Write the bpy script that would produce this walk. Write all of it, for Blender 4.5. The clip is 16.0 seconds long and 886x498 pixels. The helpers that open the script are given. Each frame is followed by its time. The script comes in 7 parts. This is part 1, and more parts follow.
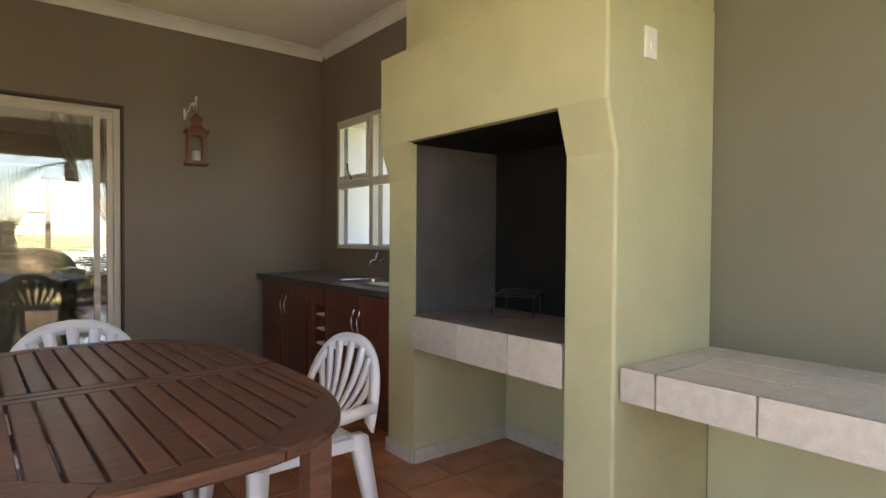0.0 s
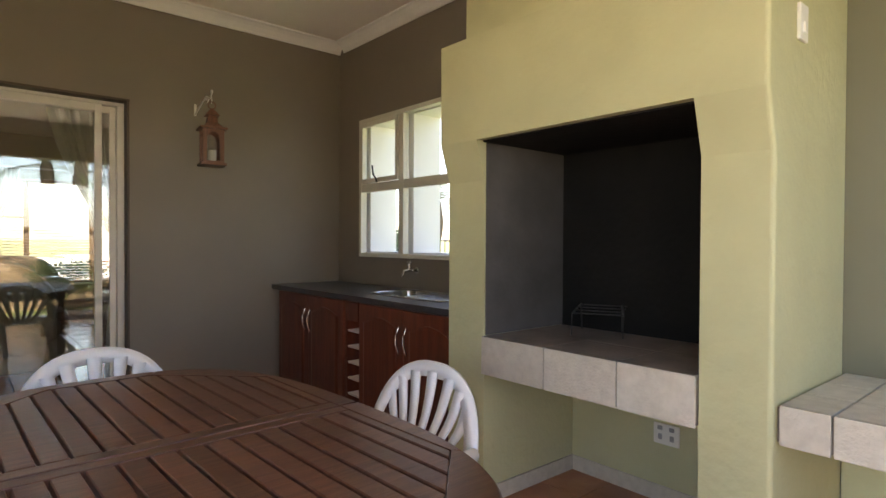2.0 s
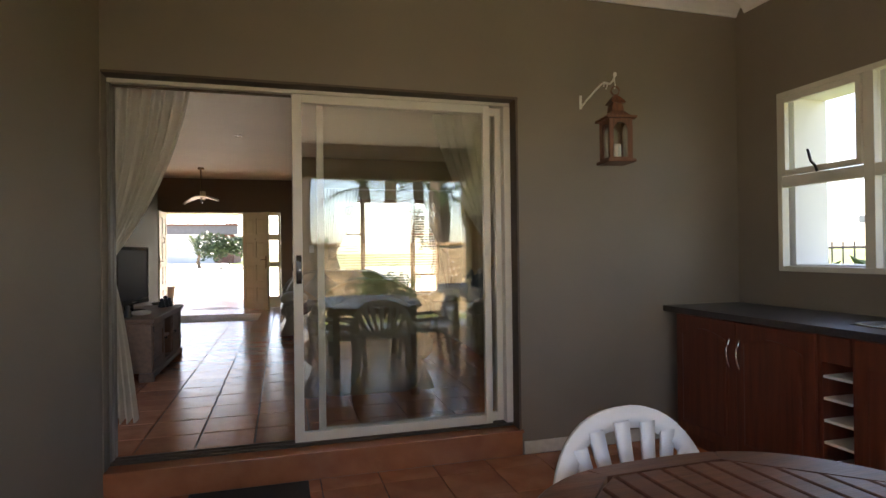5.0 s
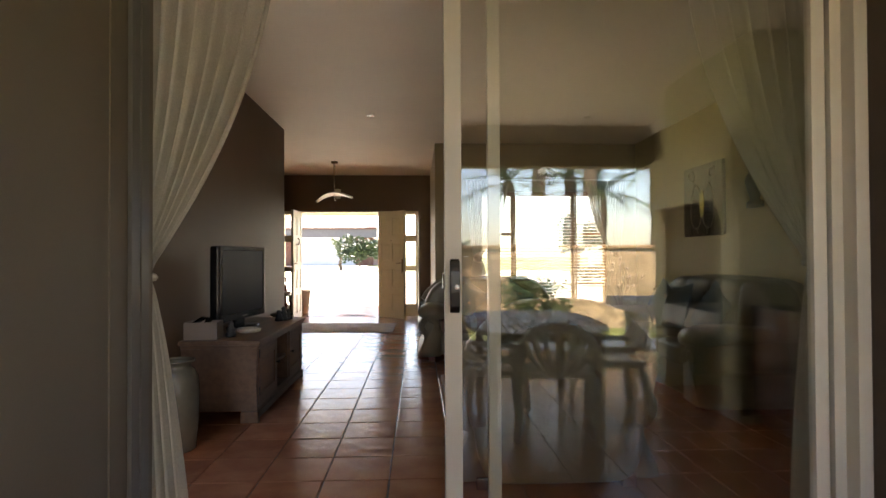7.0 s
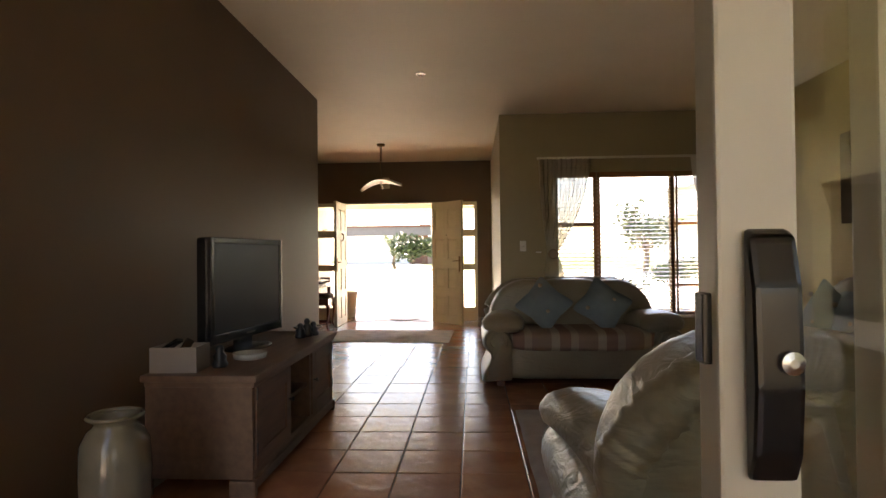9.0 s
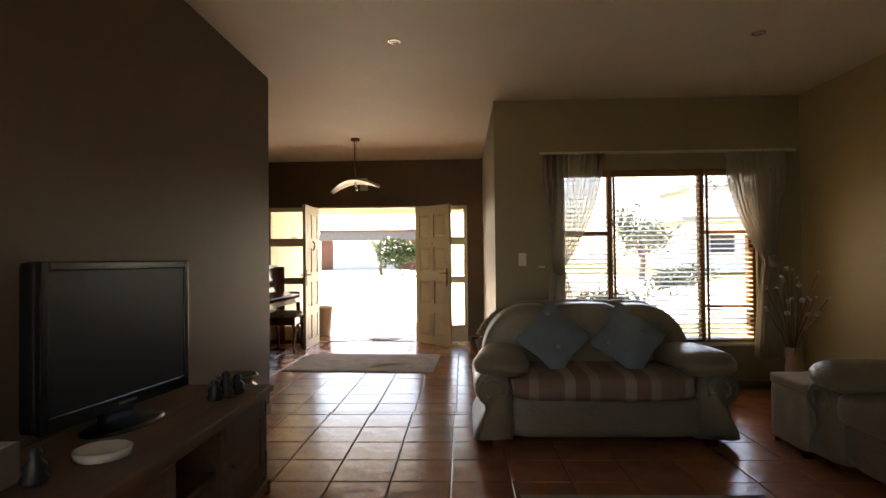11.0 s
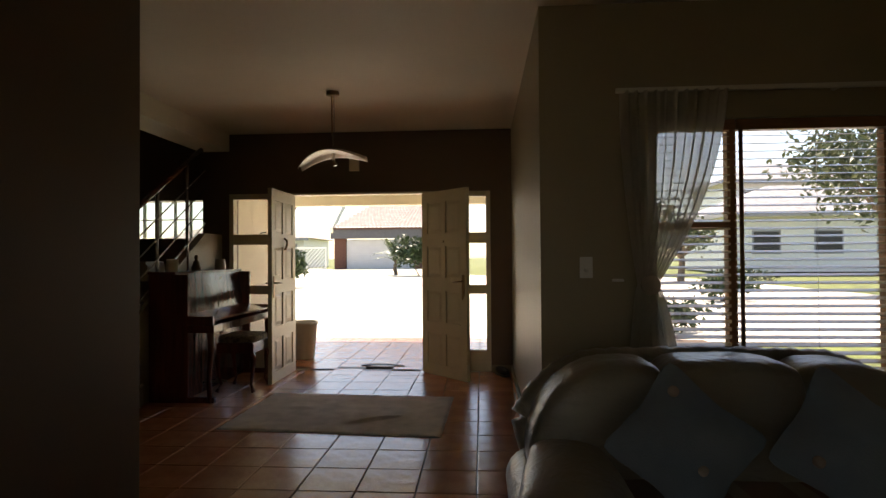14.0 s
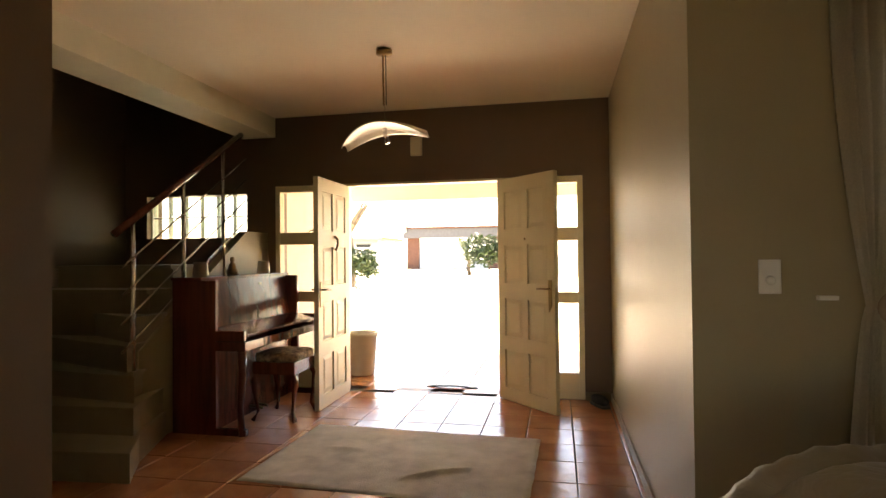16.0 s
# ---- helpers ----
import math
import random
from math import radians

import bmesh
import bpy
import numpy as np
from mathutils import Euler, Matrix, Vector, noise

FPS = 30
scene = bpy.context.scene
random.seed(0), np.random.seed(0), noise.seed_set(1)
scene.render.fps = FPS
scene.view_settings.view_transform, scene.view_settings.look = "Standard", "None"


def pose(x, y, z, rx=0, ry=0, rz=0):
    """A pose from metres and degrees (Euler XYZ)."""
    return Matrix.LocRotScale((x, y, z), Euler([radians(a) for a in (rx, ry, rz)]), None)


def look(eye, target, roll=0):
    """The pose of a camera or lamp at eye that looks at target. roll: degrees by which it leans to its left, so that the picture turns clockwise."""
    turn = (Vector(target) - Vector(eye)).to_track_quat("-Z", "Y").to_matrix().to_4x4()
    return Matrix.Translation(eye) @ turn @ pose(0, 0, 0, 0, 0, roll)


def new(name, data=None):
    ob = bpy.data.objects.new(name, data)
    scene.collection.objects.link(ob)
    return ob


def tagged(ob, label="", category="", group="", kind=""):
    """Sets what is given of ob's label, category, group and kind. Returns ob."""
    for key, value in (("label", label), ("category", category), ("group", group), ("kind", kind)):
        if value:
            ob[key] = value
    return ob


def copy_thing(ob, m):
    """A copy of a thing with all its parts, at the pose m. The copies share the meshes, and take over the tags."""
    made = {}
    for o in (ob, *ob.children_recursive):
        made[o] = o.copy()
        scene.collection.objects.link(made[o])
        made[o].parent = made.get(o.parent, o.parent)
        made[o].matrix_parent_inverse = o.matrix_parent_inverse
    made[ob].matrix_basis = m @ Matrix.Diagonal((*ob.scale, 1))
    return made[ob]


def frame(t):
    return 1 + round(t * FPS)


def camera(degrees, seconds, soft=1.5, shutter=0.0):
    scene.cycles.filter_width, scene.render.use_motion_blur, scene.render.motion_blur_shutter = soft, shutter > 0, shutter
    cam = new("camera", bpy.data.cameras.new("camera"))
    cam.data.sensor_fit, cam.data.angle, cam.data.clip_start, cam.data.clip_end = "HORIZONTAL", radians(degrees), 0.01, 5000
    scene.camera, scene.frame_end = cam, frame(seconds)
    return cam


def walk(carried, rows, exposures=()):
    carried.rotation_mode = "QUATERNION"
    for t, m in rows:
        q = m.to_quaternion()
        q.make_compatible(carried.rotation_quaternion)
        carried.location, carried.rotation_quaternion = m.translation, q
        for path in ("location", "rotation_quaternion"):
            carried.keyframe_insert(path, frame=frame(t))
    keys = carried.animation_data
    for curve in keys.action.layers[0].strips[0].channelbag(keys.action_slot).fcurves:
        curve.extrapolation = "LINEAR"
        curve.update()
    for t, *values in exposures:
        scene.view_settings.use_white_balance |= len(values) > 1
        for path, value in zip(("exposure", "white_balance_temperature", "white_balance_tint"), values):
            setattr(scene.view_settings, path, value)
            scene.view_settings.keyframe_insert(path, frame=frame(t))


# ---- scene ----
cam = camera(76.0, 16.0)
PATH = [
    (0, (0.22, -0.51, 1.089), (1.457, 1.062, 1.049), 0.4),
    (0.5, (0.231, -0.368, 1.087), (1.528, 1.154, 1.049), 0.4),
    (1, (0.212, -0.226, 1.089), (1.525, 1.282, 1.056), 0.3),
    (1.5, (0.178, -0.08, 1.102), (1.492, 1.428, 1.075), 0.3),
    (2, (0.089, 0.069, 1.119), (1.389, 1.59, 1.092), 0.3),
    (2.5, (-0.044, 0.204, 1.133), (1.2, 1.769, 1.108), 0.2),
    (3, (-0.203, 0.348, 1.142), (0.968, 1.969, 1.119), 0.1),
    (3.5, (-0.3, 0.455, 1.149), (0.757, 2.153, 1.13), -0.1),
    (4, (-0.322, 0.663, 1.129), (0.545, 2.465, 1.127), -0.5),
    (4.5, (-0.372, 0.908, 1.135), (0.327, 2.782, 1.142), -0.5),
    (5, (-0.432, 1.267, 1.137), (0.115, 3.191, 1.148), -0.7),
    (5.2, (-0.462, 1.409, 1.128), (0.049, 3.342, 1.15), -0.8),
    (7.3, (-0.449, 3.173, 1.139), (-0.406, 5.173, 1.162), -0.2),
    (7.5, (-0.459, 3.328, 1.167), (-0.438, 5.327, 1.184), -0.2),
    (8, (-0.487, 3.716, 1.145), (-0.558, 5.714, 1.165), -0.4),
    (8.5, (-0.535, 4.03, 1.135), (-0.636, 6.027, 1.156), -0.4),
    (9, (-0.534, 4.303, 1.113), (-0.638, 6.3, 1.137), -0.6),
    (9.2, (-0.555, 4.407, 1.104), (-0.643, 6.405, 1.139), -0.2),
    (11.3, (-0.509, 5.643, 1.232), (-0.576, 7.642, 1.269), -0.6),
    (11.5, (-0.495, 5.794, 1.234), (-0.572, 7.792, 1.266), -0.6),
    (12, (-0.514, 6.172, 1.253), (-0.603, 8.17, 1.288), -0.6),
    (12.5, (-0.507, 6.509, 1.232), (-0.604, 8.506, 1.267), -0.6),
    (13, (-0.492, 6.867, 1.273), (-0.603, 8.864, 1.304), -0.5),
    (13.5, (-0.511, 7.211, 1.263), (-0.642, 9.207, 1.296), -0.5),
    (14, (-0.551, 7.526, 1.276), (-0.687, 9.521, 1.307), -0.4),
    (14.5, (-0.57, 7.83, 1.289), (-0.724, 9.824, 1.319), -0.3),
    (15, (-0.594, 8.114, 1.281), (-0.812, 10.102, 1.312), -0.3),
    (15.5, (-0.642, 8.382, 1.301), (-0.934, 10.361, 1.332), -0.4),
    (16, (-0.686, 8.632, 1.293), (-1.08, 10.593, 1.324), -0.6),
]
EXPOSURES = [(0.0, 2.62, 7100, 20), (3.5, 2.8, 7100, 20), (5.0, 2.62, 6850, 20), (7.5, 2.82, 7500, 20), (9.0, 2.95, 8000, 20), (11.5, 2.6, 7800, 18), (12.5, 2.1, 7600, 17), (14.5, 1.25, 7600, 17), (15.0, 2.2, 8000, 18), (15.5, 3.0, 8600, 19), (16.0, 3.25, 9000, 20)]
walk(cam, [(t, look(eye, target, roll)) for t, eye, target, roll in PATH], EXPOSURES)

# ---- world, sun ----
world = bpy.data.worlds.new("sky")
scene.world = world
world.use_nodes = True
SUN_EL, SUN_AZ = 64.0, -14.0  # degrees; azimuth from +y towards +x
wn = world.node_tree.nodes
sky = wn.new("ShaderNodeTexSky")
sky.sky_type = "NISHITA"
sky.sun_disc = False
sky.sun_elevation = radians(SUN_EL)
sky.sun_rotation = radians(SUN_AZ)
world.node_tree.links.new(sky.outputs[0], wn["Background"].inputs[0])
wn["Background"].inputs[1].default_value = 0.15
sun_data = bpy.data.lights.new("sun", "SUN")
sun_data.energy, sun_data.angle, sun_data.color = 5.0, radians(0.5), (1.0, 0.95, 0.87)
sun = new("sun", sun_data)
_e, _a = radians(SUN_EL), radians(SUN_AZ)
_d = Vector((math.cos(_e) * math.sin(_a), math.cos(_e) * math.cos(_a), math.sin(_e)))
sun.matrix_world = look(_d * 60, (0, 0, 0))


# ---- materials ----
def mat(name, col, rough=0.6, metal=0.0, var=0.12, scale=6.0, bump=0.15, bscale=60.0, spec=0.5, col2=None, coat=0.0):
    """A surface with colour variation at two scales and a fine relief."""
    m = bpy.data.materials.new(name)
    m.use_nodes = True
    nt = m.node_tree
    b = nt.nodes["Principled BSDF"]
    b.inputs["Roughness"].default_value = rough
    b.inputs["Metallic"].default_value = metal
    b.inputs["Specular IOR Level"].default_value = spec
    b.inputs["Coat Weight"].default_value = coat
    tc = nt.nodes.new("ShaderNodeTexCoord")
    n1 = nt.nodes.new("ShaderNodeTexNoise")
    n1.inputs["Scale"].default_value = scale
    n1.inputs["Detail"].default_value = 6
    n2 = nt.nodes.new("ShaderNodeTexNoise")
    n2.inputs["Scale"].default_value = bscale
    n2.inputs["Detail"].default_value = 4
    for n in (n1, n2):
        nt.links.new(tc.outputs["Object"], n.inputs["Vector"])
    ramp = nt.nodes.new("ShaderNodeValToRGB")
    c2 = col2 or tuple(max(0.0, c * (1 - var * 2)) for c in col)
    ramp.color_ramp.elements[0].position, ramp.color_ramp.elements[1].position = 0.3, 0.7
    ramp.color_ramp.elements[0].color = (*c2, 1)
    ramp.color_ramp.elements[1].color = (*col, 1)
    nt.links.new(n1.outputs[0], ramp.inputs[0])
    nt.links.new(ramp.outputs[0], b.inputs["Base Color"])
    if bump:
        bp = nt.nodes.new("ShaderNodeBump")
        bp.inputs["Strength"].default_value = bump
        bp.inputs["Distance"].default_value = 0.01
        nt.links.new(n2.outputs[0], bp.inputs["Height"])
        nt.links.new(bp.outputs[0], b.inputs["Normal"])
    return m


def random_tint(m, amount=0.25, hue=0.02):
    """Vary a material from object to object."""
    nt = m.node_tree
    b = nt.nodes["Principled BSDF"]
    old = b.inputs["Base Color"].links[0].from_socket
    info = nt.nodes.new("ShaderNodeObjectInfo")
    mr = nt.nodes.new("ShaderNodeMapRange")
    mr.inputs["To Min"].default_value, mr.inputs["To Max"].default_value = 1 - amount, 1 + amount
    hsv = nt.nodes.new("ShaderNodeHueSaturation")
    nt.links.new(info.outputs["Random"], mr.inputs["Value"])
    nt.links.new(mr.outputs[0], hsv.inputs["Value"])
    nt.links.new(old, hsv.inputs["Color"])
    nt.links.new(hsv.outputs[0], b.inputs["Base Color"])
    return m


def wood(name, col, col2, rough=0.4, axis=0, scale=9.0, coat=0.0):
    """Wood with grain drawn out along an axis."""
    m = mat(name, col, rough, col2=col2, bump=0.12, bscale=30, scale=scale, coat=coat)
    nt = m.node_tree
    mp = nt.nodes.new("ShaderNodeMapping")
    s = [6.0, 6.0, 6.0]
    s[axis] = 0.5
    mp.inputs["Scale"].default_value = s
    tc = [n for n in nt.nodes if n.type == "TEX_COORD"][0]
    nt.links.new(tc.outputs["Object"], mp.inputs["Vector"])
    for n in nt.nodes:
        if n.type == "TEX_NOISE":
            nt.links.new(mp.outputs[0], n.inputs["Vector"])
    return m


def glass_mat(name, tint=(1, 1, 1), rough=0.0, gloss=1.0):
    """A thin pane: clear with real mirror reflection at its faces."""
    m = bpy.data.materials.new(name)
    m.use_nodes = True
    nt = m.node_tree
    nt.nodes.remove(nt.nodes["Principled BSDF"])
    out = nt.nodes["Material Output"]
    tr = nt.nodes.new("ShaderNodeBsdfTransparent")
    tr.inputs[0].default_value = (*tint, 1)
    gl = nt.nodes.new("ShaderNodeBsdfGlossy")
    gl.inputs["Roughness"].default_value = rough
    lw_ = nt.nodes.new("ShaderNodeLayerWeight")
    lw_.inputs["Blend"].default_value = 0.5
    pw = nt.nodes.new("ShaderNodeMath")
    pw.operation = "POWER"
    pw.inputs[1].default_value = 5.0
    mul = nt.nodes.new("ShaderNodeMath")
    mul.operation = "MULTIPLY_ADD"
    mul.inputs[1].default_value = 0.9
    mul.inputs[2].default_value = 0.042 * gloss
    nt.links.new(lw_.outputs["Facing"], pw.inputs[0])
    mix = nt.nodes.new("ShaderNodeMixShader")
    nt.links.new(pw.outputs[0], mul.inputs[0])
    nt.links.new(mul.outputs[0], mix.inputs[0])
    nt.links.new(tr.outputs[0], mix.inputs[1])
    nt.links.new(gl.outputs[0], mix.inputs[2])
    nt.links.new(mix.outputs[0], out.inputs[0])
    return m


def cloth_mat(name, col, see=0.35):
    """Sheer cloth: part of the light passes straight through, part is scattered."""
    m = bpy.data.materials.new(name)
    m.use_nodes = True
    nt = m.node_tree
    nt.nodes.remove(nt.nodes["Principled BSDF"])
    out = nt.nodes["Material Output"]
    tr = nt.nodes.new("ShaderNodeBsdfTransparent")
    df = nt.nodes.new("ShaderNodeBsdfDiffuse")
    tl = nt.nodes.new("ShaderNodeBsdfTranslucent")
    df.inputs[0].default_value = (*col, 1)
    tl.inputs[0].default_value = (*col, 1)
    a = nt.nodes.new("ShaderNodeMixShader")
    a.inputs[0].default_value = 0.45
    b = nt.nodes.new("ShaderNodeMixShader")
    wave = nt.nodes.new("ShaderNodeTexNoise")
    wave.inputs["Scale"].default_value = 160
    tc = nt.nodes.new("ShaderNodeTexCoord")
    nt.links.new(tc.outputs["Object"], wave.inputs["Vector"])
    mr = nt.nodes.new("ShaderNodeMapRange")
    mr.inputs["To Min"].default_value, mr.inputs["To Max"].default_value = see - 0.15, see + 0.15
    nt.links.new(wave.outputs[0], mr.inputs["Value"])
    nt.links.new(mr.outputs[0], b.inputs[0])
    nt.links.new(df.outputs[0], a.inputs[1])
    nt.links.new(tl.outputs[0], a.inputs[2])
    nt.links.new(a.outputs[0], b.inputs[1])
    nt.links.new(tr.outputs[0], b.inputs[2])
    nt.links.new(b.outputs[0], out.inputs[0])
    return m


M_TAUPE = mat("taupe_paint", (0.21, 0.178, 0.135), 0.55, var=0.05, scale=2, bump=0.08, bscale=150)
# Taupe with green bounce light from the lawn mixed into its colour.
M_TAUPE_LAWN = mat("lawn_lit_taupe", (0.172, 0.165, 0.108), 0.55, var=0.05, scale=2, bump=0.08, bscale=150)
# Olive raised to ochre: the east wall's warm bounce light, put into colour.
M_OLIVE_LIT = mat("lit_olive_paint", (0.60, 0.47, 0.235), 0.42, var=0.04, scale=2, bump=0.06, bscale=120)
M_OLIVE = mat("olive_paint", (0.345, 0.29, 0.175), 0.42, var=0.04, scale=2, bump=0.06, bscale=120)
M_BROWN = mat("brown_paint", (0.145, 0.092, 0.054), 0.5, var=0.05, scale=2, bump=0.06, bscale=120)
M_SAGE = mat("sage_paint", (0.52, 0.505, 0.29), 0.6, var=0.06, scale=3, bump=0.5, bscale=22)
M_CEIL = mat("ceiling_paint", (0.88, 0.81, 0.69), 0.6, var=0.03, scale=1.5, bump=0.03, bscale=120)
M_CREAM = mat("cream_plaster", (0.84, 0.80, 0.66), 0.7, var=0.05, scale=3, bump=0.1, bscale=60)
M_CREAMW = mat("pale_cream_plaster", (0.80, 0.78, 0.72), 0.7, var=0.05, scale=3, bump=0.1, bscale=60)
M_WHITE = mat("white_paint", (0.80, 0.78, 0.72), 0.45, var=0.04, scale=5, bump=0.03)
M_WINFRAME = mat("cream_enamel", (0.66, 0.63, 0.52), 0.4, var=0.05, scale=5, bump=0.05)
M_TERRA = random_tint(mat("terracotta_tile", (0.44, 0.19, 0.095), 0.20, var=0.10, scale=5, bump=0.45, bscale=11, col2=(0.32, 0.125, 0.06)), 0.12)
M_GROUT = mat("dark_grout", (0.10, 0.07, 0.05), 0.9, bump=0.2)
M_GROUT_L = mat("light_grout", (0.20, 0.165, 0.13), 0.9, bump=0.2)
M_STONE = random_tint(mat("grey_beige_tile", (0.60, 0.545, 0.455), 0.5, var=0.10, scale=24, bump=0.4, bscale=90, col2=(0.50, 0.45, 0.37)), 0.08)
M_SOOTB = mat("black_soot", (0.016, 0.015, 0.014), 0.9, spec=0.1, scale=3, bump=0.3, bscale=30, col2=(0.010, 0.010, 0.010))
M_HEARTH = random_tint(mat("sooty_hearth_tile", (0.24, 0.20, 0.17), 0.6, var=0.2, scale=5, bump=0.3, bscale=45, col2=(0.13, 0.11, 0.095)), 0.1)
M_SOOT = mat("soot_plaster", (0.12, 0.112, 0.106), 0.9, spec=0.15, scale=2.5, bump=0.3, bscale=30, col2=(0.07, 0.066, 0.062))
M_TABLE = random_tint(wood("oiled_hardwood", (0.165, 0.070, 0.040), (0.085, 0.034, 0.020), 0.36, axis=0), 0.18)
M_MAHOG = wood("mahogany_door", (0.16, 0.04, 0.018), (0.085, 0.02, 0.01), 0.32, axis=2, scale=5)
M_PIANO = wood("dark_mahogany", (0.17, 0.045, 0.024), (0.09, 0.024, 0.014), 0.16, axis=2, scale=4, coat=0.4)
M_PINE = wood("weathered_pine", (0.17, 0.095, 0.052), (0.11, 0.06, 0.034), 0.5, axis=1, scale=4)
# Slats paler than the blind's brown wood: sun glare is in the colour.
M_SLAT_LIT = wood("sunlit_slat_wood", (0.80, 0.70, 0.54), (0.72, 0.60, 0.43), 0.25, axis=0)
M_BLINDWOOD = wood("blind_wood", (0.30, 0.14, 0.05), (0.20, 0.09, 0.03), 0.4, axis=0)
M_LANT = wood("worn_copper_wood", (0.20, 0.075, 0.035), (0.09, 0.04, 0.02), 0.5, axis=2, scale=12)
M_PLASTIC = mat("white_plastic", (0.78, 0.78, 0.78), 0.35, var=0.02, bump=0.04, bscale=90)
M_TOP = mat("dark_laminate", (0.055, 0.05, 0.05), 0.3, var=0.25, scale=60, bump=0.05)
M_STEEL = mat("brushed_steel", (0.62, 0.62, 0.60), 0.25, 1.0, var=0.04, scale=30, bump=0.03)
M_CHROME = mat("chrome", (0.75, 0.75, 0.74), 0.1, 1.0, var=0.02, bump=0.0)
M_BLACK = mat("black_metal", (0.02, 0.02, 0.02), 0.45, var=0.2, scale=20, bump=0.1)
M_BLACKPL = mat("black_plastic", (0.012, 0.012, 0.013), 0.25, var=0.05, bump=0.02)
M_SCREEN = mat("screen_glass", (0.016, 0.016, 0.017), 0.36, var=0.02, bump=0.0)
M_LEATHER = mat("cream_leather", (0.265, 0.232, 0.162), 0.33, var=0.06, scale=5, bump=0.12, bscale=40)
M_PILLOW = mat("grey_blue_cloth", (0.20, 0.25, 0.27), 0.85, var=0.08, scale=8, bump=0.25, bscale=180)
M_RUG = mat("woven_rug", (0.62, 0.57, 0.51), 0.9, var=0.10, scale=7, bump=0.5, bscale=120, col2=(0.42, 0.38, 0.34))
M_CARD = mat("grey_card", (0.30, 0.25, 0.21), 0.8, var=0.06, bump=0.08)
M_RUG2 = mat("taupe_pile", (0.42, 0.345, 0.29), 0.95, var=0.08, scale=9, bump=0.5, bscale=160)
M_MAT = mat("dark_doormat", (0.045, 0.04, 0.038), 0.95, scale=30, bump=0.7, bscale=250)
M_CERAM = mat("cream_glaze", (0.55, 0.52, 0.43), 0.18, var=0.06, scale=6, bump=0.04)
M_DOORP = mat("cream_door_paint", (0.72, 0.64, 0.46), 0.38, var=0.05, scale=3, bump=0.06, bscale=40)
M_ALU = mat("cream_aluminium", (0.70, 0.67, 0.58), 0.35, 0.0, var=0.03, bump=0.02)
M_REVEAL = mat("dark_brown_reveal", (0.085, 0.06, 0.04), 0.6, bump=0.1)
M_BRASS = mat("aged_brass", (0.26, 0.18, 0.09), 0.35, 1.0, var=0.1, bump=0.05)
M_STAIR = mat("beige_stair_tile", (0.27, 0.22, 0.145), 0.4, var=0.07, scale=6, bump=0.12, bscale=20)
M_OTTO = mat("brown_suede", (0.46, 0.37, 0.28), 0.85, scale=5, bump=0.2, bscale=120)
M_VASE = mat("grey_green_glaze", (0.185, 0.165, 0.115), 0.2, var=0.1, scale=8, bump=0.05)
# Bleached lawn, paled further to bounce more sun up to the hall ceiling.
M_DRYLAWN = mat("bleached_bounce_lawn", (0.74, 0.68, 0.52), 0.9, var=0.12, scale=1.5, bump=0.6, bscale=50)
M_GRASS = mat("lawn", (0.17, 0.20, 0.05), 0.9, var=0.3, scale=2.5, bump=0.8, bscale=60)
M_PAVE = mat("pale_paving", (0.70, 0.63, 0.52), 0.85, var=0.12, scale=1.2, bump=0.3, bscale=30)
M_BRICK = random_tint(mat("tan_brick", (0.47, 0.30, 0.16), 0.85, var=0.18, scale=9, bump=0.4, bscale=50), 0.22)
M_MORTAR = mat("mortar", (0.42, 0.37, 0.29), 0.95, bump=0.3)
M_GARAGE = mat("white_garage_enamel", (0.55, 0.55, 0.56), 0.5, var=0.04, scale=2, bump=0.03)
M_REDBRICK = mat("red_brick", (0.14, 0.06, 0.04), 0.85, var=0.2, scale=9, bump=0.4)
M_ROOF = mat("roof_tile", (0.40, 0.26, 0.19), 0.8, var=0.2, scale=3, bump=0.4)
M_ROOFP = mat("pale_roof_tile", (0.40, 0.33, 0.29), 0.8, var=0.15, scale=3, bump=0.4)
M_GREYTILE = mat("grey_roof_tile", (0.34, 0.33, 0.33), 0.8, var=0.2, scale=4, bump=0.4)
M_GREYPNT = mat("grey_trim_paint", (0.36, 0.35, 0.35), 0.6, bump=0.05)
M_FASCIA = mat("dark_grey_fascia", (0.10, 0.10, 0.11), 0.6, bump=0.05)
# Door aluminium darkened by colour for the unlit side jamb.
M_ALU_SHADE = mat("shaded_aluminium", (0.17, 0.16, 0.14), 0.4, var=0.05, bump=0.02)
M_BARK = mat("palm_bark", (0.20, 0.15, 0.10), 0.9, var=0.3, scale=9, bump=0.9, bscale=18)
M_LEAF = random_tint(mat("leaf_green", (0.055, 0.095, 0.025), 0.5, var=0.3, scale=5, bump=0.1), 0.3)
M_LEAF2 = mat("leaf_dark", (0.11, 0.14, 0.06), 0.5, var=0.3, scale=5, bump=0.1)
M_GLASS = glass_mat("clear_glass")
M_GLASSR = glass_mat("door_glass", (0.93, 0.94, 0.91), 0.0, 2.2)
M_SHEER = cloth_mat("sheer_curtain", (0.66, 0.61, 0.50), 0.17)
M_SHEERW = cloth_mat("white_sheer_curtain", (0.78, 0.76, 0.68), 0.22)
M_GLOBE = mat("frosted_shade", (0.80, 0.76, 0.64), 0.3, var=0.03, bump=0.0)


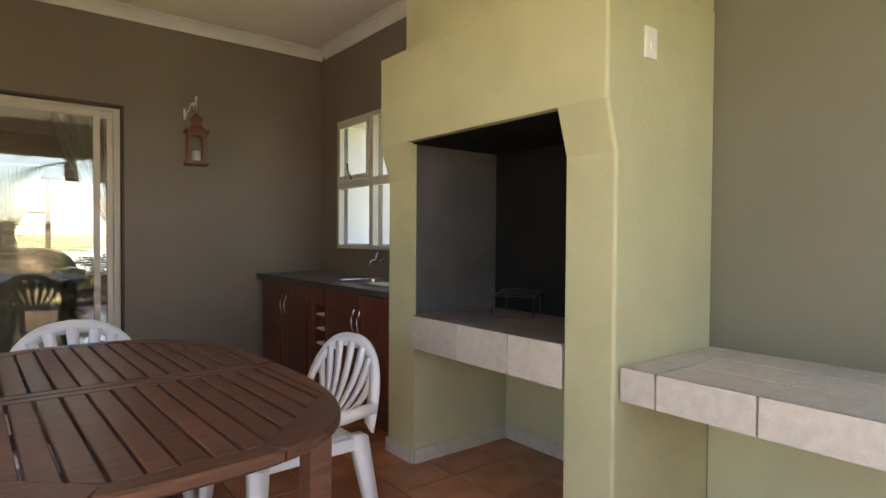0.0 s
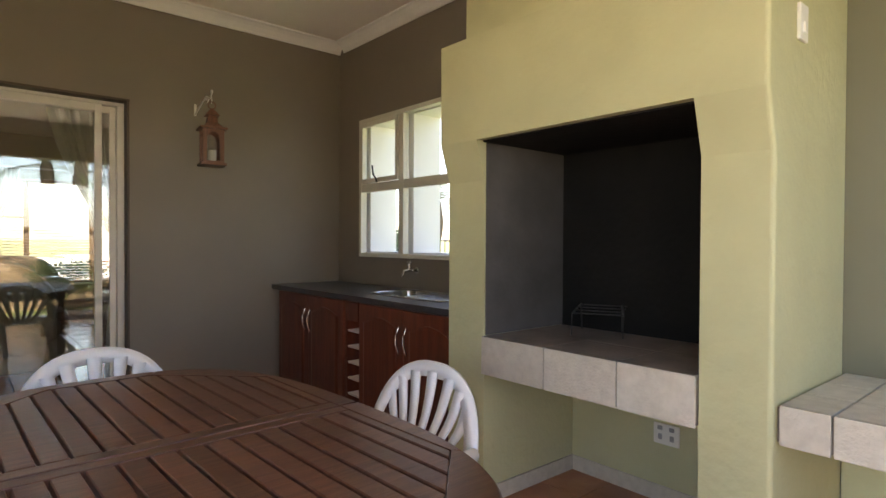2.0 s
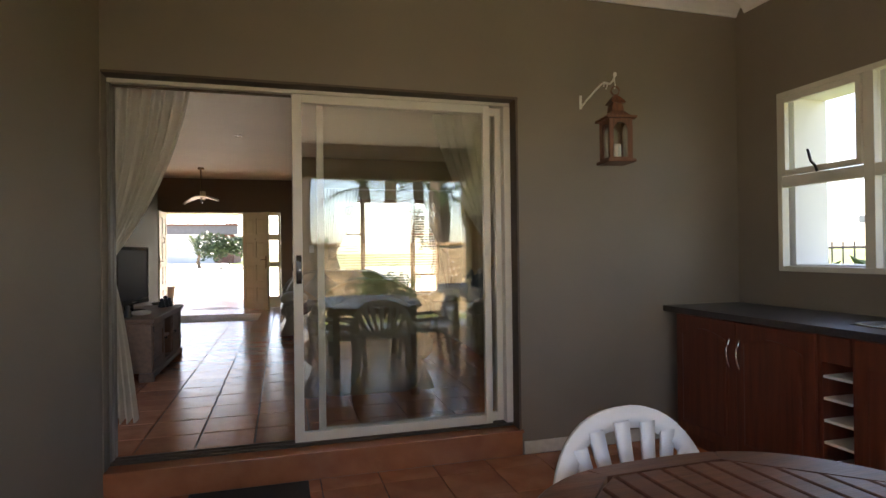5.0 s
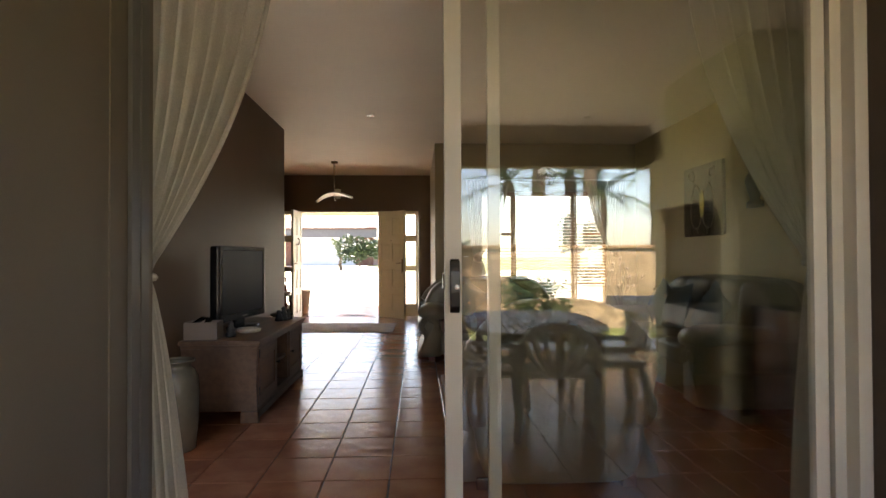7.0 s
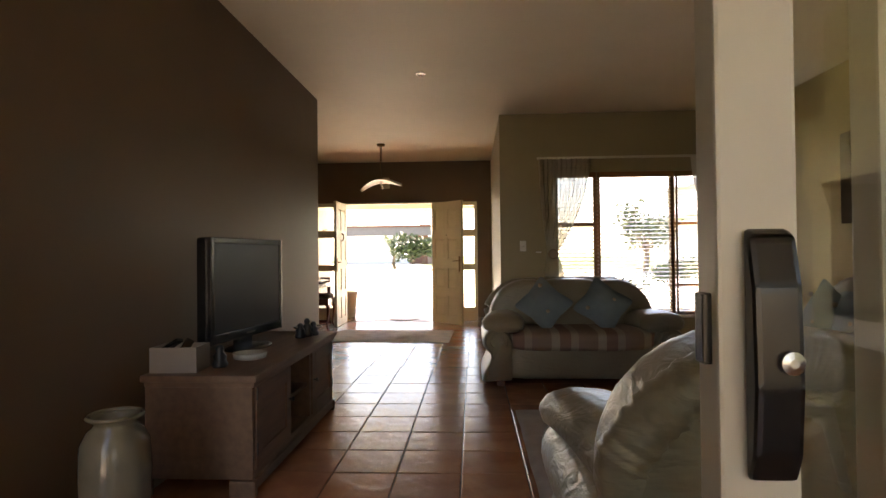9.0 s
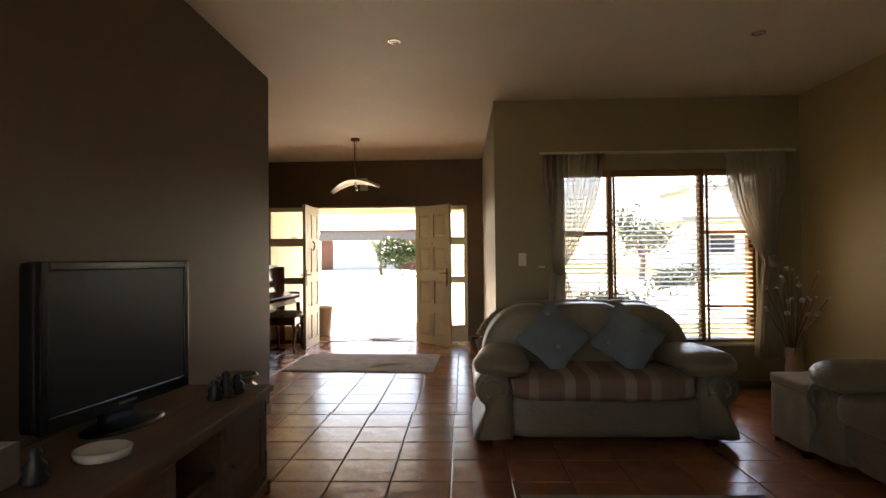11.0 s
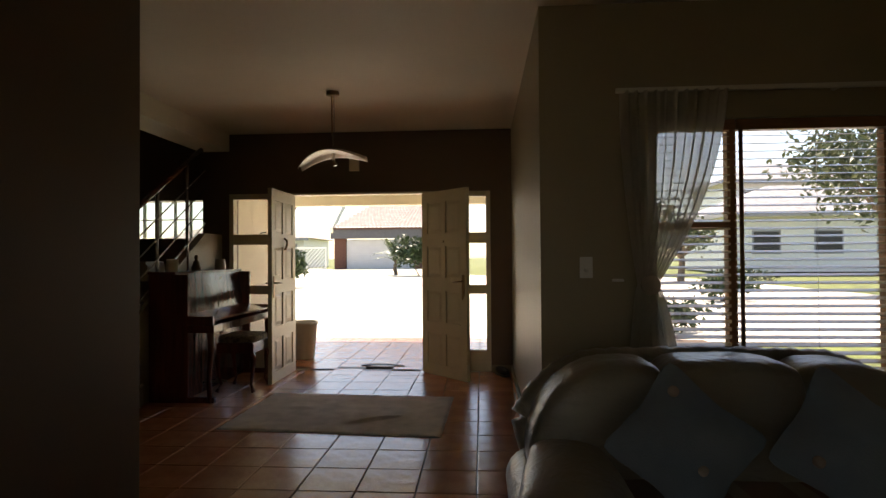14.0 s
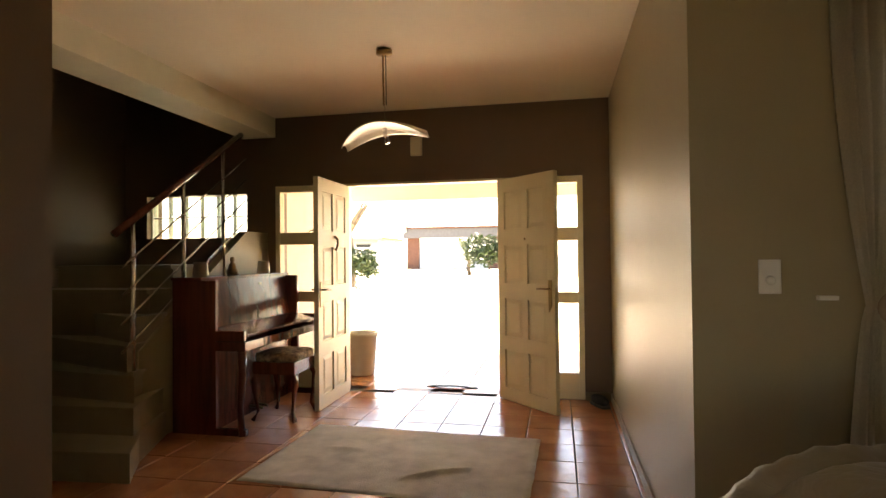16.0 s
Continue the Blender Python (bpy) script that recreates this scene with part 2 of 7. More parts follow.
# ---- builders ----
def quadbox(bm, lo, hi, bevel=0.0):
    """A box between two corners, its edges bevelled."""
    r = bmesh.ops.create_cube(bm, size=1.0)
    vs = r["verts"]
    for v in vs:
        v.co = Vector([(lo[i] + hi[i]) / 2 + v.co[i] * (hi[i] - lo[i]) for i in range(3)])
    if bevel > 0:
        es = list({e for v in vs for e in v.link_edges})
        bmesh.ops.bevel(bm, geom=es, offset=bevel, segments=2, affect="EDGES", profile=0.6)
    return vs


def boxes(*specs):
    """A bmesh of several boxes (lo, hi) or (lo, hi, bevel)."""
    bm = bmesh.new()
    for s in specs:
        t = bmesh.new()
        quadbox(t, *s)
        me = bpy.data.meshes.new("tmp")
        t.to_mesh(me)
        t.free()
        bm.from_mesh(me)
        bpy.data.meshes.remove(me)
    return bm


def obox(lo, hi, m, bevel=0.0):
    """A box turned and moved by a matrix."""
    bm = bmesh.new()
    quadbox(bm, lo, hi, bevel)
    bm.transform(m)
    return bm


def join(*bms):
    out = bmesh.new()
    for b in bms:
        me = bpy.data.meshes.new("tmp")
        b.to_mesh(me)
        b.free()
        out.from_mesh(me)
        bpy.data.meshes.remove(me)
    return out


def lathe(profile, segs=28, cap=True):
    """A turned body about z from (radius, height) pairs."""
    bm = bmesh.new()
    rings = []
    for r, z in profile:
        rings.append([bm.verts.new((r * math.cos(2 * math.pi * i / segs), r * math.sin(2 * math.pi * i / segs), z)) for i in range(segs)])
    for a, b in zip(rings, rings[1:]):
        for i in range(segs):
            bm.faces.new((a[i], a[(i + 1) % segs], b[(i + 1) % segs], b[i]))
    if cap:
        bm.faces.new(list(reversed(rings[0])))
        bm.faces.new(rings[-1])
    return bm


def tube(points, radius, segs=8, closed=False):
    """A round bar along points; radius is one number or one a point."""
    pts = [Vector(p) for p in points]
    rad = radius if isinstance(radius, (list, tuple)) else [radius] * len(pts)
    bm = bmesh.new()
    rings = []
    up = Vector((0, 0, 1))
    n = len(pts)
    for i, p in enumerate(pts):
        a = pts[(i - 1) % n] if closed else pts[max(i - 1, 0)]
        b = pts[(i + 1) % n] if closed else pts[min(i + 1, n - 1)]
        d = (b - a).normalized()
        ref = up if abs(d.dot(up)) < 0.95 else Vector((1, 0, 0))
        s = d.cross(ref).normalized()
        u = s.cross(d).normalized()
        rings.append([bm.verts.new(p + rad[i] * (math.cos(2 * math.pi * k / segs) * s + math.sin(2 * math.pi * k / segs) * u)) for k in range(segs)])
    pairs = list(zip(rings, rings[1:])) + ([(rings[-1], rings[0])] if closed else [])
    for a, b in pairs:
        for k in range(segs):
            bm.faces.new((a[k], a[(k + 1) % segs], b[(k + 1) % segs], b[k]))
    if not closed:
        bm.faces.new(list(reversed(rings[0])))
        bm.faces.new(rings[-1])
    bmesh.ops.recalc_face_normals(bm, faces=bm.faces)
    return bm


def prism(outline, depth, bevel=0.0):
    """An outline in x, z (counter-clockwise) given a thickness along y from 0 to depth."""
    bm = bmesh.new()
    a = [bm.verts.new((x, 0, z)) for x, z in outline]
    b = [bm.verts.new((x, depth, z)) for x, z in outline]
    n = len(a)
    bm.faces.new(a)
    bm.faces.new(list(reversed(b)))
    for i in range(n):
        bm.faces.new((a[(i + 1) % n], a[i], b[i], b[(i + 1) % n]))
    bmesh.ops.recalc_face_normals(bm, faces=bm.faces)
    if bevel:
        bmesh.ops.bevel(bm, geom=list(bm.edges), offset=bevel, segments=2, affect="EDGES", profile=0.6)
    return bm


def sheet(fn, nu, nv, thick=0.0):
    """A grid surface from fn(u, v), each 0 to 1."""
    bm = bmesh.new()
    vs = [[bm.verts.new(fn(i / nu, j / nv)) for j in range(nv + 1)] for i in range(nu + 1)]
    for i in range(nu):
        for j in range(nv):
            bm.faces.new((vs[i][j], vs[i + 1][j], vs[i + 1][j + 1], vs[i][j + 1]))
    if thick:
        bmesh.ops.recalc_face_normals(bm, faces=bm.faces)
        bmesh.ops.solidify(bm, geom=list(bm.faces), thickness=thick)
    return bm


def to_mesh(name, bm, material, smooth=False):
    me = bpy.data.meshes.new(name)
    bm.to_mesh(me)
    bm.free()
    for p in me.polygons:
        p.use_smooth = smooth
    me.materials.append(material)
    return me


def part(name, bm, material, parent=None, label="", smooth=False):
    """One mesh object, under a thing or a part."""
    ob = new(name, to_mesh(name, bm, material, smooth))
    if parent is not None:
        ob.parent = parent
    if label:
        tagged(ob, label)
    return ob


def thing(name, label, category, m=None, group=""):
    """An Empty at the base of a thing."""
    ob = new(name)
    ob.empty_display_size = 0.1
    if m is not None:
        ob.matrix_basis = m
    return tagged(ob, label, category, group)


def setting(name, bm, material, label="", smooth=False):
    ob = part(name, bm, material, None, label, smooth)
    return tagged(ob, kind="structure")


def slab_with_holes(u0, u1, z0, z1, thick, holes):
    """An upright slab, u along x, thickness along y from 0, with rectangular holes (u0, u1, z0, z1) right through it."""
    us = sorted({u0, u1, *[h[0] for h in holes], *[h[1] for h in holes]})
    zs = sorted({z0, z1, *[h[2] for h in holes], *[h[3] for h in holes]})
    us = [u for u in us if u0 <= u <= u1]
    zs = [z for z in zs if z0 <= z <= z1]

    def solid(i, j):
        if not (0 <= i < len(us) - 1 and 0 <= j < len(zs) - 1):
            return False
        cu, cz = (us[i] + us[i + 1]) / 2, (zs[j] + zs[j + 1]) / 2
        return not any(h[0] < cu < h[1] and h[2] < cz < h[3] for h in holes)

    bm = bmesh.new()
    cache = {}

    def v(u, y, z):
        k = (round(u, 5), y, round(z, 5))
        if k not in cache:
            cache[k] = bm.verts.new((u, y, z))
        return cache[k]

    for i in range(len(us) - 1):
        for j in range(len(zs) - 1):
            if not solid(i, j):
                continue
            a, b, c, d = us[i], us[i + 1], zs[j], zs[j + 1]
            bm.faces.new((v(a, 0, c), v(b, 0, c), v(b, 0, d), v(a, 0, d)))
            bm.faces.new((v(a, thick, c), v(a, thick, d), v(b, thick, d), v(b, thick, c)))
            if not solid(i - 1, j):
                bm.faces.new((v(a, 0, c), v(a, 0, d), v(a, thick, d), v(a, thick, c)))
            if not solid(i + 1, j):
                bm.faces.new((v(b, 0, c), v(b, thick, c), v(b, thick, d), v(b, 0, d)))
            if not solid(i, j - 1):
                bm.faces.new((v(a, 0, c), v(a, thick, c), v(b, thick, c), v(b, 0, c)))
            if not solid(i, j + 1):
                bm.faces.new((v(a, 0, d), v(b, 0, d), v(b, thick, d), v(a, thick, d)))
    bmesh.ops.recalc_face_normals(bm, faces=bm.faces)
    return bm


def wall_along_x(name, x0, x1, y, thick, z0, z1, material, holes=(), label=""):
    bm = slab_with_holes(x0, x1, z0, z1, thick, holes)
    bm.transform(Matrix.Translation((0, y, 0)))
    return setting(name, bm, material, label)


def wall_along_y(name, y0, y1, x, thick, z0, z1, material, holes=(), label=""):
    """Thickness from x towards +x."""
    bm = slab_with_holes(y0, y1, z0, z1, thick, holes)
    bm.transform(Matrix(((0, 1, 0, x), (1, 0, 0, 0), (0, 0, 1, 0), (0, 0, 0, 1))))
    bmesh.ops.recalc_face_normals(bm, faces=bm.faces)
    return setting(name, bm, material, label)


# ---- the plan ----
PF = -0.15          # patio floor
PX0, PX1 = -1.34, 2.72
PY0, PY1 = -0.95, 4.60
PCEIL = 2.885
LY0, LX0, LX1 = 4.86, -2.10, 2.62
LCEIL = 2.72
WY = 10.80          # lounge window wall
FY = 13.90          # front wall
EX = -0.215         # entrance hall's east wall
LWE = 10.0          # end of the lounge's west wall
HX = -5.2           # stairwell's west wall

# ---- structure: patio ----
setting("floor_patio", boxes(((PX0 - 0.3, PY0 - 0.3, PF - 0.2), (PX1 + 0.22, PY1, PF - 0.008))), M_GROUT, "dark grout bed of the patio floor")
WIN = (2.435, 4.25, 0.985, 2.15)  # y0, y1, z0, z1
wall_along_y("wall_patio_southeast", PY0, 1.5, PX1, 0.07, PF - 0.1, PCEIL, M_TAUPE_LAWN, label="taupe plaster wall with the lawn's green light in its tone")
wall_along_y("wall_patio_east", 1.5, PY1 + 0.26, PX1, 0.07, PF - 0.1, PCEIL, M_TAUPE, [WIN], "taupe painted plaster wall")
BAYS = [(2.50, 2.98), (3.10, 3.585), (3.705, 4.19)]
wall_along_y("wall_patio_east_outer", PY0, PY1 + 0.26, PX1 + 0.07, 0.27, PF - 0.3, PCEIL, M_CREAMW, [(a, b, 1.03, 2.11) for a, b in BAYS], "cream plaster outer wall with deep window bays")
wall_along_x("wall_patio_north", PX0 - 0.2, PX1, PY1, 0.26, PF - 0.1, PCEIL, M_TAUPE, [(-1.335, 1.01, PF + 0.13, 2.11)], "taupe painted plaster wall")
wall_along_y("wall_patio_west", 1.2, PY1, PX0 - 0.2, 0.2, PF - 0.1, PCEIL, M_TAUPE, label="taupe painted plaster wall")
setting("ceiling_patio", boxes(((PX0 - 0.3, PY0 - 0.3, PCEIL), (PX1 + 0.24, PY1 + 0.26, PCEIL + 0.15))), M_CEIL, "off-white painted ceiling")
setting("lintel_patio", boxes(((PX0 - 0.2, PY0 - 0.25, 2.34), (PX1 + 0.24, PY0, PCEIL))), M_TAUPE, "taupe plaster beam over the open side")
setting("lintel_patio_west", boxes(((PX0 - 0.2, PY0, 2.34), (PX0, 1.2, PCEIL))), M_TAUPE, "taupe plaster beam over the open side")
setting("pillar_patio", boxes(((PX0 - 0.2, PY0 - 0.25, PF - 0.1), (PX0 + 0.15, PY0 + 0.1, 2.34))), M_TAUPE, "taupe plaster corner pillar")

# ---- structure: lounge and hall ----
setting("floor_lounge", boxes(((HX - 0.2, LY0 - 0.2, -0.2), (LX1 + 0.2, FY + 2.6, -0.008))), M_GROUT, "dark grout bed of the tiled floor")
wall_along_y("wall_lounge_west", LY0, LWE, LX0 - 0.2, 0.2, -0.1, LCEIL, M_BROWN, label="dark brown painted wall")
wall_along_x("wall_hall_south", HX, LX0 - 0.2, LWE - 0.2, 0.2, -0.1, 5.0, M_OLIVE, label="olive painted wall")
wall_along_y("wall_lounge_east", LY0, WY + 0.24, LX1, 0.24, -0.1, LCEIL, M_OLIVE_LIT, label="olive painted wall lightened to ochre for the warm bounce light")
LWIN = (0.40, 2.22, 0.42, 2.05)
wall_along_x("wall_lounge_north", EX, LX1, WY, 0.24, -0.1, LCEIL, M_OLIVE, [LWIN], "olive painted wall around the window")
wall_along_y("wall_hall_east", WY + 0.24, FY, EX, 0.24, -0.1, LCEIL, M_OLIVE, label="olive painted satin wall")
GB = (-4.94, -3.78, 1.525, 1.965)
wall_along_x("wall_hall_north", HX, EX + 0.24, FY, 0.24, -0.1, 5.0, M_BROWN, [(-3.46, -0.45, 0.0, 2.03), GB], "dark brown painted wall around the front door")
wall_along_y("wall_stairwell_west", LWE - 0.2, FY + 0.24, HX - 0.2, 0.2, -0.1, 5.0, M_BROWN, label="dark brown painted wall")
setting("ceiling_lounge", boxes(((LX0 - 0.2, LY0, LCEIL), (LX1 + 0.24, WY + 0.24, LCEIL + 0.2)), ((-3.46, WY + 0.24, LCEIL), (EX + 0.24, FY, LCEIL + 0.2)), ((-3.46, LWE, LCEIL), (LX0 - 0.2, WY + 0.24, LCEIL + 0.2))), M_CEIL, "off-white painted ceiling")
setting("beam_hall", boxes(((-3.81, LWE, 2.525), (-3.46, FY, LCEIL + 0.2))), M_CREAM, "cream plaster beam along the stairwell")
setting("ceiling_stairwell", boxes(((HX - 0.2, LWE - 0.2, 5.0), (-3.46, FY + 0.24, 5.2))), M_CEIL, "off-white ceiling")
wall_along_y("wall_stairwell_upper", LWE, FY, -3.66, 0.2, LCEIL + 0.2, 5.0, M_BROWN, label="dark brown painted wall")



def plump(lo, hi, p=4.0, cuts=10, puff=0.0):
    """A soft, rounded box, as upholstery has."""
    bm = bmesh.new()
    bmesh.ops.create_cube(bm, size=2.0)
    bmesh.ops.subdivide_edges(bm, edges=list(bm.edges), cuts=cuts, use_grid_fill=True)
    c = [(lo[i] + hi[i]) / 2 for i in range(3)]
    h = [(hi[i] - lo[i]) / 2 for i in range(3)]
    for v in bm.verts:
        n = sum(abs(a) ** p for a in v.co) ** (1 / p)
        q = v.co / n
        w = 1 + puff * noise.noise(Vector((q.x * 2 + c[0] * 7, q.y * 2 + c[1] * 5, q.z * 2 + c[2] * 3)))
        v.co = Vector([c[i] + q[i] * h[i] * w for i in range(3)])
    return bm


# ---- patio: cornice, skirting, step ----
def cornice(name, a, b, inward):
    """A coved ceiling moulding from a to b; inward is the unit vector off the wall."""
    prof = [(0, 0), (0, -0.09), (0.012, -0.09), (0.02, -0.07), (0.045, -0.04), (0.07, -0.02), (0.09, -0.012), (0.09, 0)]
    bm = bmesh.new()
    rings = []
    for p in (a, b):
        rings.append([bm.verts.new((p[0] + inward[0] * u, p[1] + inward[1] * u, PCEIL + w - 0.002)) for u, w in prof])
    for i in range(len(prof)):
        j = (i + 1) % len(prof)
        bm.faces.new((rings[0][i], rings[0][j], rings[1][j], rings[1][i]))
    bm.faces.new(rings[0])
    bm.faces.new(list(reversed(rings[1])))
    bmesh.ops.recalc_face_normals(bm, faces=bm.faces)
    return setting(name, bm, M_WHITE, "white coved ceiling moulding")


cornice("trim_cornice_north", (PX0, PY1 - 0.002), (PX1, PY1 - 0.002), (0, -1))
cornice("trim_cornice_east", (PX1 - 0.002, PY0), (PX1 - 0.002, PY1 - 0.09), (-1, 0))
cornice("trim_cornice_west", (PX0 + 0.002, PY0), (PX0 + 0.002, PY1 - 0.09), (1, 0))
setting("step_threshold", boxes(((PX0 + 0.004, PY1 - 0.012, PF), (1.02, PY1 + 0.02, -0.012))), M_TERRA, "terracotta tiled riser under the sliding door")
setting("window_sill_1", boxes(((PX0 + 0.004, PY1 - 0.02, -0.012), (1.03, LY0 + 0.01, 0.006), 0.004)), M_TERRA, "terracotta tiled threshold")
# The dark brown also carries the soffit's shadow at the head.
setting("trim_reveal", boxes(((PX0 + 0.004, PY1 - 0.004, 2.102), (1.02, PY1 + 0.089, 2.116)), ((1.004, PY1 - 0.004, 0.008), (1.018, PY1 + 0.089, 2.101))), M_REVEAL, "dark brown door reveal, soffit shadow included in its colour")


# ---- the braai: a built-in masonry barbecue ----
FX0, FX1, FYa, FYb = 2.005, PX1 - 0.004, 0.735, 2.27


def braai():
    t = thing("built_in_barbecue", "sage green plastered masonry barbecue with soot-dark firebox and tiled hearth", "barbecue", pose(FX0, FYa, PF))
    inv = pose(-FX0, -FYa, -PF)

    def p(name, bm, m, label="", smooth=False):
        bm.transform(inv)
        return part(name, bm, m, t, label, smooth)

    # profile of the front, in x by height: the hood stands 6 cm proud of the legs
    def front_x(z):
        if z >= 1.60:
            return 1.945
        if z <= 1.41:
            return 2.005
        return 2.005 - 0.06 * (z - 1.41) / 0.19

    def slab(y0, y1, z0, z1):
        zs = [z0] + [z for z in (1.41, 1.60) if z0 < z < z1] + [z1]
        bm = bmesh.new()
        rows = []
        for z in zs:
            x = front_x(z)
            rows.append([bm.verts.new(c) for c in ((x, y0, z), (x, y1, z), (FX1, y1, z), (FX1, y0, z))])
        for a, b in zip(rows, rows[1:]):
            for i in range(4):
                j = (i + 1) % 4
                bm.faces.new((a[i], a[j], b[j], b[i]))
        bm.faces.new(rows[0])
        bm.faces.new(list(reversed(rows[-1])))
        bmesh.ops.recalc_face_normals(bm, faces=bm.faces)
        es = [e for e in bm.edges if abs(e.verts[0].co.x - e.verts[1].co.x) < 0.07 and abs(e.verts[0].co.z - e.verts[1].co.z) > 0.02 and max(v.co.x for v in e.verts) < 2.1 and (abs(e.verts[0].co.y - FYa) < 0.01 or abs(e.verts[0].co.y - FYb) < 0.01)]
        if es:
            bmesh.ops.bevel(bm, geom=es, offset=0.014, segments=3, affect="EDGES", profile=0.5)
        return bm

    p("side_wall", slab(FYa, 0.965, PF, 2.09), M_SAGE)
    p("side_wall", slab(2.005, FYb, PF, 2.09), M_SAGE)
    p("hood", slab(0.965, 2.005, 1.60, 2.09), M_SAGE, "plastered hood over the fire opening")
    p("chimney_breast", boxes(((2.12, 0.735, 2.092), (FX1, FYb, PCEIL - 0.002), 0.01)), M_SAGE)
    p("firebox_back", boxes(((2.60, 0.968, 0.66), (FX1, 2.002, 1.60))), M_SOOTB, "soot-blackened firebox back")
    p("firebox_side", boxes(((2.012, 1.998, 0.669), (2.6, 2.004, 1.595))), M_SOOT, "soot-blackened firebox")
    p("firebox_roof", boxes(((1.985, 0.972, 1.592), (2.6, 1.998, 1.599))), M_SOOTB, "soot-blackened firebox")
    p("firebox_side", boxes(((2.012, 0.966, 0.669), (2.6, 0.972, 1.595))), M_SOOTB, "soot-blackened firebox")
    p("back_wall", boxes(((2.705, 0.968, PF), (FX1, 2.002, 0.494))), M_SAGE)
    p("slab", boxes(((1.995, 0.968, 0.495), (FX1 - 0.005, 2.002, 0.655))), M_GROUT_L)
    for a, b in ((0.970, 1.269), (1.274, 1.622), (1.627, 2.001)):
        p("front_tile", boxes(((1.984, a, 0.487), (1.997, b, 0.666), 0.003)), M_STONE)
        for j in range(2):
            p("hearth_tile", boxes(((1.986 + j * 0.31, a, 0.654), (1.986 + j * 0.31 + 0.306, b, 0.668), 0.003)), M_HEARTH)
    for lo, hi in (((1.99, FYa - 0.008, PF), (2.003, 0.965, PF + 0.08)), ((1.99, 2.005, PF), (2.003, FYb, PF + 0.08)), ((2.003, 1.992, PF), (2.705, 2.004, PF + 0.08)), ((2.693, 0.97, PF), (2.704, 1.991, PF + 0.08)), ((2.003, FYa - 0.010, PF), (2.70, FYa - 0.001, PF + 0.08))):
        p("skirting", boxes((lo, hi, 0.003)), M_STONE)
    s = p("wall_socket", boxes(((2.170, FYa - 0.012, 1.785), (2.245, FYa, 1.905), 0.004)), M_WHITE, "white switched socket plate")
    bm = boxes(((2.197, FYa - 0.018, 1.81), (2.217, FYa - 0.011, 1.845), 0.002))
    bm.transform(inv)
    part("switch", bm, M_WHITE, s)
    s = p("wall_socket", boxes(((2.694, 1.38, 0.135), (2.706, 1.51, 0.235), 0.004)), M_WHITE, "white double socket plate")
    for yy in (1.415, 1.475):
        for lo, hi in (((2.689, yy - 0.012, 0.205), (2.695, yy + 0.012, 0.225)), ((2.691, yy - 0.010, 0.158), (2.6945, yy + 0.010, 0.185))):
            bm = boxes((lo, hi, 0.0015))
            bm.transform(inv)
            part("socket_outlet", bm, M_GREYPNT, s, "grey switch and pin holes")
    return t


braai()
g = thing("barbecue_grid", "black folded wire barbecue grid on the hearth", "grid", pose(2.45, 1.66, 0.669, 0, 0, 25) @ Matrix.Scale(0.72, 4))
for k, (a, b) in enumerate((((-0.16, -0.17), (0.12, -0.13)), ((-0.14, 0.16), (0.14, 0.15)))):
    part("side_wire", tube([(a[0], a[1], 0.008), (a[0] + 0.02, a[1], 0.15), (b[0], b[1], 0.19), (b[0] + 0.03, b[1], 0.01)], 0.006), M_BLACK, g)
for i in range(4):
    x = -0.13 + i * 0.08
    part("cross_wire", tube([(x, -0.165, 0.155 + i * 0.011), (x, 0.158, 0.155 + i * 0.011)], 0.0045), M_BLACK, g)

# ---- tiled masonry ledge beside the braai ----
ledge = thing("masonry_ledge", "grey beige tiled masonry ledge built against the wall", "ledge", pose(2.03, -0.9, PF))
part("slab", boxes(((0.016, 0.0, 0.645), (0.685, 1.634, 0.752))), M_GROUT_L, ledge)
LEDGE_Y = [1.631, 1.486, 1.147, 0.808, 0.469, 0.13, 0.0]
for b, a in zip(LEDGE_Y, LEDGE_Y[1:]):
    part("front_tile", boxes(((0.0, a, 0.638), (0.018, b - 0.007, 0.764), 0.003)), M_STONE, ledge)
    for j in range(3):
        part("top_tile", boxes(((0.004 + j * 0.23, a, 0.750), (min(0.004 + j * 0.23 + 0.223, 0.685), b - 0.007, 0.764), 0.003)), M_STONE, ledge)
part("support_wall", boxes(((0.25, 0.0, 0.0), (0.36, 0.12, 0.644))), M_SAGE, ledge)
setting("wall_low_ledge", boxes(((PX1 - 0.012, PY0, PF), (PX1 - 0.003, 0.73, 0.52))), M_SAGE, "sage green painted lower wall")
for i in range(5):
    tagged(part("trim_skirting_tile", boxes(((PX1 - 0.024, 0.72 - (i + 1) * 0.33 + 0.003, PF), (PX1 - 0.013, 0.72 - i * 0.33, PF + 0.08), 0.003)), M_STONE), kind="structure")


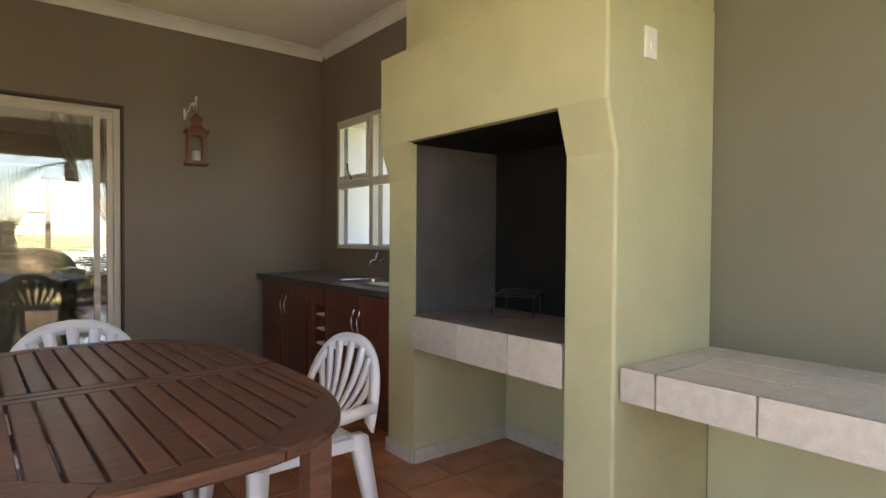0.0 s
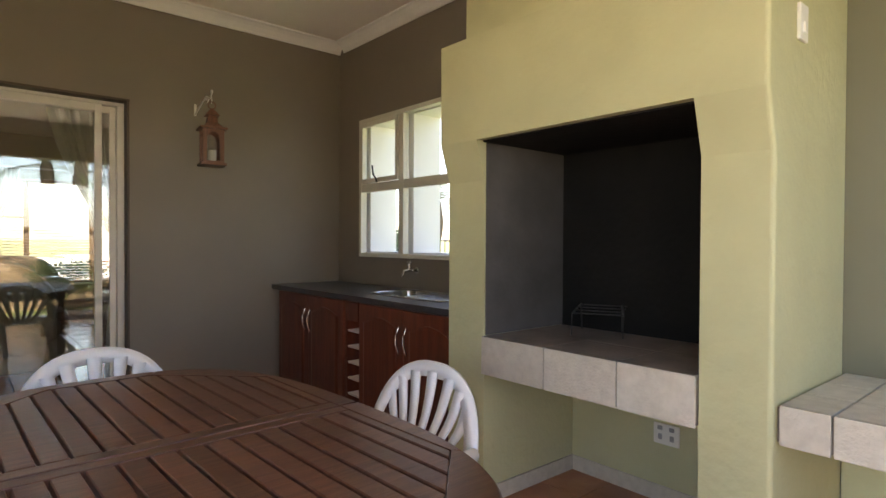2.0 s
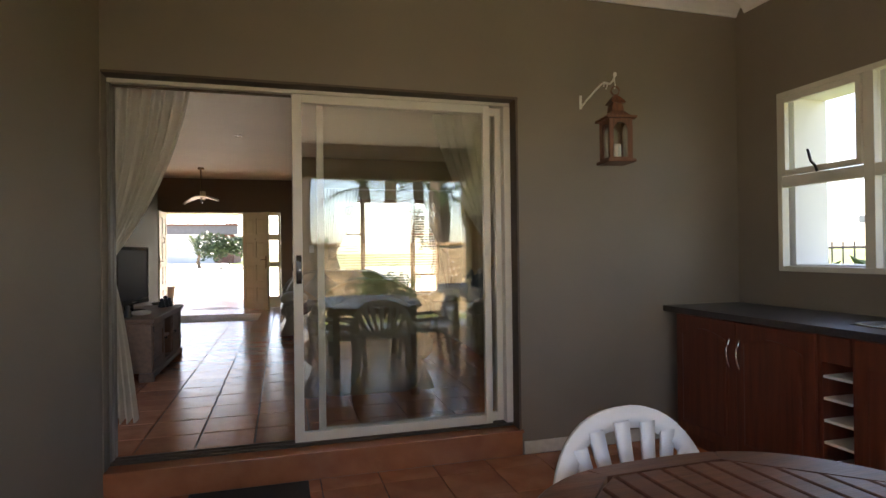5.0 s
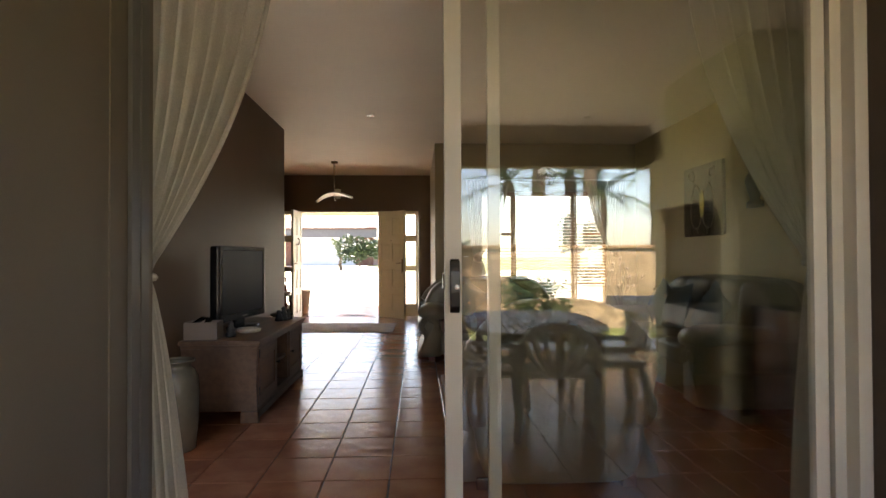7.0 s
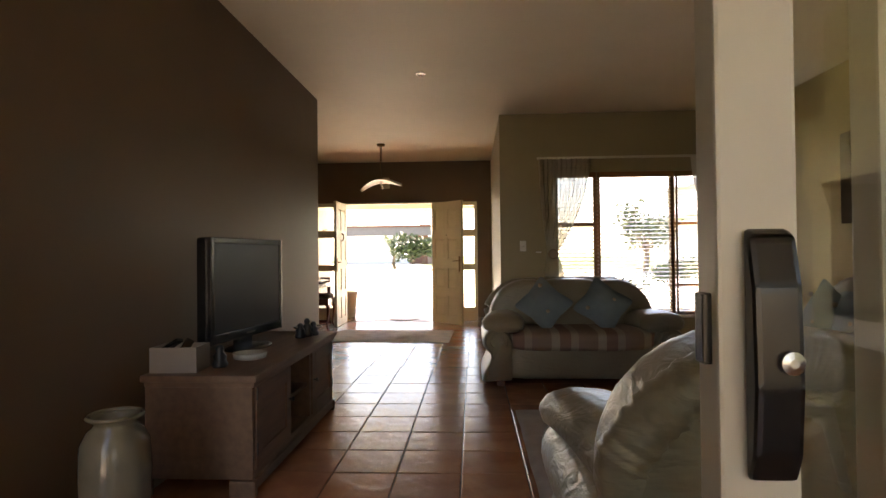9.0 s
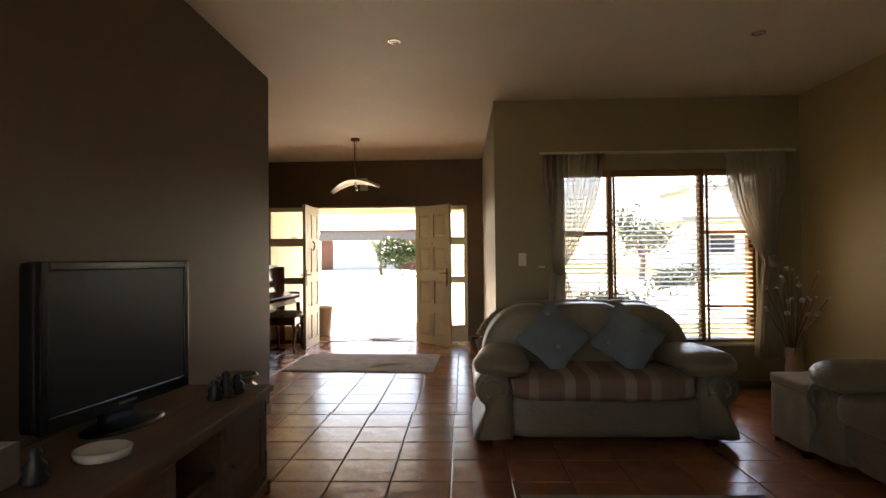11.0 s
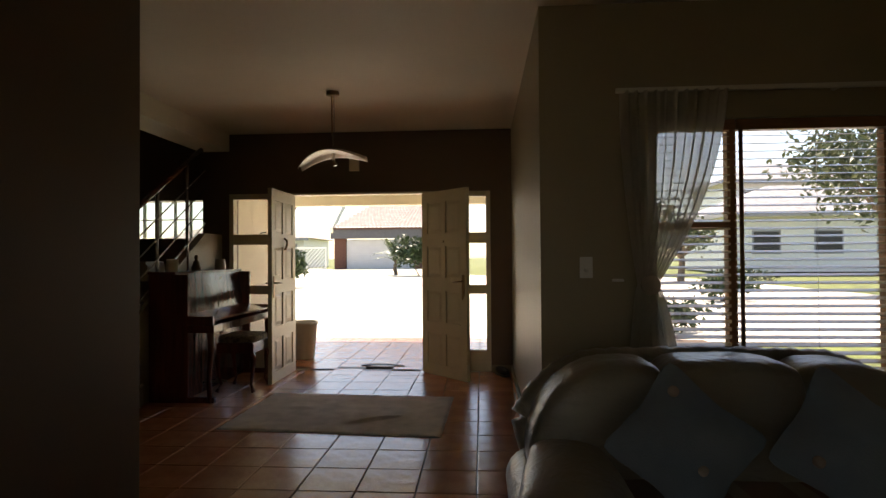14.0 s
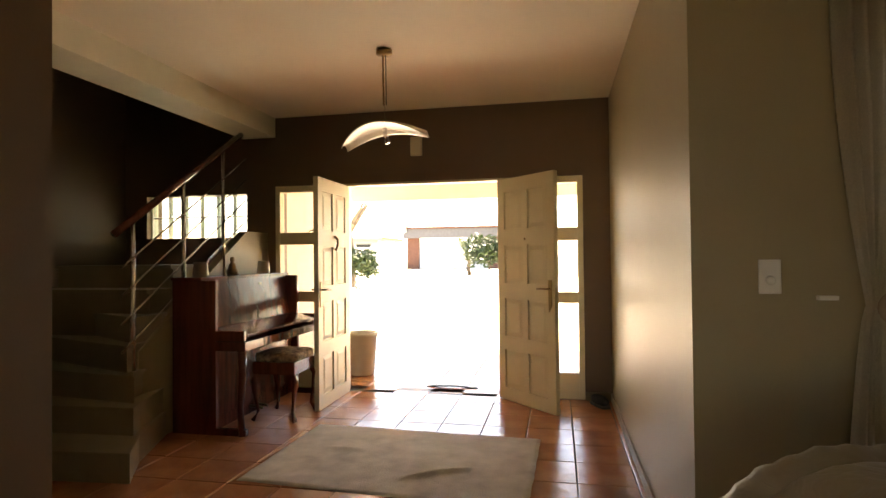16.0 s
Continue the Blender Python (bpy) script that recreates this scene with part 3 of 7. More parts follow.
# ---- patio window with six panes ----
def steel_window():
    t = setting("window_1", boxes(((PX1 - 0.012, 2.436, 0.986), (PX1 + 0.045, 2.47, 2.149), 0.004), ((PX1 - 0.012, 4.215, 0.986), (PX1 + 0.045, 4.249, 2.149), 0.004),
                                  ((PX1 - 0.012, 2.47, 0.986), (PX1 + 0.045, 4.215, 1.02), 0.004), ((PX1 - 0.012, 2.47, 2.115), (PX1 + 0.045, 4.215, 2.149), 0.004),
                                  ((PX1 - 0.01, 3.01, 1.02), (PX1 + 0.045, 3.07, 2.115), 0.004), ((PX1 - 0.01, 3.615, 1.02), (PX1 + 0.045, 3.675, 2.115), 0.004),
                                  ((PX1 - 0.008, 2.47, 1.53), (PX1 + 0.045, 3.01, 1.60), 0.004), ((PX1 - 0.008, 3.07, 1.53), (PX1 + 0.045, 3.615, 1.60), 0.004), ((PX1 - 0.008, 3.675, 1.53), (PX1 + 0.045, 4.215, 1.60), 0.004)), M_WINFRAME, "cream enamelled steel window of six panes")
    for k, (a, b) in enumerate(((2.47, 3.01), (3.07, 3.615), (3.675, 4.215))):
        for lo, hi in ((1.02, 1.53), (1.60, 2.115)):
            pane = part("pane", boxes(((PX1 + 0.02, a, lo), (PX1 + 0.024, b, hi))), M_GLASS, t)
            pane.visible_shadow = False
        if k != 1:
            sash = part("sash", boxes(((PX1 - 0.022, a + 0.004, 1.604), (PX1 + 0.012, a + 0.036, 2.11), 0.003), ((PX1 - 0.022, b - 0.036, 1.604), (PX1 + 0.012, b - 0.004, 2.11), 0.003),
                                      ((PX1 - 0.022, a + 0.036, 1.604), (PX1 + 0.012, b - 0.036, 1.64), 0.003), ((PX1 - 0.022, a + 0.036, 2.074), (PX1 + 0.012, b - 0.036, 2.11), 0.003)), M_WINFRAME, t, "top-hung opening sash")
            yc = (a + b) / 2
            part("stay_handle", tube([(PX1 - 0.03, yc, 1.60), (PX1 - 0.05, yc, 1.64), (PX1 - 0.055, yc + 0.02, 1.66), (PX1 - 0.045, yc + 0.05, 1.74)], 0.008), M_BLACK, sash, "black cast window handle")
    return t


steel_window()

# ---- sink cupboards ----
CX, CY0, CY1, CZ = 2.11, 2.275, 4.49, 0.715


def raised_door(y0, y1, z0, z1, parent, hinge_left):
    d = part("door", boxes(((CX - 0.02, y0, z0), (CX, y1, z1), 0.004)), M_MAHOG, parent)
    m = 0.065
    outline = [(y0 + m, z0 + m), (y1 - m, z0 + m), (y1 - m, z1 - m - 0.05)]
    n = 10
    for i in range(1, n):
        u = i / n
        y = (y1 - m) + (y0 - y1 + 2 * m) * u
        outline.append((y, z1 - m - 0.05 + 0.045 * math.sin(math.pi * u)))
    outline.append((y0 + m, z1 - m - 0.05))
    bm = prism(outline, 0.008)
    bm.transform(Matrix(((0, 1, 0, CX - 0.029), (1, 0, 0, 0), (0, 0, 1, 0), (0, 0, 0, 1))))
    bmesh.ops.recalc_face_normals(bm, faces=bm.faces)
    top = [f for f in bm.faces if abs(f.normal.x) > 0.9 and f.calc_center_median().x < CX - 0.026]
    bmesh.ops.inset_region(bm, faces=top, thickness=0.018, depth=0.004)
    part("raised_panel", bm, M_MAHOG, d)
    yh = y1 - 0.035 if hinge_left else y0 + 0.035
    pts = [(CX - 0.024 - 0.022 * math.sin(math.pi * i / 10), yh + 0.006 * math.sin(math.pi * i / 10), z1 - 0.10 - 0.17 * i / 10) for i in range(11)]
    part("handle", tube(pts, 0.006), M_STEEL, d, "bowed steel bar handle", True)


def cupboard(y0, y1, label):
    c = thing("base_cupboard", label, "cupboard", group="cupboards under the sink top")
    part("body", boxes(((CX, y0, PF + 0.10), (PX1 - 0.01, y1, CZ))), M_MAHOG, c)
    part("plinth", boxes(((CX + 0.05, y0, PF), (CX + 0.07, y1, PF + 0.10))), M_MAHOG, c)
    m = (y0 + y1) / 2
    raised_door(y0 + 0.003, m - 0.002, PF + 0.105, CZ - 0.005, c, True)
    raised_door(m + 0.002, y1 - 0.003, PF + 0.105, CZ - 0.005, c, False)


cupboard(3.46, 4.48, "red-brown mahogany base cupboard with two arched panel doors")
cupboard(2.28, 3.26, "red-brown mahogany base cupboard with two arched panel doors beside the barbecue")
rack = thing("bottle_rack", "narrow open rack with pale shelves between mahogany cupboards", "rack")
part("side_panel", boxes(((CX, 3.264, PF + 0.1), (PX1 - 0.01, 3.282, CZ))), M_MAHOG, rack)
part("side_panel", boxes(((CX, 3.438, PF + 0.1), (PX1 - 0.01, 3.456, CZ))), M_MAHOG, rack)
part("back_panel", boxes(((2.45, 3.284, PF + 0.1), (2.47, 3.436, CZ))), M_WHITE, rack)
part("drawer_front", boxes(((CX - 0.012, 3.284, 0.58), (CX + 0.01, 3.436, CZ - 0.004), 0.003)), M_MAHOG, rack)
for i in range(6):
    z = PF + 0.11 + i * 0.108
    part("shelf", boxes(((CX + 0.004, 3.284, z), (2.449, 3.436, z + 0.014), 0.002)), M_WHITE, rack)
part("plinth", boxes(((CX + 0.05, 3.264, PF), (CX + 0.07, 3.456, PF + 0.1))), M_MAHOG, rack)
bm = slab_with_holes(2.275, 4.60, 2.08, 2.712, 0.037, [(2.66, 3.42, 2.26, 2.62)])
bm.transform(Matrix(((0, 0, 1, 0), (1, 0, 0, 0), (0, 1, 0, CZ + 0.002), (0, 0, 0, 1))))
bmesh.ops.recalc_face_normals(bm, faces=bm.faces)
tagged(part("worktop", bm, M_TOP), "dark grey laminate worktop with a sink cut-out", "worktop")
sink = thing("sink", "stainless steel drop-in sink with a ribbed drainer", "sink", pose(2.44, 3.04, CZ + 0.04))
outline = [(0.40 * math.copysign(abs(math.cos(a)) ** 0.45, math.cos(a)), 0.20 * math.copysign(abs(math.sin(a)) ** 0.45, math.sin(a))) for a in [2 * math.pi * i / 40 for i in range(40)]]
bm = bmesh.new()
rings = []
for s_, z in ((1.0, 0.0), (0.99, 0.007), (0.93, 0.007), (0.91, 0.002)):
    rings.append([bm.verts.new((y * s_ * 1.0, x * s_, z)) for x, y in outline])
for a, b in zip(rings, rings[1:]):
    for i in range(40):
        bm.faces.new((a[i], a[(i + 1) % 40], b[(i + 1) % 40], b[i]))
part("rim", bm, M_STEEL, sink, smooth=True)
bowl = bmesh.new()
rings = []
for s_, z in ((1.0, 0.002), (0.97, -0.02), (0.92, -0.13), (0.80, -0.15), (0.05, -0.155)):
    rings.append([bowl.verts.new((y * 0.88 * s_, 0.185 + x * 0.44 * s_, z)) for x, y in outline])
for a, b in zip(rings, rings[1:]):
    for i in range(40):
        bowl.faces.new((a[i], a[(i + 1) % 40], b[(i + 1) % 40], b[i]))
part("bowl", bowl, M_STEEL, sink, smooth=True)
part("drainer", boxes(((-0.178, -0.36, -0.01), (0.178, 0.0, 0.0)), *[((-0.16, -0.33 + i * 0.034, -0.002), (0.16, -0.33 + i * 0.034 + 0.016, 0.005), 0.002) for i in range(10)]), M_STEEL, sink)
tap = thing("wall_tap", "chrome wall-mounted cold water tap", "tap", pose(PX1, 3.44, 0.90))
part("flange", boxes(((-0.012, -0.022, -0.022), (0.0, 0.022, 0.022), 0.006)), M_CHROME, tap)
part("body", tube([(-0.012, 0, 0), (-0.10, 0, 0), (-0.13, 0, -0.005), (-0.145, 0, -0.03), (-0.147, 0, -0.05)], [0.011, 0.013, 0.012, 0.010, 0.011]), M_CHROME, tap, smooth=True)
part("valve", tube([(-0.08, 0, 0.0), (-0.08, 0, 0.055)], [0.013, 0.010]), M_CHROME, tap, smooth=True)
part("handle", tube([(-0.08, -0.026, 0.06), (-0.08, 0.026, 0.06)], 0.008), M_CHROME, tap, smooth=True)


# ---- lantern on a bracket ----
def lantern():
    t = thing("hanging_lantern", "worn copper-brown lantern hanging from a white wall bracket", "lantern", pose(1.447, 4.165, 1.64, 0, 0, -8))
    part("base", boxes(((-0.085, -0.085, 0.0), (0.085, 0.085, 0.018), 0.004), ((-0.07, -0.07, 0.018), (0.07, 0.07, 0.03), 0.003)), M_LANT, t)
    for sx in (-1, 1):
        for sy in (-1, 1):
            part("corner_post", boxes(((sx * 0.062 - 0.008, sy * 0.062 - 0.008, 0.03), (sx * 0.062 + 0.008, sy * 0.062 + 0.008, 0.25), 0.002)), M_LANT, t)
    for k in range(4):
        outer = [(-0.054, 0.03), (-0.044, 0.03)] + [(-0.044 * math.cos(math.pi * i / 10), 0.18 + 0.05 * math.sin(math.pi * i / 10)) for i in range(11)] + [(0.044, 0.03), (0.054, 0.03), (0.054, 0.25), (-0.054, 0.25)]
        bm = prism(outer, 0.006)
        bm.transform(pose(0, 0, 0, 0, 0, 90 * k) @ pose(0, -0.066, 0))
        part("arched_frame", bm, M_LANT, t)
        bm = boxes(((-0.054, -0.061, 0.03), (0.054, -0.059, 0.25)))
        bm.transform(pose(0, 0, 0, 0, 0, 90 * k))
        part("pane", bm, M_GLASS, t)
    part("eave", boxes(((-0.09, -0.09, 0.25), (0.09, 0.09, 0.265), 0.004)), M_LANT, t)
    bm = lathe([(0.095, 0.265), (0.05, 0.30), (0.045, 0.335)], 4)
    bm.transform(pose(0, 0, 0, 0, 0, 45))
    part("roof", bm, M_LANT, t)
    part("vent", boxes(((-0.028, -0.028, 0.30), (0.028, 0.028, 0.35), 0.003)), M_LANT, t)
    bm = lathe([(0.065, 0.35), (0.03, 0.385), (0.008, 0.40)], 4)
    bm.transform(pose(0, 0, 0, 0, 0, 45))
    part("cap", bm, M_LANT, t)
    part("ring", tube([(0.025 * math.cos(a), 0, 0.425 + 0.025 * math.sin(a)) for a in [2 * math.pi * i / 14 for i in range(14)]], 0.004, 6, True), M_LANT, t)
    part("candle", lathe([(0.03, 0.03), (0.03, 0.11), (0.004, 0.113)], 14), M_CERAM, t, "cream candle stub")
    b = thing("lantern_bracket", "white painted iron scroll bracket on the wall", "bracket", pose(1.467, PY1, 2.08))
    part("backplate", boxes(((-0.009, -0.005, -0.015), (0.009, 0.0, 0.075), 0.003)), M_WHITE, b)
    for z in (-0.005, 0.018, 0.042, 0.065):
        part("bolt", plump((-0.007, -0.013, z - 0.007), (0.007, -0.005, z + 0.007), 2.5, 3), M_WHITE, b)
    part("arm", tube([(0, -0.004, -0.005), (-0.004, -0.10, 0.025), (-0.009, -0.20, 0.052), (-0.012, -0.27, 0.068), (-0.014, -0.31, 0.070), (-0.016, -0.345, 0.055), (-0.018, -0.38, 0.042), (-0.020, -0.415, 0.05), (-0.021, -0.435, 0.075)], 0.006), M_WHITE, b)
    part("curl", tube([(-0.015, -0.325 + 0.02 * math.cos(a), 0.045 + 0.02 * math.sin(a)) for a in [0.5 * i for i in range(10)]], 0.004, 6), M_WHITE, b)
    part("finial", plump((-0.030, -0.447, 0.066), (-0.012, -0.425, 0.094), 2.4, 4), M_WHITE, b, "", True)
    part("hook", tube([(-0.021, -0.43, 0.06), (-0.021, -0.434, 0.035), (-0.020, -0.438, 0.012), (-0.020, -0.428, 0.0)], 0.003, 6), M_WHITE, b)


lantern()


# ---- slatted table ----
TCX, TCY, TA, TB, TZ = 0.52, 1.645, 0.568, 0.915, 0.59
TN = 2.9                                            # roundness of the oval
OCT = [(0.17, 0.845), (0.50, 0.52)]                 # corners of the inner frame


def inner_y(x):
    """Half length of the slatted field at x."""
    (xa, ya), (xb, yb) = OCT
    x = abs(x)
    return ya if x <= xa else ya + (yb - ya) * (x - xa) / (xb - xa)


def slat_table():
    t = thing("garden_table", "large oval red-brown hardwood slatted garden table with extension seam", "table", pose(TCX, TCY, PF, 0, 0, 2.0))
    top = TZ - PF
    (xa, ya), (xb, yb) = OCT

    def outer(th):
        c, s_ = math.cos(th), math.sin(th)
        return TA * math.copysign(abs(c) ** (2 / TN), c), TB * abs(s_) ** (2 / TN)

    def board(sgn, th0, th1, inner, n):
        """One mitred rim board between two directions, its inner edge straight."""
        bm = bmesh.new()
        rows = []
        for i in range(n + 1):
            ox, oy = outer(th0 + (th1 - th0) * i / n)
            ix = inner[0][0] + (inner[1][0] - inner[0][0]) * i / n
            iy = inner[0][1] + (inner[1][1] - inner[0][1]) * i / n
            oy, iy = max(oy, 0.006), max(iy, 0.006)
            rows.append([bm.verts.new(v) for v in ((ox * 0.99, sgn * oy * 0.99, top - 0.034), (ox, sgn * oy, top - 0.026), (ox, sgn * oy, top - 0.006), (ox * 0.992, sgn * oy * 0.992, top), (ix, sgn * iy, top), (ix, sgn * iy, top - 0.034))])
        for p, q in zip(rows, rows[1:]):
            for k in range(6):
                j = (k + 1) % 6
                bm.faces.new((p[k], p[j], q[j], q[k]))
        bm.faces.new(rows[0])
        bm.faces.new(list(reversed(rows[-1])))
        bmesh.ops.recalc_face_normals(bm, faces=bm.faces)
        return bm

    def direction(x, y):
        c, s_ = (abs(x) / TA) ** (TN / 2), (y / TB) ** (TN / 2)
        a = math.atan2(s_, c)
        return a if x > 0 else math.pi - a

    g = 0.006
    d1, d2 = direction(xb + 0.045, yb + 0.05), direction(xa + 0.03, ya + 0.06)
    for sgn in (-1, 1):
        part("rim_board", board(sgn, 0.0, d1 - g, ((xb, 0.0), (xb, yb)), 12), M_TABLE, t)
        part("rim_board", board(sgn, d1 + g, d2 - g, ((xb, yb), (xa, ya)), 12), M_TABLE, t)
        part("rim_board", board(sgn, d2 + g, math.pi - d2 - g, ((xa, ya), (-xa, ya)), 12), M_TABLE, t)
        part("rim_board", board(sgn, math.pi - d2 + g, math.pi - d1 - g, ((-xa, ya), (-xb, yb)), 12), M_TABLE, t)
        part("rim_board", board(sgn, math.pi - d1 + g, math.pi, ((-xb, yb), (-xb, 0.0)), 12), M_TABLE, t)
        part("seam_rail", boxes(((-xb + 0.003, min(sgn * 0.004, sgn * 0.052), top - 0.03), (xb - 0.003, max(sgn * 0.004, sgn * 0.052), top - 0.001), 0.003)), M_TABLE, t)
        pitch = 0.068
        for i in range(-8, 8):
            x0, x1 = max(-xb + 0.003, 0.018 + i * pitch - 0.0295), min(xb - 0.003, 0.018 + i * pitch + 0.0295)
            if x1 - x0 < 0.02:
                continue
            # slat ends are cut along the frame boards
            bm = bmesh.new()
            lo = [(x0, 0.056), (x1, 0.056), (x1, inner_y(x1) - 0.004), (x0, inner_y(x0) - 0.004)]
            for z in (top - 0.026, top - 0.004):
                for x, y in lo:
                    bm.verts.new((x, sgn * y, z))
            for (x, y), dx, dy in zip(lo, (0.003, -0.003, -0.003, 0.003), (0.003, 0.003, -0.003, -0.003)):
                bm.verts.new((x + dx, sgn * (y + dy), top - 0.001))
            bm.verts.ensure_lookup_table()
            v = bm.verts
            bm.faces.new([v[k] for k in (3, 2, 1, 0)])
            bm.faces.new([v[k] for k in (8, 9, 10, 11)])
            for b0, b1 in ((0, 4), (4, 8)):
                for k in range(4):
                    j = (k + 1) % 4
                    bm.faces.new((v[b0 + k], v[b0 + j], v[b1 + j], v[b1 + k]))
            bmesh.ops.recalc_face_normals(bm, faces=bm.faces)
            part("slat", bm, M_TABLE, t)
        for y in (0.25, 0.62):
            part("batten", boxes(((-0.44 if y < 0.5 else -0.36, min(sgn * y, sgn * (y + 0.06)), top - 0.062), (0.44 if y < 0.5 else 0.36, max(sgn * y, sgn * (y + 0.06)), top - 0.035), 0.003)), M_TABLE, t)
    for x in (-0.40, 0.375):
        part("apron", boxes(((x, -0.60, top - 0.11), (x + 0.025, 0.60, top - 0.063), 0.003)), M_TABLE, t)
    for y in (-0.60, 0.575):
        part("apron", boxes(((-0.373, y, top - 0.11), (0.373, y + 0.025, top - 0.063), 0.003)), M_TABLE, t)
    for x in (-0.40, 0.40):
        for y in (-0.66, 0.66):
            part("leg", boxes(((x - 0.035, y - 0.035, 0.0), (x + 0.035, y + 0.035, top - 0.036), 0.006)), M_TABLE, t)


slat_table()


# ---- white plastic garden chair ----
def garden_chair(m):
    """Monobloc chair: seat at 0.43, facing -y, back at +y."""
    t = thing("garden_chair", "white moulded plastic garden armchair with a fan-slatted back", "chair", m, "chairs round the garden table")
    part("seat", sheet(lambda u, v: (-0.215 - 0.01 * v + u * (0.43 + 0.02 * v) - 0.0, -0.22 + 0.43 * (1 - v) - 0.0, 0.43 - 0.02 * math.sin(math.pi * u) * math.sin(math.pi * v) - 0.012 * (1 - v)), 10, 8, 0.012), M_PLASTIC, t, smooth=True)
    # back hoop: an arch leaning back
    def hoop(th, r=1.0):
        return Vector((0.295 * r * math.copysign(abs(math.cos(th)) ** 0.82, math.cos(th)), 0.225 + 0.10 * (0.1 + math.sin(th)) * r, 0.43 + 0.35 * r * (0.02 + math.sin(th)) ** 0.85 if math.sin(th) > -0.01 else 0.43))
    pts = [hoop(math.pi * i / 24) for i in range(25)]
    bm = bmesh.new()
    rows = []
    for i, pnt in enumerate(pts):
        inn = pnt + (Vector((0, pnt.y, 0.60)) - pnt).normalized() * 0.062
        q = [pnt + Vector((0, -0.008, 0)), inn + Vector((0, -0.006, 0)), inn + Vector((0, 0.008, 0)), pnt + Vector((0, 0.012, 0))]
        rows.append([bm.verts.new(v) for v in q])
    for a, b in zip(rows, rows[1:]):
        for k in range(4):
            j = (k + 1) % 4
            bm.faces.new((a[k], a[j], b[j], b[k]))
    bm.faces.new(rows[0])
    bm.faces.new(list(reversed(rows[-1])))
    bmesh.ops.recalc_face_normals(bm, faces=bm.faces)
    bmesh.ops.bevel(bm, geom=[e for e in bm.edges if e.calc_length() > 0.025 and len(e.link_faces) == 2 and e.calc_face_angle(0) > 0.8], offset=0.004, segments=2, affect="EDGES")
    part("back_hoop", bm, M_PLASTIC, t, smooth=True)
    for i in range(7):
        f = (i - 3) / 3
        bot = Vector((0.085 * f, 0.215, 0.44))
        th = math.pi / 2 - f * 0.86
        top_ = hoop(th, 0.90)
        n = 8
        bm = bmesh.new()
        rows = []
        for k in range(n + 1):
            s = k / n
            c = bot.lerp(top_, s) + Vector((0.02 * f * math.sin(math.pi * s), 0.018 * math.sin(math.pi * s), 0))
            w = 0.012 + 0.013 * s
            rows.append([bm.verts.new(c + Vector((dx, dy, 0))) for dx, dy in ((-w, -0.005), (w, -0.005), (w, 0.005), (-w, 0.005))])
        for a, b in zip(rows, rows[1:]):
            for k in range(4):
                j = (k + 1) % 4
                bm.faces.new((a[k], a[j], b[j], b[k]))
        bmesh.ops.recalc_face_normals(bm, faces=bm.faces)
        part("back_slat", bm, M_PLASTIC, t, smooth=True)
    for sx in (-1, 1):
        arm = [(sx * 0.285, 0.25, 0.535), (sx * 0.295, 0.12, 0.53), (sx * 0.29, -0.05, 0.52), (sx * 0.28, -0.16, 0.51), (sx * 0.268, -0.20, 0.47), (sx * 0.262, -0.20, 0.40)]
        bm = tube(arm, [0.022, 0.026, 0.028, 0.027, 0.022, 0.024], 10)
        part("armrest", bm, M_PLASTIC, t, smooth=True)
        for yy, lean in ((-0.20, -0.03), (0.21, 0.07)):
            bm = bmesh.new()
            rows = []
            for s in (0.0, 0.35, 1.0):
                z = 0.425 * (1 - s)
                cx, cy = sx * (0.225 + 0.05 * s), yy + lean * s
                w = 0.042 - 0.016 * s
                rows.append([bm.verts.new((cx + dx * w, cy + dy * w, z)) for dx, dy in ((-0.8, -0.8), (0.8, -0.8), (0.8, 0.8), (-0.8, 0.8))])
            for a, b in zip(rows, rows[1:]):
                for k in range(4):
                    j = (k + 1) % 4
                    bm.faces.new((a[k], a[j], b[j], b[k]))
            bm.faces.new(rows[0])
            bm.faces.new(list(reversed(rows[-1])))
            bmesh.ops.recalc_face_normals(bm, faces=bm.faces)
            bmesh.ops.bevel(bm, geom=list(bm.edges), offset=0.006, segments=2, affect="EDGES")
            part("leg", bm, M_PLASTIC, t, smooth=True)
        part("side_rail", boxes(((sx * 0.235 - 0.012, -0.19, 0.37), (sx * 0.235 + 0.012, 0.20, 0.42), 0.005)), M_PLASTIC, t)
    part("front_rail", boxes(((-0.215, -0.225, 0.375), (0.215, -0.2, 0.42), 0.006)), M_PLASTIC, t)
    return t


CS = Matrix.Scale(1.06, 4)
chair = garden_chair(pose(0.57, 2.36, PF, 0, 0, 12) @ CS)
copy_thing(chair, pose(1.145, 1.73, PF, 0, 0, -87) @ Matrix.Scale(0.965, 4))
copy_thing(chair, pose(0.157, 1.985, PF, 0, 0, 108) @ Matrix.Scale(0.955, 4))
tagged(part("doormat", boxes(((-0.92, 4.13, PF), (-0.30, 4.55, PF + 0.014), 0.004)), M_MAT), "dark brown coir doormat below the step", "doormat")


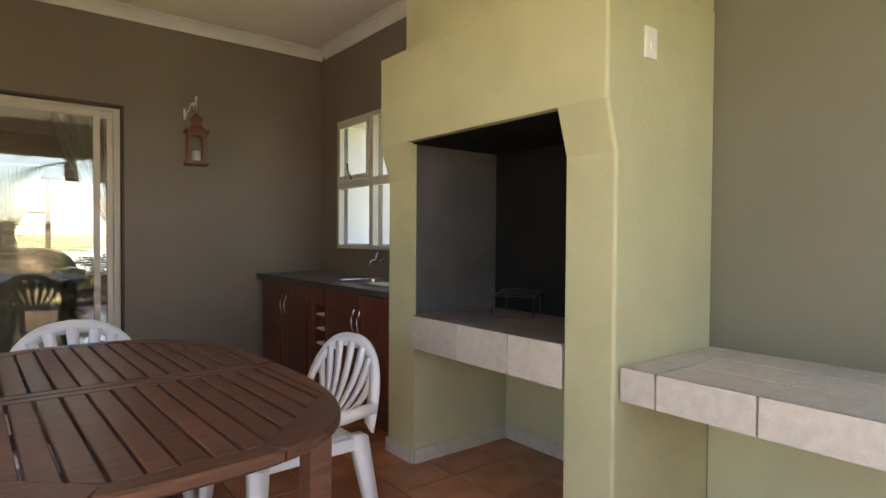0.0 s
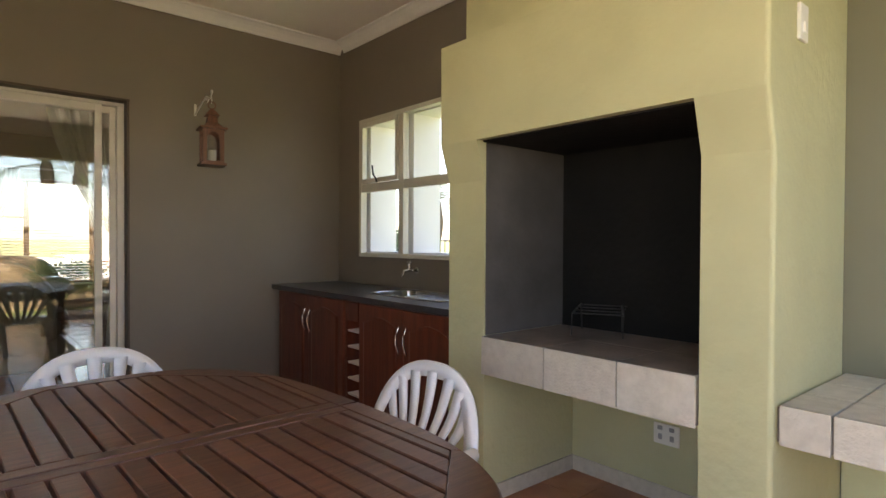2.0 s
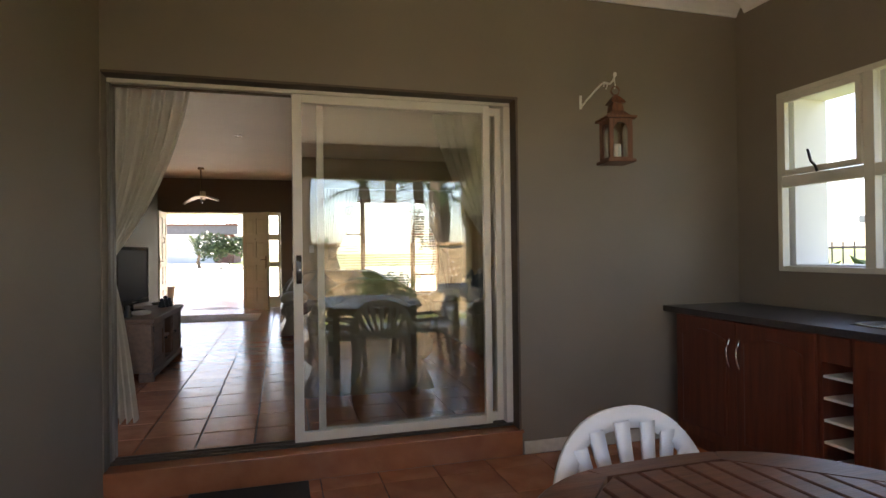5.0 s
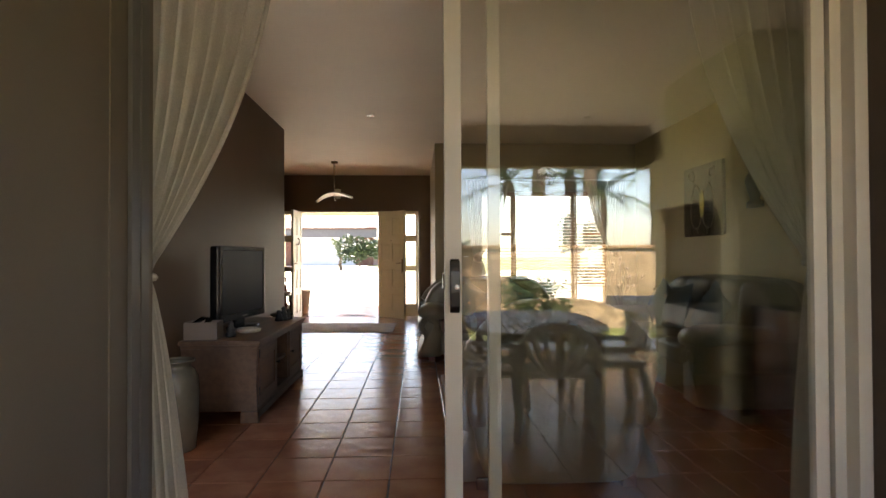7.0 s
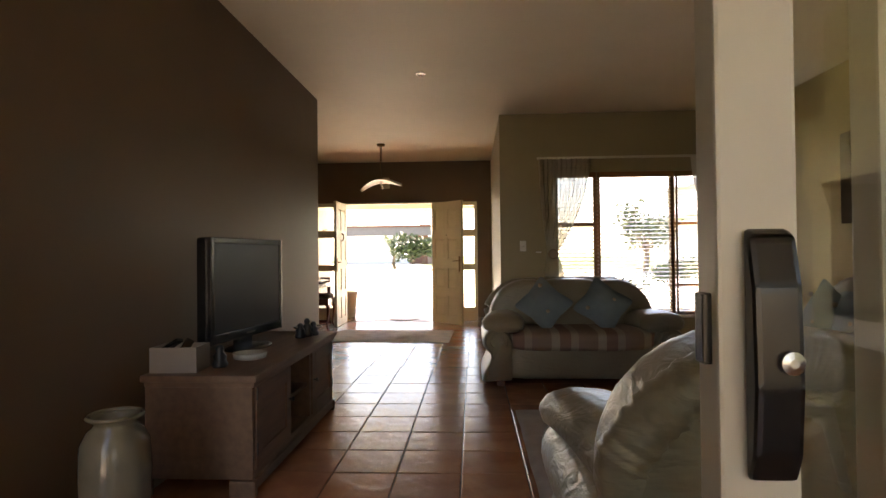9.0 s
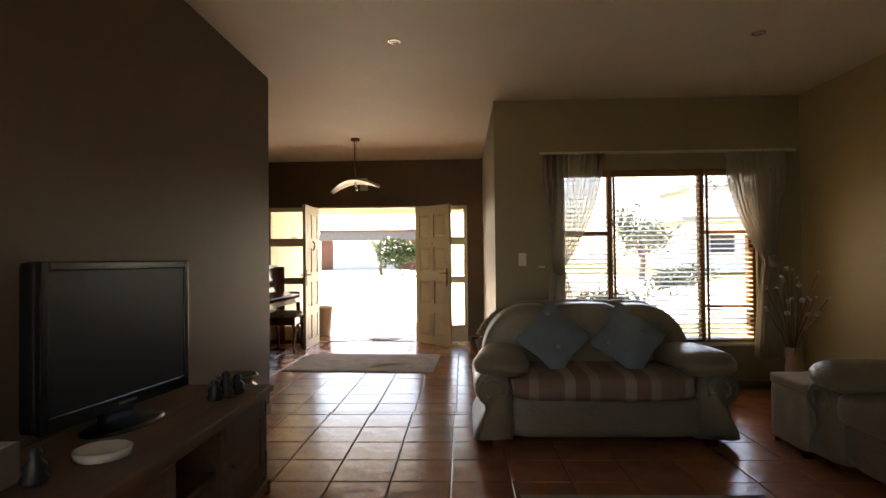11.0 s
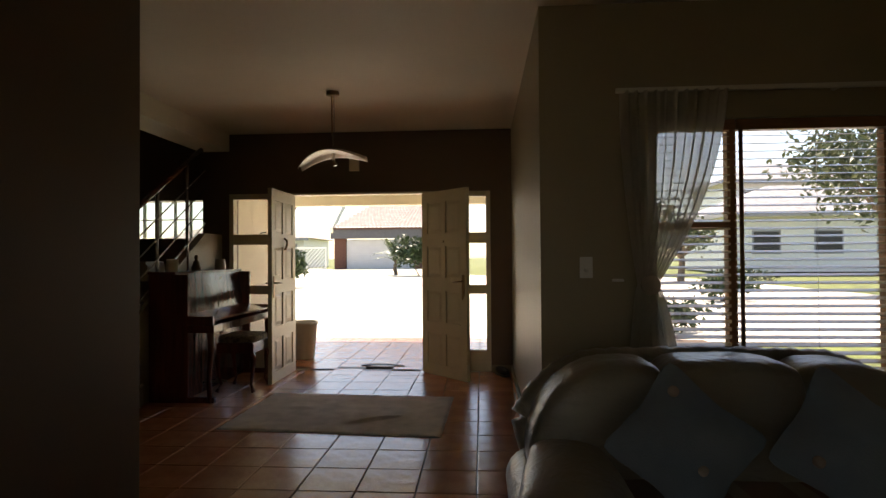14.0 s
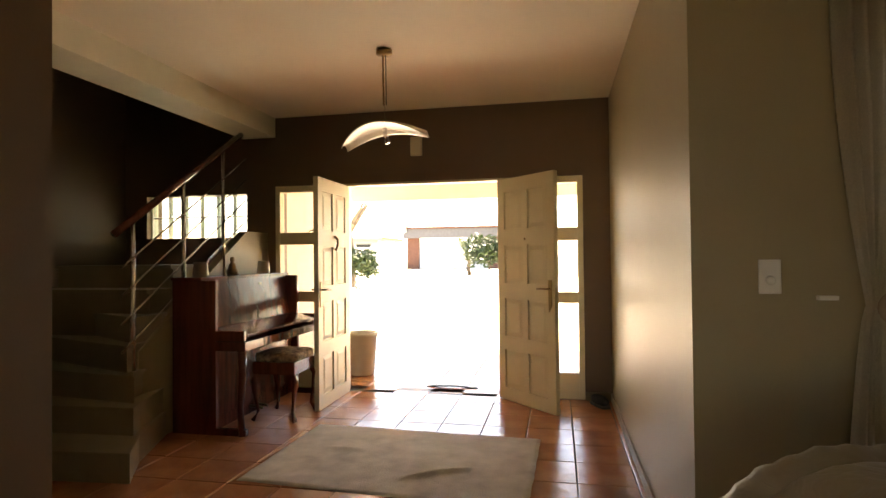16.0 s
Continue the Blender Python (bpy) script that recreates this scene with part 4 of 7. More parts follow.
# ---- sliding glass door ----
def sliding_door():
    x0, x1, z0, z1, y = PX0 + 0.008, 1.003, 0.008, 2.10, PY1 + 0.09
    t = setting("door_1", boxes(((x0, y, z1 - 0.022), (x1, y + 0.11, z1), 0.003), ((x1 - 0.045, y, z0 + 0.022), (x1, y + 0.11, z1 - 0.0235), 0.003)), M_ALU, "cream aluminium sliding patio door, half open")
    part("track", boxes(((x0, y, z0), (x1, y + 0.11, z0 + 0.010), 0.002), ((x0, y + 0.022, z0 + 0.010), (x1, y + 0.030, z0 + 0.022), 0.001), ((x0, y + 0.072, z0 + 0.010), (x1, y + 0.080, z0 + 0.022), 0.001)), M_REVEAL, t, "dark bronze floor track")
    part("side_jamb", boxes(((x0, y, z0 + 0.022), (x0 + 0.014, y + 0.05, z1 - 0.0235), 0.002), ((x0, y + 0.06, z0 + 0.022), (x0 + 0.014, y + 0.11, z1 - 0.0235), 0.002)), M_ALU_SHADE, t, "aluminium side jamb coloured dark for shade")
    part("head_track", boxes(((x0 + 0.015, y + 0.044, z1 - 0.036), (-0.37, y + 0.056, z1 - 0.0225), 0.001)), M_REVEAL, t, "dark bronze head track")

    def panel(a, b, yy, stile_l, stile_r, name, label):
        lo, hi = z0 + 0.024, z1 - 0.0235
        p = part(name, boxes(((a, yy, lo), (a + stile_l, yy + 0.035, hi), 0.003), ((b - stile_r, yy, lo), (b, yy + 0.035, hi), 0.003), ((a + stile_l, yy, lo), (b - stile_r, yy + 0.035, lo + 0.055), 0.003), ((a + stile_l, yy, hi - 0.05), (b - stile_r, yy + 0.035, hi), 0.003)), M_ALU, t, label)
        g = part("pane", boxes(((a + stile_l - 0.004, yy + 0.015, lo + 0.05), (b - stile_r + 0.004, yy + 0.02, hi - 0.045))), M_GLASSR, p)
        g.visible_shadow = False
        return p

    s = panel(-0.368, 0.865, y + 0.008, 0.054, 0.045, "sliding_panel", "sliding glass panel pushed open")
    fx = panel(-0.225, 0.96, y + 0.058, 0.04, 0.04, "fixed_panel", "fixed glass panel")
    hy = y + 0.008
    hd = [(0, 0.085), (-0.010, 0.078), (-0.017, 0.045), (-0.019, -0.02), (-0.015, -0.065), (-0.008, -0.083), (0, -0.085)]
    bm = prism(list(reversed(hd)), 0.031, 0.004)
    bm.transform(Matrix(((0, 1, 0, -0.352), (1, 0, 0, hy - 0.001), (0, 0, 1, 1.045), (0, 0, 0, 1))))
    bmesh.ops.recalc_face_normals(bm, faces=bm.faces)
    part("handle", bm, M_BLACKPL, s, "black moulded pull handle with keyhole")
    bm = lathe([(0.0075, 0), (0.0075, 0.004), (0.003, 0.005)], 16)
    bm.transform(pose(-0.331, hy - 0.0195, 1.042, 90, 0, 0))
    part("lock_cylinder", bm, M_STEEL, s, "round steel lock")
    part("handle", boxes(((-0.352, hy + 0.036, 0.985), (-0.325, hy + 0.055, 1.13), 0.005)), M_BLACKPL, s, "black inner pull handle")
    for k in range(4):
        pts = [(-0.03 + (0.030 - 0.006 * k) * math.cos(a) + 0.004 * math.sin(3 * a + k), y + 0.0715, 1.40 + (0.030 - 0.007 * k) * math.sin(a) + 0.004 * math.cos(2 * a + k)) for a in [2 * math.pi * i / 22 for i in range(22)]]
        part("sticker_line", tube(pts, 0.0022, 5, True), M_STEEL, fx, "silver curl of a round glass sticker")
    part("latch", boxes(((-0.374, hy + 0.010, 1.035), (-0.3615, hy + 0.026, 1.085), 0.002)), M_BLACKPL, s, "black latch plate")


sliding_door()

for i in range(3):
    a = 1.035 + i * 0.345
    tagged(part("trim_skirting_tile", boxes(((a, PY1 - 0.012, PF), (a + 0.341, PY1 - 0.002, PF + 0.08), 0.003)), M_STONE), kind="structure")


# ---- lounge: leather seats ----
def striped(name):
    """Woven stripes across x, in metres."""
    m = mat(name, (0.36, 0.29, 0.21), 0.8, var=0.05, bump=0.3, bscale=220)
    nt = m.node_tree
    b = nt.nodes["Principled BSDF"]
    tc = [n for n in nt.nodes if n.type == "TEX_COORD"][0]
    sep = nt.nodes.new("ShaderNodeSeparateXYZ")
    nt.links.new(tc.outputs["Object"], sep.inputs[0])
    mul = nt.nodes.new("ShaderNodeMath")
    mul.operation = "MULTIPLY"
    mul.inputs[1].default_value = 2.6
    fr = nt.nodes.new("ShaderNodeMath")
    fr.operation = "FRACT"
    nt.links.new(sep.outputs[0], mul.inputs[0])
    nt.links.new(mul.outputs[0], fr.inputs[0])
    ramp = nt.nodes.new("ShaderNodeValToRGB")
    ramp.color_ramp.interpolation = "CONSTANT"
    els = ramp.color_ramp.elements
    els[0].color = (0.27, 0.19, 0.14, 1)
    els[1].position, els[1].color = 0.30, (0.40, 0.33, 0.25, 1)
    e = els.new(0.48)
    e.color = (0.26, 0.155, 0.12, 1)
    e = els.new(0.72)
    e.color = (0.36, 0.29, 0.22, 1)
    e = els.new(0.88)
    e.color = (0.27, 0.19, 0.15, 1)
    nt.links.new(fr.outputs[0], ramp.inputs[0])
    nt.links.new(ramp.outputs[0], b.inputs["Base Color"])
    return m


M_STRIPES = striped("striped_seat_cloth")


def leather_wrinkles(m):
    nt = m.node_tree
    b = nt.nodes["Principled BSDF"]
    bp = [n for n in nt.nodes if n.type == "BUMP"][0]
    tc = [n for n in nt.nodes if n.type == "TEX_COORD"][0]
    w = nt.nodes.new("ShaderNodeTexNoise")
    w.inputs["Scale"].default_value = 7
    w.inputs["Distortion"].default_value = 2.5
    mp = nt.nodes.new("ShaderNodeMapping")
    mp.inputs["Scale"].default_value = (1.0, 1.0, 2.6)
    nt.links.new(tc.outputs["Object"], mp.inputs[0])
    nt.links.new(mp.outputs[0], w.inputs["Vector"])
    b2 = nt.nodes.new("ShaderNodeBump")
    b2.inputs["Strength"].default_value = 0.22
    b2.inputs["Distance"].default_value = 0.03
    nt.links.new(w.outputs[0], b2.inputs["Height"])
    nt.links.new(bp.outputs[0], b2.inputs["Normal"])
    nt.links.new(b2.outputs[0], b.inputs["Normal"])


leather_wrinkles(M_LEATHER)


def scroll_arm(sx, depth):
    """The side under an arm's pad: a scroll on a waisted, flaring panel, along y from 0 (front) to depth."""
    pts = [(0.12, 0.03), (0.16, 0.04), (0.15, 0.10), (0.105, 0.19), (0.085, 0.25)]
    for i in range(13):
        a = math.radians(-75 + i * 18)
        pts.append((0.03 + 0.125 * math.cos(a), 0.385 + 0.12 * math.sin(a)))
    pts += [(-0.10, 0.36), (-0.10, 0.25), (-0.10, 0.04)]
    bm = bmesh.new()
    rows = []
    n = 12
    for j in range(n + 1):
        v = j / n
        k = 1.0 - 0.10 * max(0.0, 1 - v * 9)
        rows.append([bm.verts.new((sx * x * k, depth * v, (z - 0.30) * k + 0.30)) for x, z in pts])
    m = len(pts)
    for a, b in zip(rows, rows[1:]):
        for k in range(m):
            q = (k + 1) % m
            bm.faces.new((a[k], a[q], b[q], b[k]))
    bm.faces.new(rows[0])
    bm.faces.new(list(reversed(rows[-1])))
    bmesh.ops.recalc_face_normals(bm, faces=bm.faces)
    return bm


def arm_pad(sx, depth):
    """The soft pad rolled over an arm: full at its front, pleated round the nose, rising to the back."""
    bm = bmesh.new()
    rows = []
    nv, nu = 26, 30
    for j in range(nv + 1):
        v = j / nv
        y = -0.045 + (depth + 0.02) * v
        nose = math.sqrt(max(0.0, 1 - max(0.0, 1 - v / 0.16) ** 2))
        k = 0.10 + 0.90 * nose
        ring = []
        for i in range(nu):
            a = 2 * math.pi * i / nu
            c, s_ = math.cos(a), math.sin(a)
            pleat = 1 + 0.022 * math.sin(11 * a + 1.3 * math.sin(3 * v)) * max(0.0, 1 - abs(v - 0.16) / 0.22)
            x = -0.015 - 0.07 * v + 0.19 * (1 - 0.30 * v) * k * pleat * math.copysign(abs(c) ** 0.85, c)
            z = 0.525 + 0.082 * k * pleat * math.copysign(abs(s_) ** 0.8, s_) - 0.05 * max(0.0, -x) ** 1.0 * 1.6 - 0.10 * max(0.0, x - 0.10)
            ring.append(bm.verts.new((sx * x, y, z + 0.02 * math.sin(math.pi * min(1.0, v * 1.4)))))
        rows.append(ring)
    for a, b in zip(rows, rows[1:]):
        for i in range(nu):
            q = (i + 1) % nu
            bm.faces.new((a[i], a[q], b[q], b[i]))
    bm.faces.new(rows[0])
    bm.faces.new(list(reversed(rows[-1])))
    bmesh.ops.recalc_face_normals(bm, faces=bm.faces)
    return bm


def scroll_trim(sx, r0):
    """A piped curl on an arm's front."""
    pts = [(sx * 0.125, 0.004, 0.07), (sx * 0.095, 0.002, 0.17), (sx * 0.072, -0.002, 0.25)] if r0 > 0.08 else []
    for i in range(19):
        a = math.radians(-60 + i * 15)
        r = r0 - 0.0008 * i
        pts.append((sx * (0.03 + r * math.cos(a)), -0.004, 0.385 + r * 0.95 * math.sin(a)))
    return tube(pts, 0.010, 6)


def sofa(name, label, m, seat_w, seats, stripes, depth=0.90, back_h=0.93, group="leather lounge seats"):
    """A rolled-arm leather seat facing -y, its front at y = 0."""
    t = thing(name, label, "sofa", m, group)
    hw = seat_w / 2
    bw = hw + 0.155

    def crest(x):
        """Height of the arched back at x."""
        e = min(1.0, max(0.0, (abs(x) - (bw - 0.36)) / 0.36))
        return back_h - 0.02 * abs(x) / bw - 0.40 * (1 - math.sqrt(1 - 0.985 * e * e))

    part("base", plump((-hw - 0.06, 0.03, 0.05), (hw + 0.06, depth - 0.06, 0.34), 9, 8), M_LEATHER, t, smooth=True)
    cushions = 1 if stripes else seats
    for i in range(cushions):
        w = seat_w / cushions
        a = -hw + i * w
        part("seat_cushion", plump((a + 0.004, -0.025, 0.29), (a + w - 0.004, depth - 0.25, 0.47), 5, 10, 0.02), M_STRIPES if stripes else M_LEATHER, t, "striped woven seat cover" if stripes else "", True)
    n = seats + 1
    for i in range(n):
        w = 2 * (bw - 0.03) / n
        a = -bw + 0.03 + i * w
        bm = plump((a - 0.012, depth - 0.36, 0.36), (a + w + 0.012, depth - 0.05, back_h), 6.0, 16, 0.015)
        for v in bm.verts:
            f = (v.co.z - 0.36) / (back_h - 0.36)
            top = crest(v.co.x)
            # gathered pleats run down from the crest
            v.co.y += 0.10 * max(0.0, v.co.z - 0.45) + 0.006 * math.sin(v.co.x * 95 + i) * f ** 3
            v.co.z = 0.36 + (top - 0.36) * f
        part("back_roll", bm, M_LEATHER, t, smooth=True)
    bm = plump((-bw + 0.02, depth - 0.16, 0.05), (bw - 0.02, depth + 0.0, back_h - 0.02), 8, 14)
    for v in bm.verts:
        f = max(0.0, (v.co.z - 0.30) / (back_h - 0.32))
        v.co.x *= 0.86 + 0.14 * min(1.0, v.co.z / 0.5)
        v.co.y += 0.10 * max(0.0, v.co.z - 0.45)
        if f > 0:
            v.co.z = 0.30 + (crest(v.co.x) - 0.05 - 0.30) * f
    part("back_shell", bm, M_LEATHER, t, smooth=True)
    # a fat pleated roll round the edge of the back
    pts, rad = [], []
    k = 96
    for i in range(k + 1):
        u = i / k * 2 - 1
        x = math.copysign(1 - (1 - abs(u)) ** 1.6, u) * (bw - 0.035)
        z = crest(x * 0.995) - 0.055
        pts.append((x, depth - 0.045 + 0.10 * max(0.0, z - 0.45), z))
        rad.append(0.068 * (1 + 0.045 * math.sin(i * 1.9) + 0.03 * math.sin(i * 0.83)))
    x0, z0 = pts[0][0], pts[0][2]
    low = [(x0 * (0.90 + 0.10 * j / 3), depth - 0.05, z0 - 0.30 + 0.10 * j) for j in range(3)]
    pts = low + pts + [(-x, y, z) for x, y, z in reversed(low)]
    rad = [0.05, 0.06, 0.066] + rad + [0.066, 0.06, 0.05]
    part("edge_roll", tube(pts, rad, 12), M_LEATHER, t, "gathered leather roll round the back", True)
    for sx in (-1, 1):
        bm = scroll_arm(sx, depth - 0.12)
        bm.transform(pose(sx * (hw + 0.06), 0.0, 0))
        a = part("arm", bm, M_LEATHER, t, smooth=True)
        bm = arm_pad(sx, depth - 0.12)
        bm.transform(pose(sx * (hw + 0.06), 0.0, 0))
        part("arm_pad", bm, M_LEATHER, a, "padded leather roll over the arm", True)
        for r0 in (0.105, 0.065):
            bm = scroll_trim(sx, r0)
            bm.transform(pose(sx * (hw + 0.06), 0.0, 0))
            part("scroll_piping", bm, M_LEATHER, a, smooth=True)
        for y in (0.06, depth - 0.16):
            part("foot", boxes(((sx * (hw + 0.06) - 0.035, y, 0.0), (sx * (hw + 0.06) + 0.035, y + 0.07, 0.055), 0.006)), M_PIANO, t)
    return t


def pillow(label, m, size=0.37):
    bm = plump((-size / 2, -0.09, -size / 2), (size / 2, 0.09, size / 2), 14.0, 12, 0.03)
    h = size / 2
    for v in bm.verts:
        x, z = v.co.x / h, v.co.z / h
        r = max(abs(x), abs(z))
        v.co.y *= max(0.05, (1 - abs(x) ** 2.6) * (1 - abs(z) ** 2.6))
        pull = 0.92 + 0.12 * (abs(x) * abs(z))
        v.co.x *= pull
        v.co.z *= pull
    t = thing("scatter_cushion", label, "cushion", m, "scatter cushions")
    part("cover", bm, M_PILLOW, t, smooth=True)
    for i in range(3):
        part("button", plump((-0.13 + i * 0.10 - 0.018, -0.085, 0.09 - i * 0.07 - 0.018), (-0.13 + i * 0.10 + 0.018, -0.058, 0.09 - i * 0.07 + 0.018), 2.2, 4), M_OTTO, t, "brown cloth flower button", True)
    return t


sofa("two_seat_sofa", "cream leather two-seat sofa with rolled arms and striped seat cover", pose(0.385, 9.10, 0), 1.26, 2, True, 0.90, 0.885)
pillow("pale blue square cushion with brown buttons on the sofa", pose(0.10, 9.42, 0.67, -22, 0, 0) @ pose(0, 0, 0, 0, 42, 0))
pillow("pale blue square cushion with brown buttons on the sofa", pose(0.62, 9.42, 0.66, -24, 0, 0) @ pose(0, 0, 0, 0, -52, 0), 0.38)
sofa("armchair", "cream leather armchair with its back to the patio door", pose(0.225, 6.52, 0, 0, 0, 180), 0.60, 1, False, 0.92, 0.925)
sofa("three_seat_sofa", "cream leather three-seat sofa with rolled arms against the olive wall", pose(1.54, 7.91, 0, 0, 0, -90), 1.62, 3, False, 0.92, 0.95)
for yy, rz, sz in ((8.52, 20, 0.42), (8.16, -8, 0.42), (7.55, 30, 0.42)):
    pillow("grey blue square cushion on the leather sofa", pose(1.97, yy, 0.66, 0, 0, -90) @ pose(0, 0, 0, -20, 0, 0) @ pose(0, 0, 0, 0, rz, 0), sz)

otto = thing("ottoman", "square pale brown suede ottoman between the sofas", "ottoman", pose(1.72, 9.13, 0))
part("body", plump((-0.20, -0.19, 0.03), (0.20, 0.19, 0.40), 16, 8), M_OTTO, otto, smooth=True)
part("lid", plump((-0.205, -0.195, 0.385), (0.205, 0.195, 0.45), 12, 8), M_OTTO, otto, smooth=True)
for sx in (-1, 1):
    for sy in (-1, 1):
        part("foot", boxes(((sx * 0.17 - 0.02, sy * 0.17 - 0.02, 0), (sx * 0.17 + 0.02, sy * 0.17 + 0.02, 0.035))), M_PIANO, otto)

def lounge_rug(u, v):
    x, y = -0.24 + 1.24 * u, 6.62 + 1.78 * v
    edge = min(u * 1.24, (1 - u) * 1.24, v * 1.78, (1 - v) * 1.78)
    return (x + 0.006 * noise.noise(Vector((v * 6, 2, 0))), y, (0.012 + 0.0015 * noise.noise(Vector((x * 5, y * 5, 0)))) if edge > 0.01 else 0.002)


tagged(part("rug", sheet(lounge_rug, 60, 80), M_RUG2, smooth=True), "plain grey-brown pile rug between the leather seats", "rug")

# dried flowers in the corner
fl = thing("dried_flowers", "dry pale flower stems in a slim vase in the corner", "plant", pose(2.20, 10.25, 0))
part("vase", lathe([(0.07, 0), (0.08, 0.05), (0.05, 0.30), (0.04, 0.42), (0.055, 0.46)], 20), M_OTTO, fl, smooth=True)
rng = random.Random(5)
for i in range(22):
    a, r = rng.uniform(0, 6.28), rng.uniform(0.05, 0.28)
    h = rng.uniform(0.75, 1.12)
    tip = Vector((r * math.cos(a), r * math.sin(a), h))
    st = part("stem", tube([(0, 0, 0.3), (tip.x * 0.35, tip.y * 0.35, 0.3 + (h - 0.3) * 0.55), tip], 0.003, 5), M_PINE, fl)
    bm = bmesh.new()
    bmesh.ops.create_icosphere(bm, subdivisions=1, radius=rng.uniform(0.012, 0.026))
    bm.transform(Matrix.Translation(tip))
    part("flower_head", bm, M_RUG, st)

# ---- television on its stand ----
SX0, SX1, SY0, SY1, SH = -2.08, -1.565, 6.90, 8.40, 0.57
st = thing("television_stand", "weathered pine television stand with panel doors and open middle shelves", "cabinet", pose(SX0, SY0, 0))
W, L = SX1 - SX0, SY1 - SY0
part("top", boxes(((-0.01, -0.03, SH - 0.035), (W + 0.03, L + 0.03, SH), 0.01)), M_PINE, st)
part("moulding", boxes(((0.0, -0.012, SH - 0.06), (W + 0.014, L + 0.012, SH - 0.036), 0.006)), M_PINE, st)
part("side_panel", boxes(((0.0, 0.0, 0.08), (W, 0.03, SH - 0.061), 0.003)), M_PINE, st)
part("side_panel", boxes(((0.0, L - 0.03, 0.08), (W, L, SH - 0.061), 0.003)), M_PINE, st)
part("back_panel", boxes(((0.0, 0.031, 0.08), (0.015, L - 0.031, SH - 0.061))), M_PINE, st)
part("bottom", boxes(((0.016, 0.031, 0.08), (W - 0.005, L - 0.031, 0.11))), M_PINE, st)
for y in (0.55, L - 0.55):
    part("divider", boxes(((0.016, y - 0.012, 0.111), (W - 0.004, y + 0.012, SH - 0.061), 0.002)), M_PINE, st)
part("shelf", boxes(((0.016, 0.563, 0.30), (W - 0.02, L - 0.563, 0.325), 0.003)), M_PINE, st)
for a, b in ((0.033, 0.536), (L - 0.536, L - 0.033)):
    d = part("door", boxes(((W - 0.012, a, 0.115), (W + 0.008, a + 0.07, SH - 0.066), 0.003), ((W - 0.012, b - 0.07, 0.115), (W + 0.008, b, SH - 0.066), 0.003), ((W - 0.012, a + 0.07, 0.115), (W + 0.008, b - 0.07, 0.19), 0.003), ((W - 0.012, a + 0.07, SH - 0.14), (W + 0.008, b - 0.07, SH - 0.066), 0.003), ((W - 0.010, a + 0.07, 0.19), (W - 0.002, b - 0.07, SH - 0.14))), M_PINE, st)
    ky = b - 0.03 if a < 0.5 else a + 0.03
    bm = lathe([(0.006, 0), (0.006, 0.012), (0.014, 0.018), (0.012, 0.028), (0.002, 0.03)], 12)
    bm.transform(pose(W + 0.008, ky, 0.33, 0, 90, 0))
    part("knob", bm, M_BLACK, d, "small black knob", True)
    for z in (0.18, 0.44):
        part("hinge", boxes(((W + 0.006, (a if a < 0.5 else b - 0.012), z), (W + 0.012, (a + 0.012 if a < 0.5 else b), z + 0.06), 0.002)), M_BLACK, d)
part("skirt", boxes(((0.0, -0.012, 0.0), (0.03, 0.02, 0.08)), ((W - 0.11, -0.014, 0.0), (W + 0.016, 0.025, 0.079), 0.01), ((W - 0.11, L - 0.025, 0.0), (W + 0.016, L + 0.014, 0.079), 0.01), ((W - 0.012, 0.026, 0.03), (W + 0.012, L - 0.026, 0.079), 0.004), ((0.0, L - 0.02, 0.0), (0.03, L + 0.012, 0.08))), M_PINE, st)

tv = thing("television", "black flat-screen television, switched off, on the pine stand", "television", pose(-1.888, 7.69, SH, 0, 0, 82))
part("housing", boxes(((-0.405, 0.012, 0.07), (0.405, 0.09, 0.66), 0.02), ((-0.30, 0.085, 0.12), (0.30, 0.15, 0.56), 0.03)), M_BLACKPL, tv)
part("bezel", boxes(((-0.405, -0.004, 0.07), (-0.372, 0.02, 0.66), 0.006), ((0.372, -0.004, 0.07), (0.405, 0.02, 0.66), 0.006), ((-0.372, -0.004, 0.625), (0.372, 0.02, 0.66), 0.006), ((-0.372, -0.004, 0.07), (0.372, 0.02, 0.125), 0.006)), M_BLACKPL, tv, "glossy black bezel")
part("screen", boxes(((-0.372, 0.004, 0.125), (0.372, 0.012, 0.625))), M_SCREEN, tv, "dark grey screen")
part("maker_mark", boxes(((-0.05, -0.0052, 0.090), (0.05, -0.004, 0.100))), M_STEEL, tv)
part("neck", boxes(((-0.08, 0.03, 0.015), (0.08, 0.07, 0.09), 0.01)), M_BLACKPL, tv)
bm = lathe([(0.20, 0.0), (0.20, 0.006), (0.17, 0.014), (0.05, 0.018)], 36)
bm.transform(Matrix.Diagonal((1.0, 0.55, 1, 1)) @ pose(0, 0.02, 0))
part("stand_foot", bm, M_BLACKPL, tv, smooth=True)
for i, (x, y, h) in enumerate(((-1.70, 8.08, 0.10), (-1.675, 8.15, 0.125), (-1.65, 8.22, 0.095), (-1.80, 7.08, 0.11))):
    f = lathe([(0.035, 0), (0.04, 0.02), (0.028, 0.05), (0.034, 0.075), (0.016, 0.105), (0.022, 0.125), (0.014, 0.145), (0.003, 0.15)], 14)
    f.transform(pose(x, y, SH) @ Matrix.Diagonal((1, 1, h / 0.15, 1)))
    tagged(part("figurine", f, M_BLACK, smooth=True), "small dark carved figurine on the television stand", "figurine", "figurines on the stand")
bowl = thing("ashtray", "round white ceramic ashtray on the television stand", "ashtray", pose(-1.735, 7.30, SH))
part("dish", lathe([(0.06, 0), (0.085, 0.008), (0.09, 0.035), (0.08, 0.036), (0.07, 0.014), (0.002, 0.012)], 28, False), M_CERAM, bowl, smooth=True)
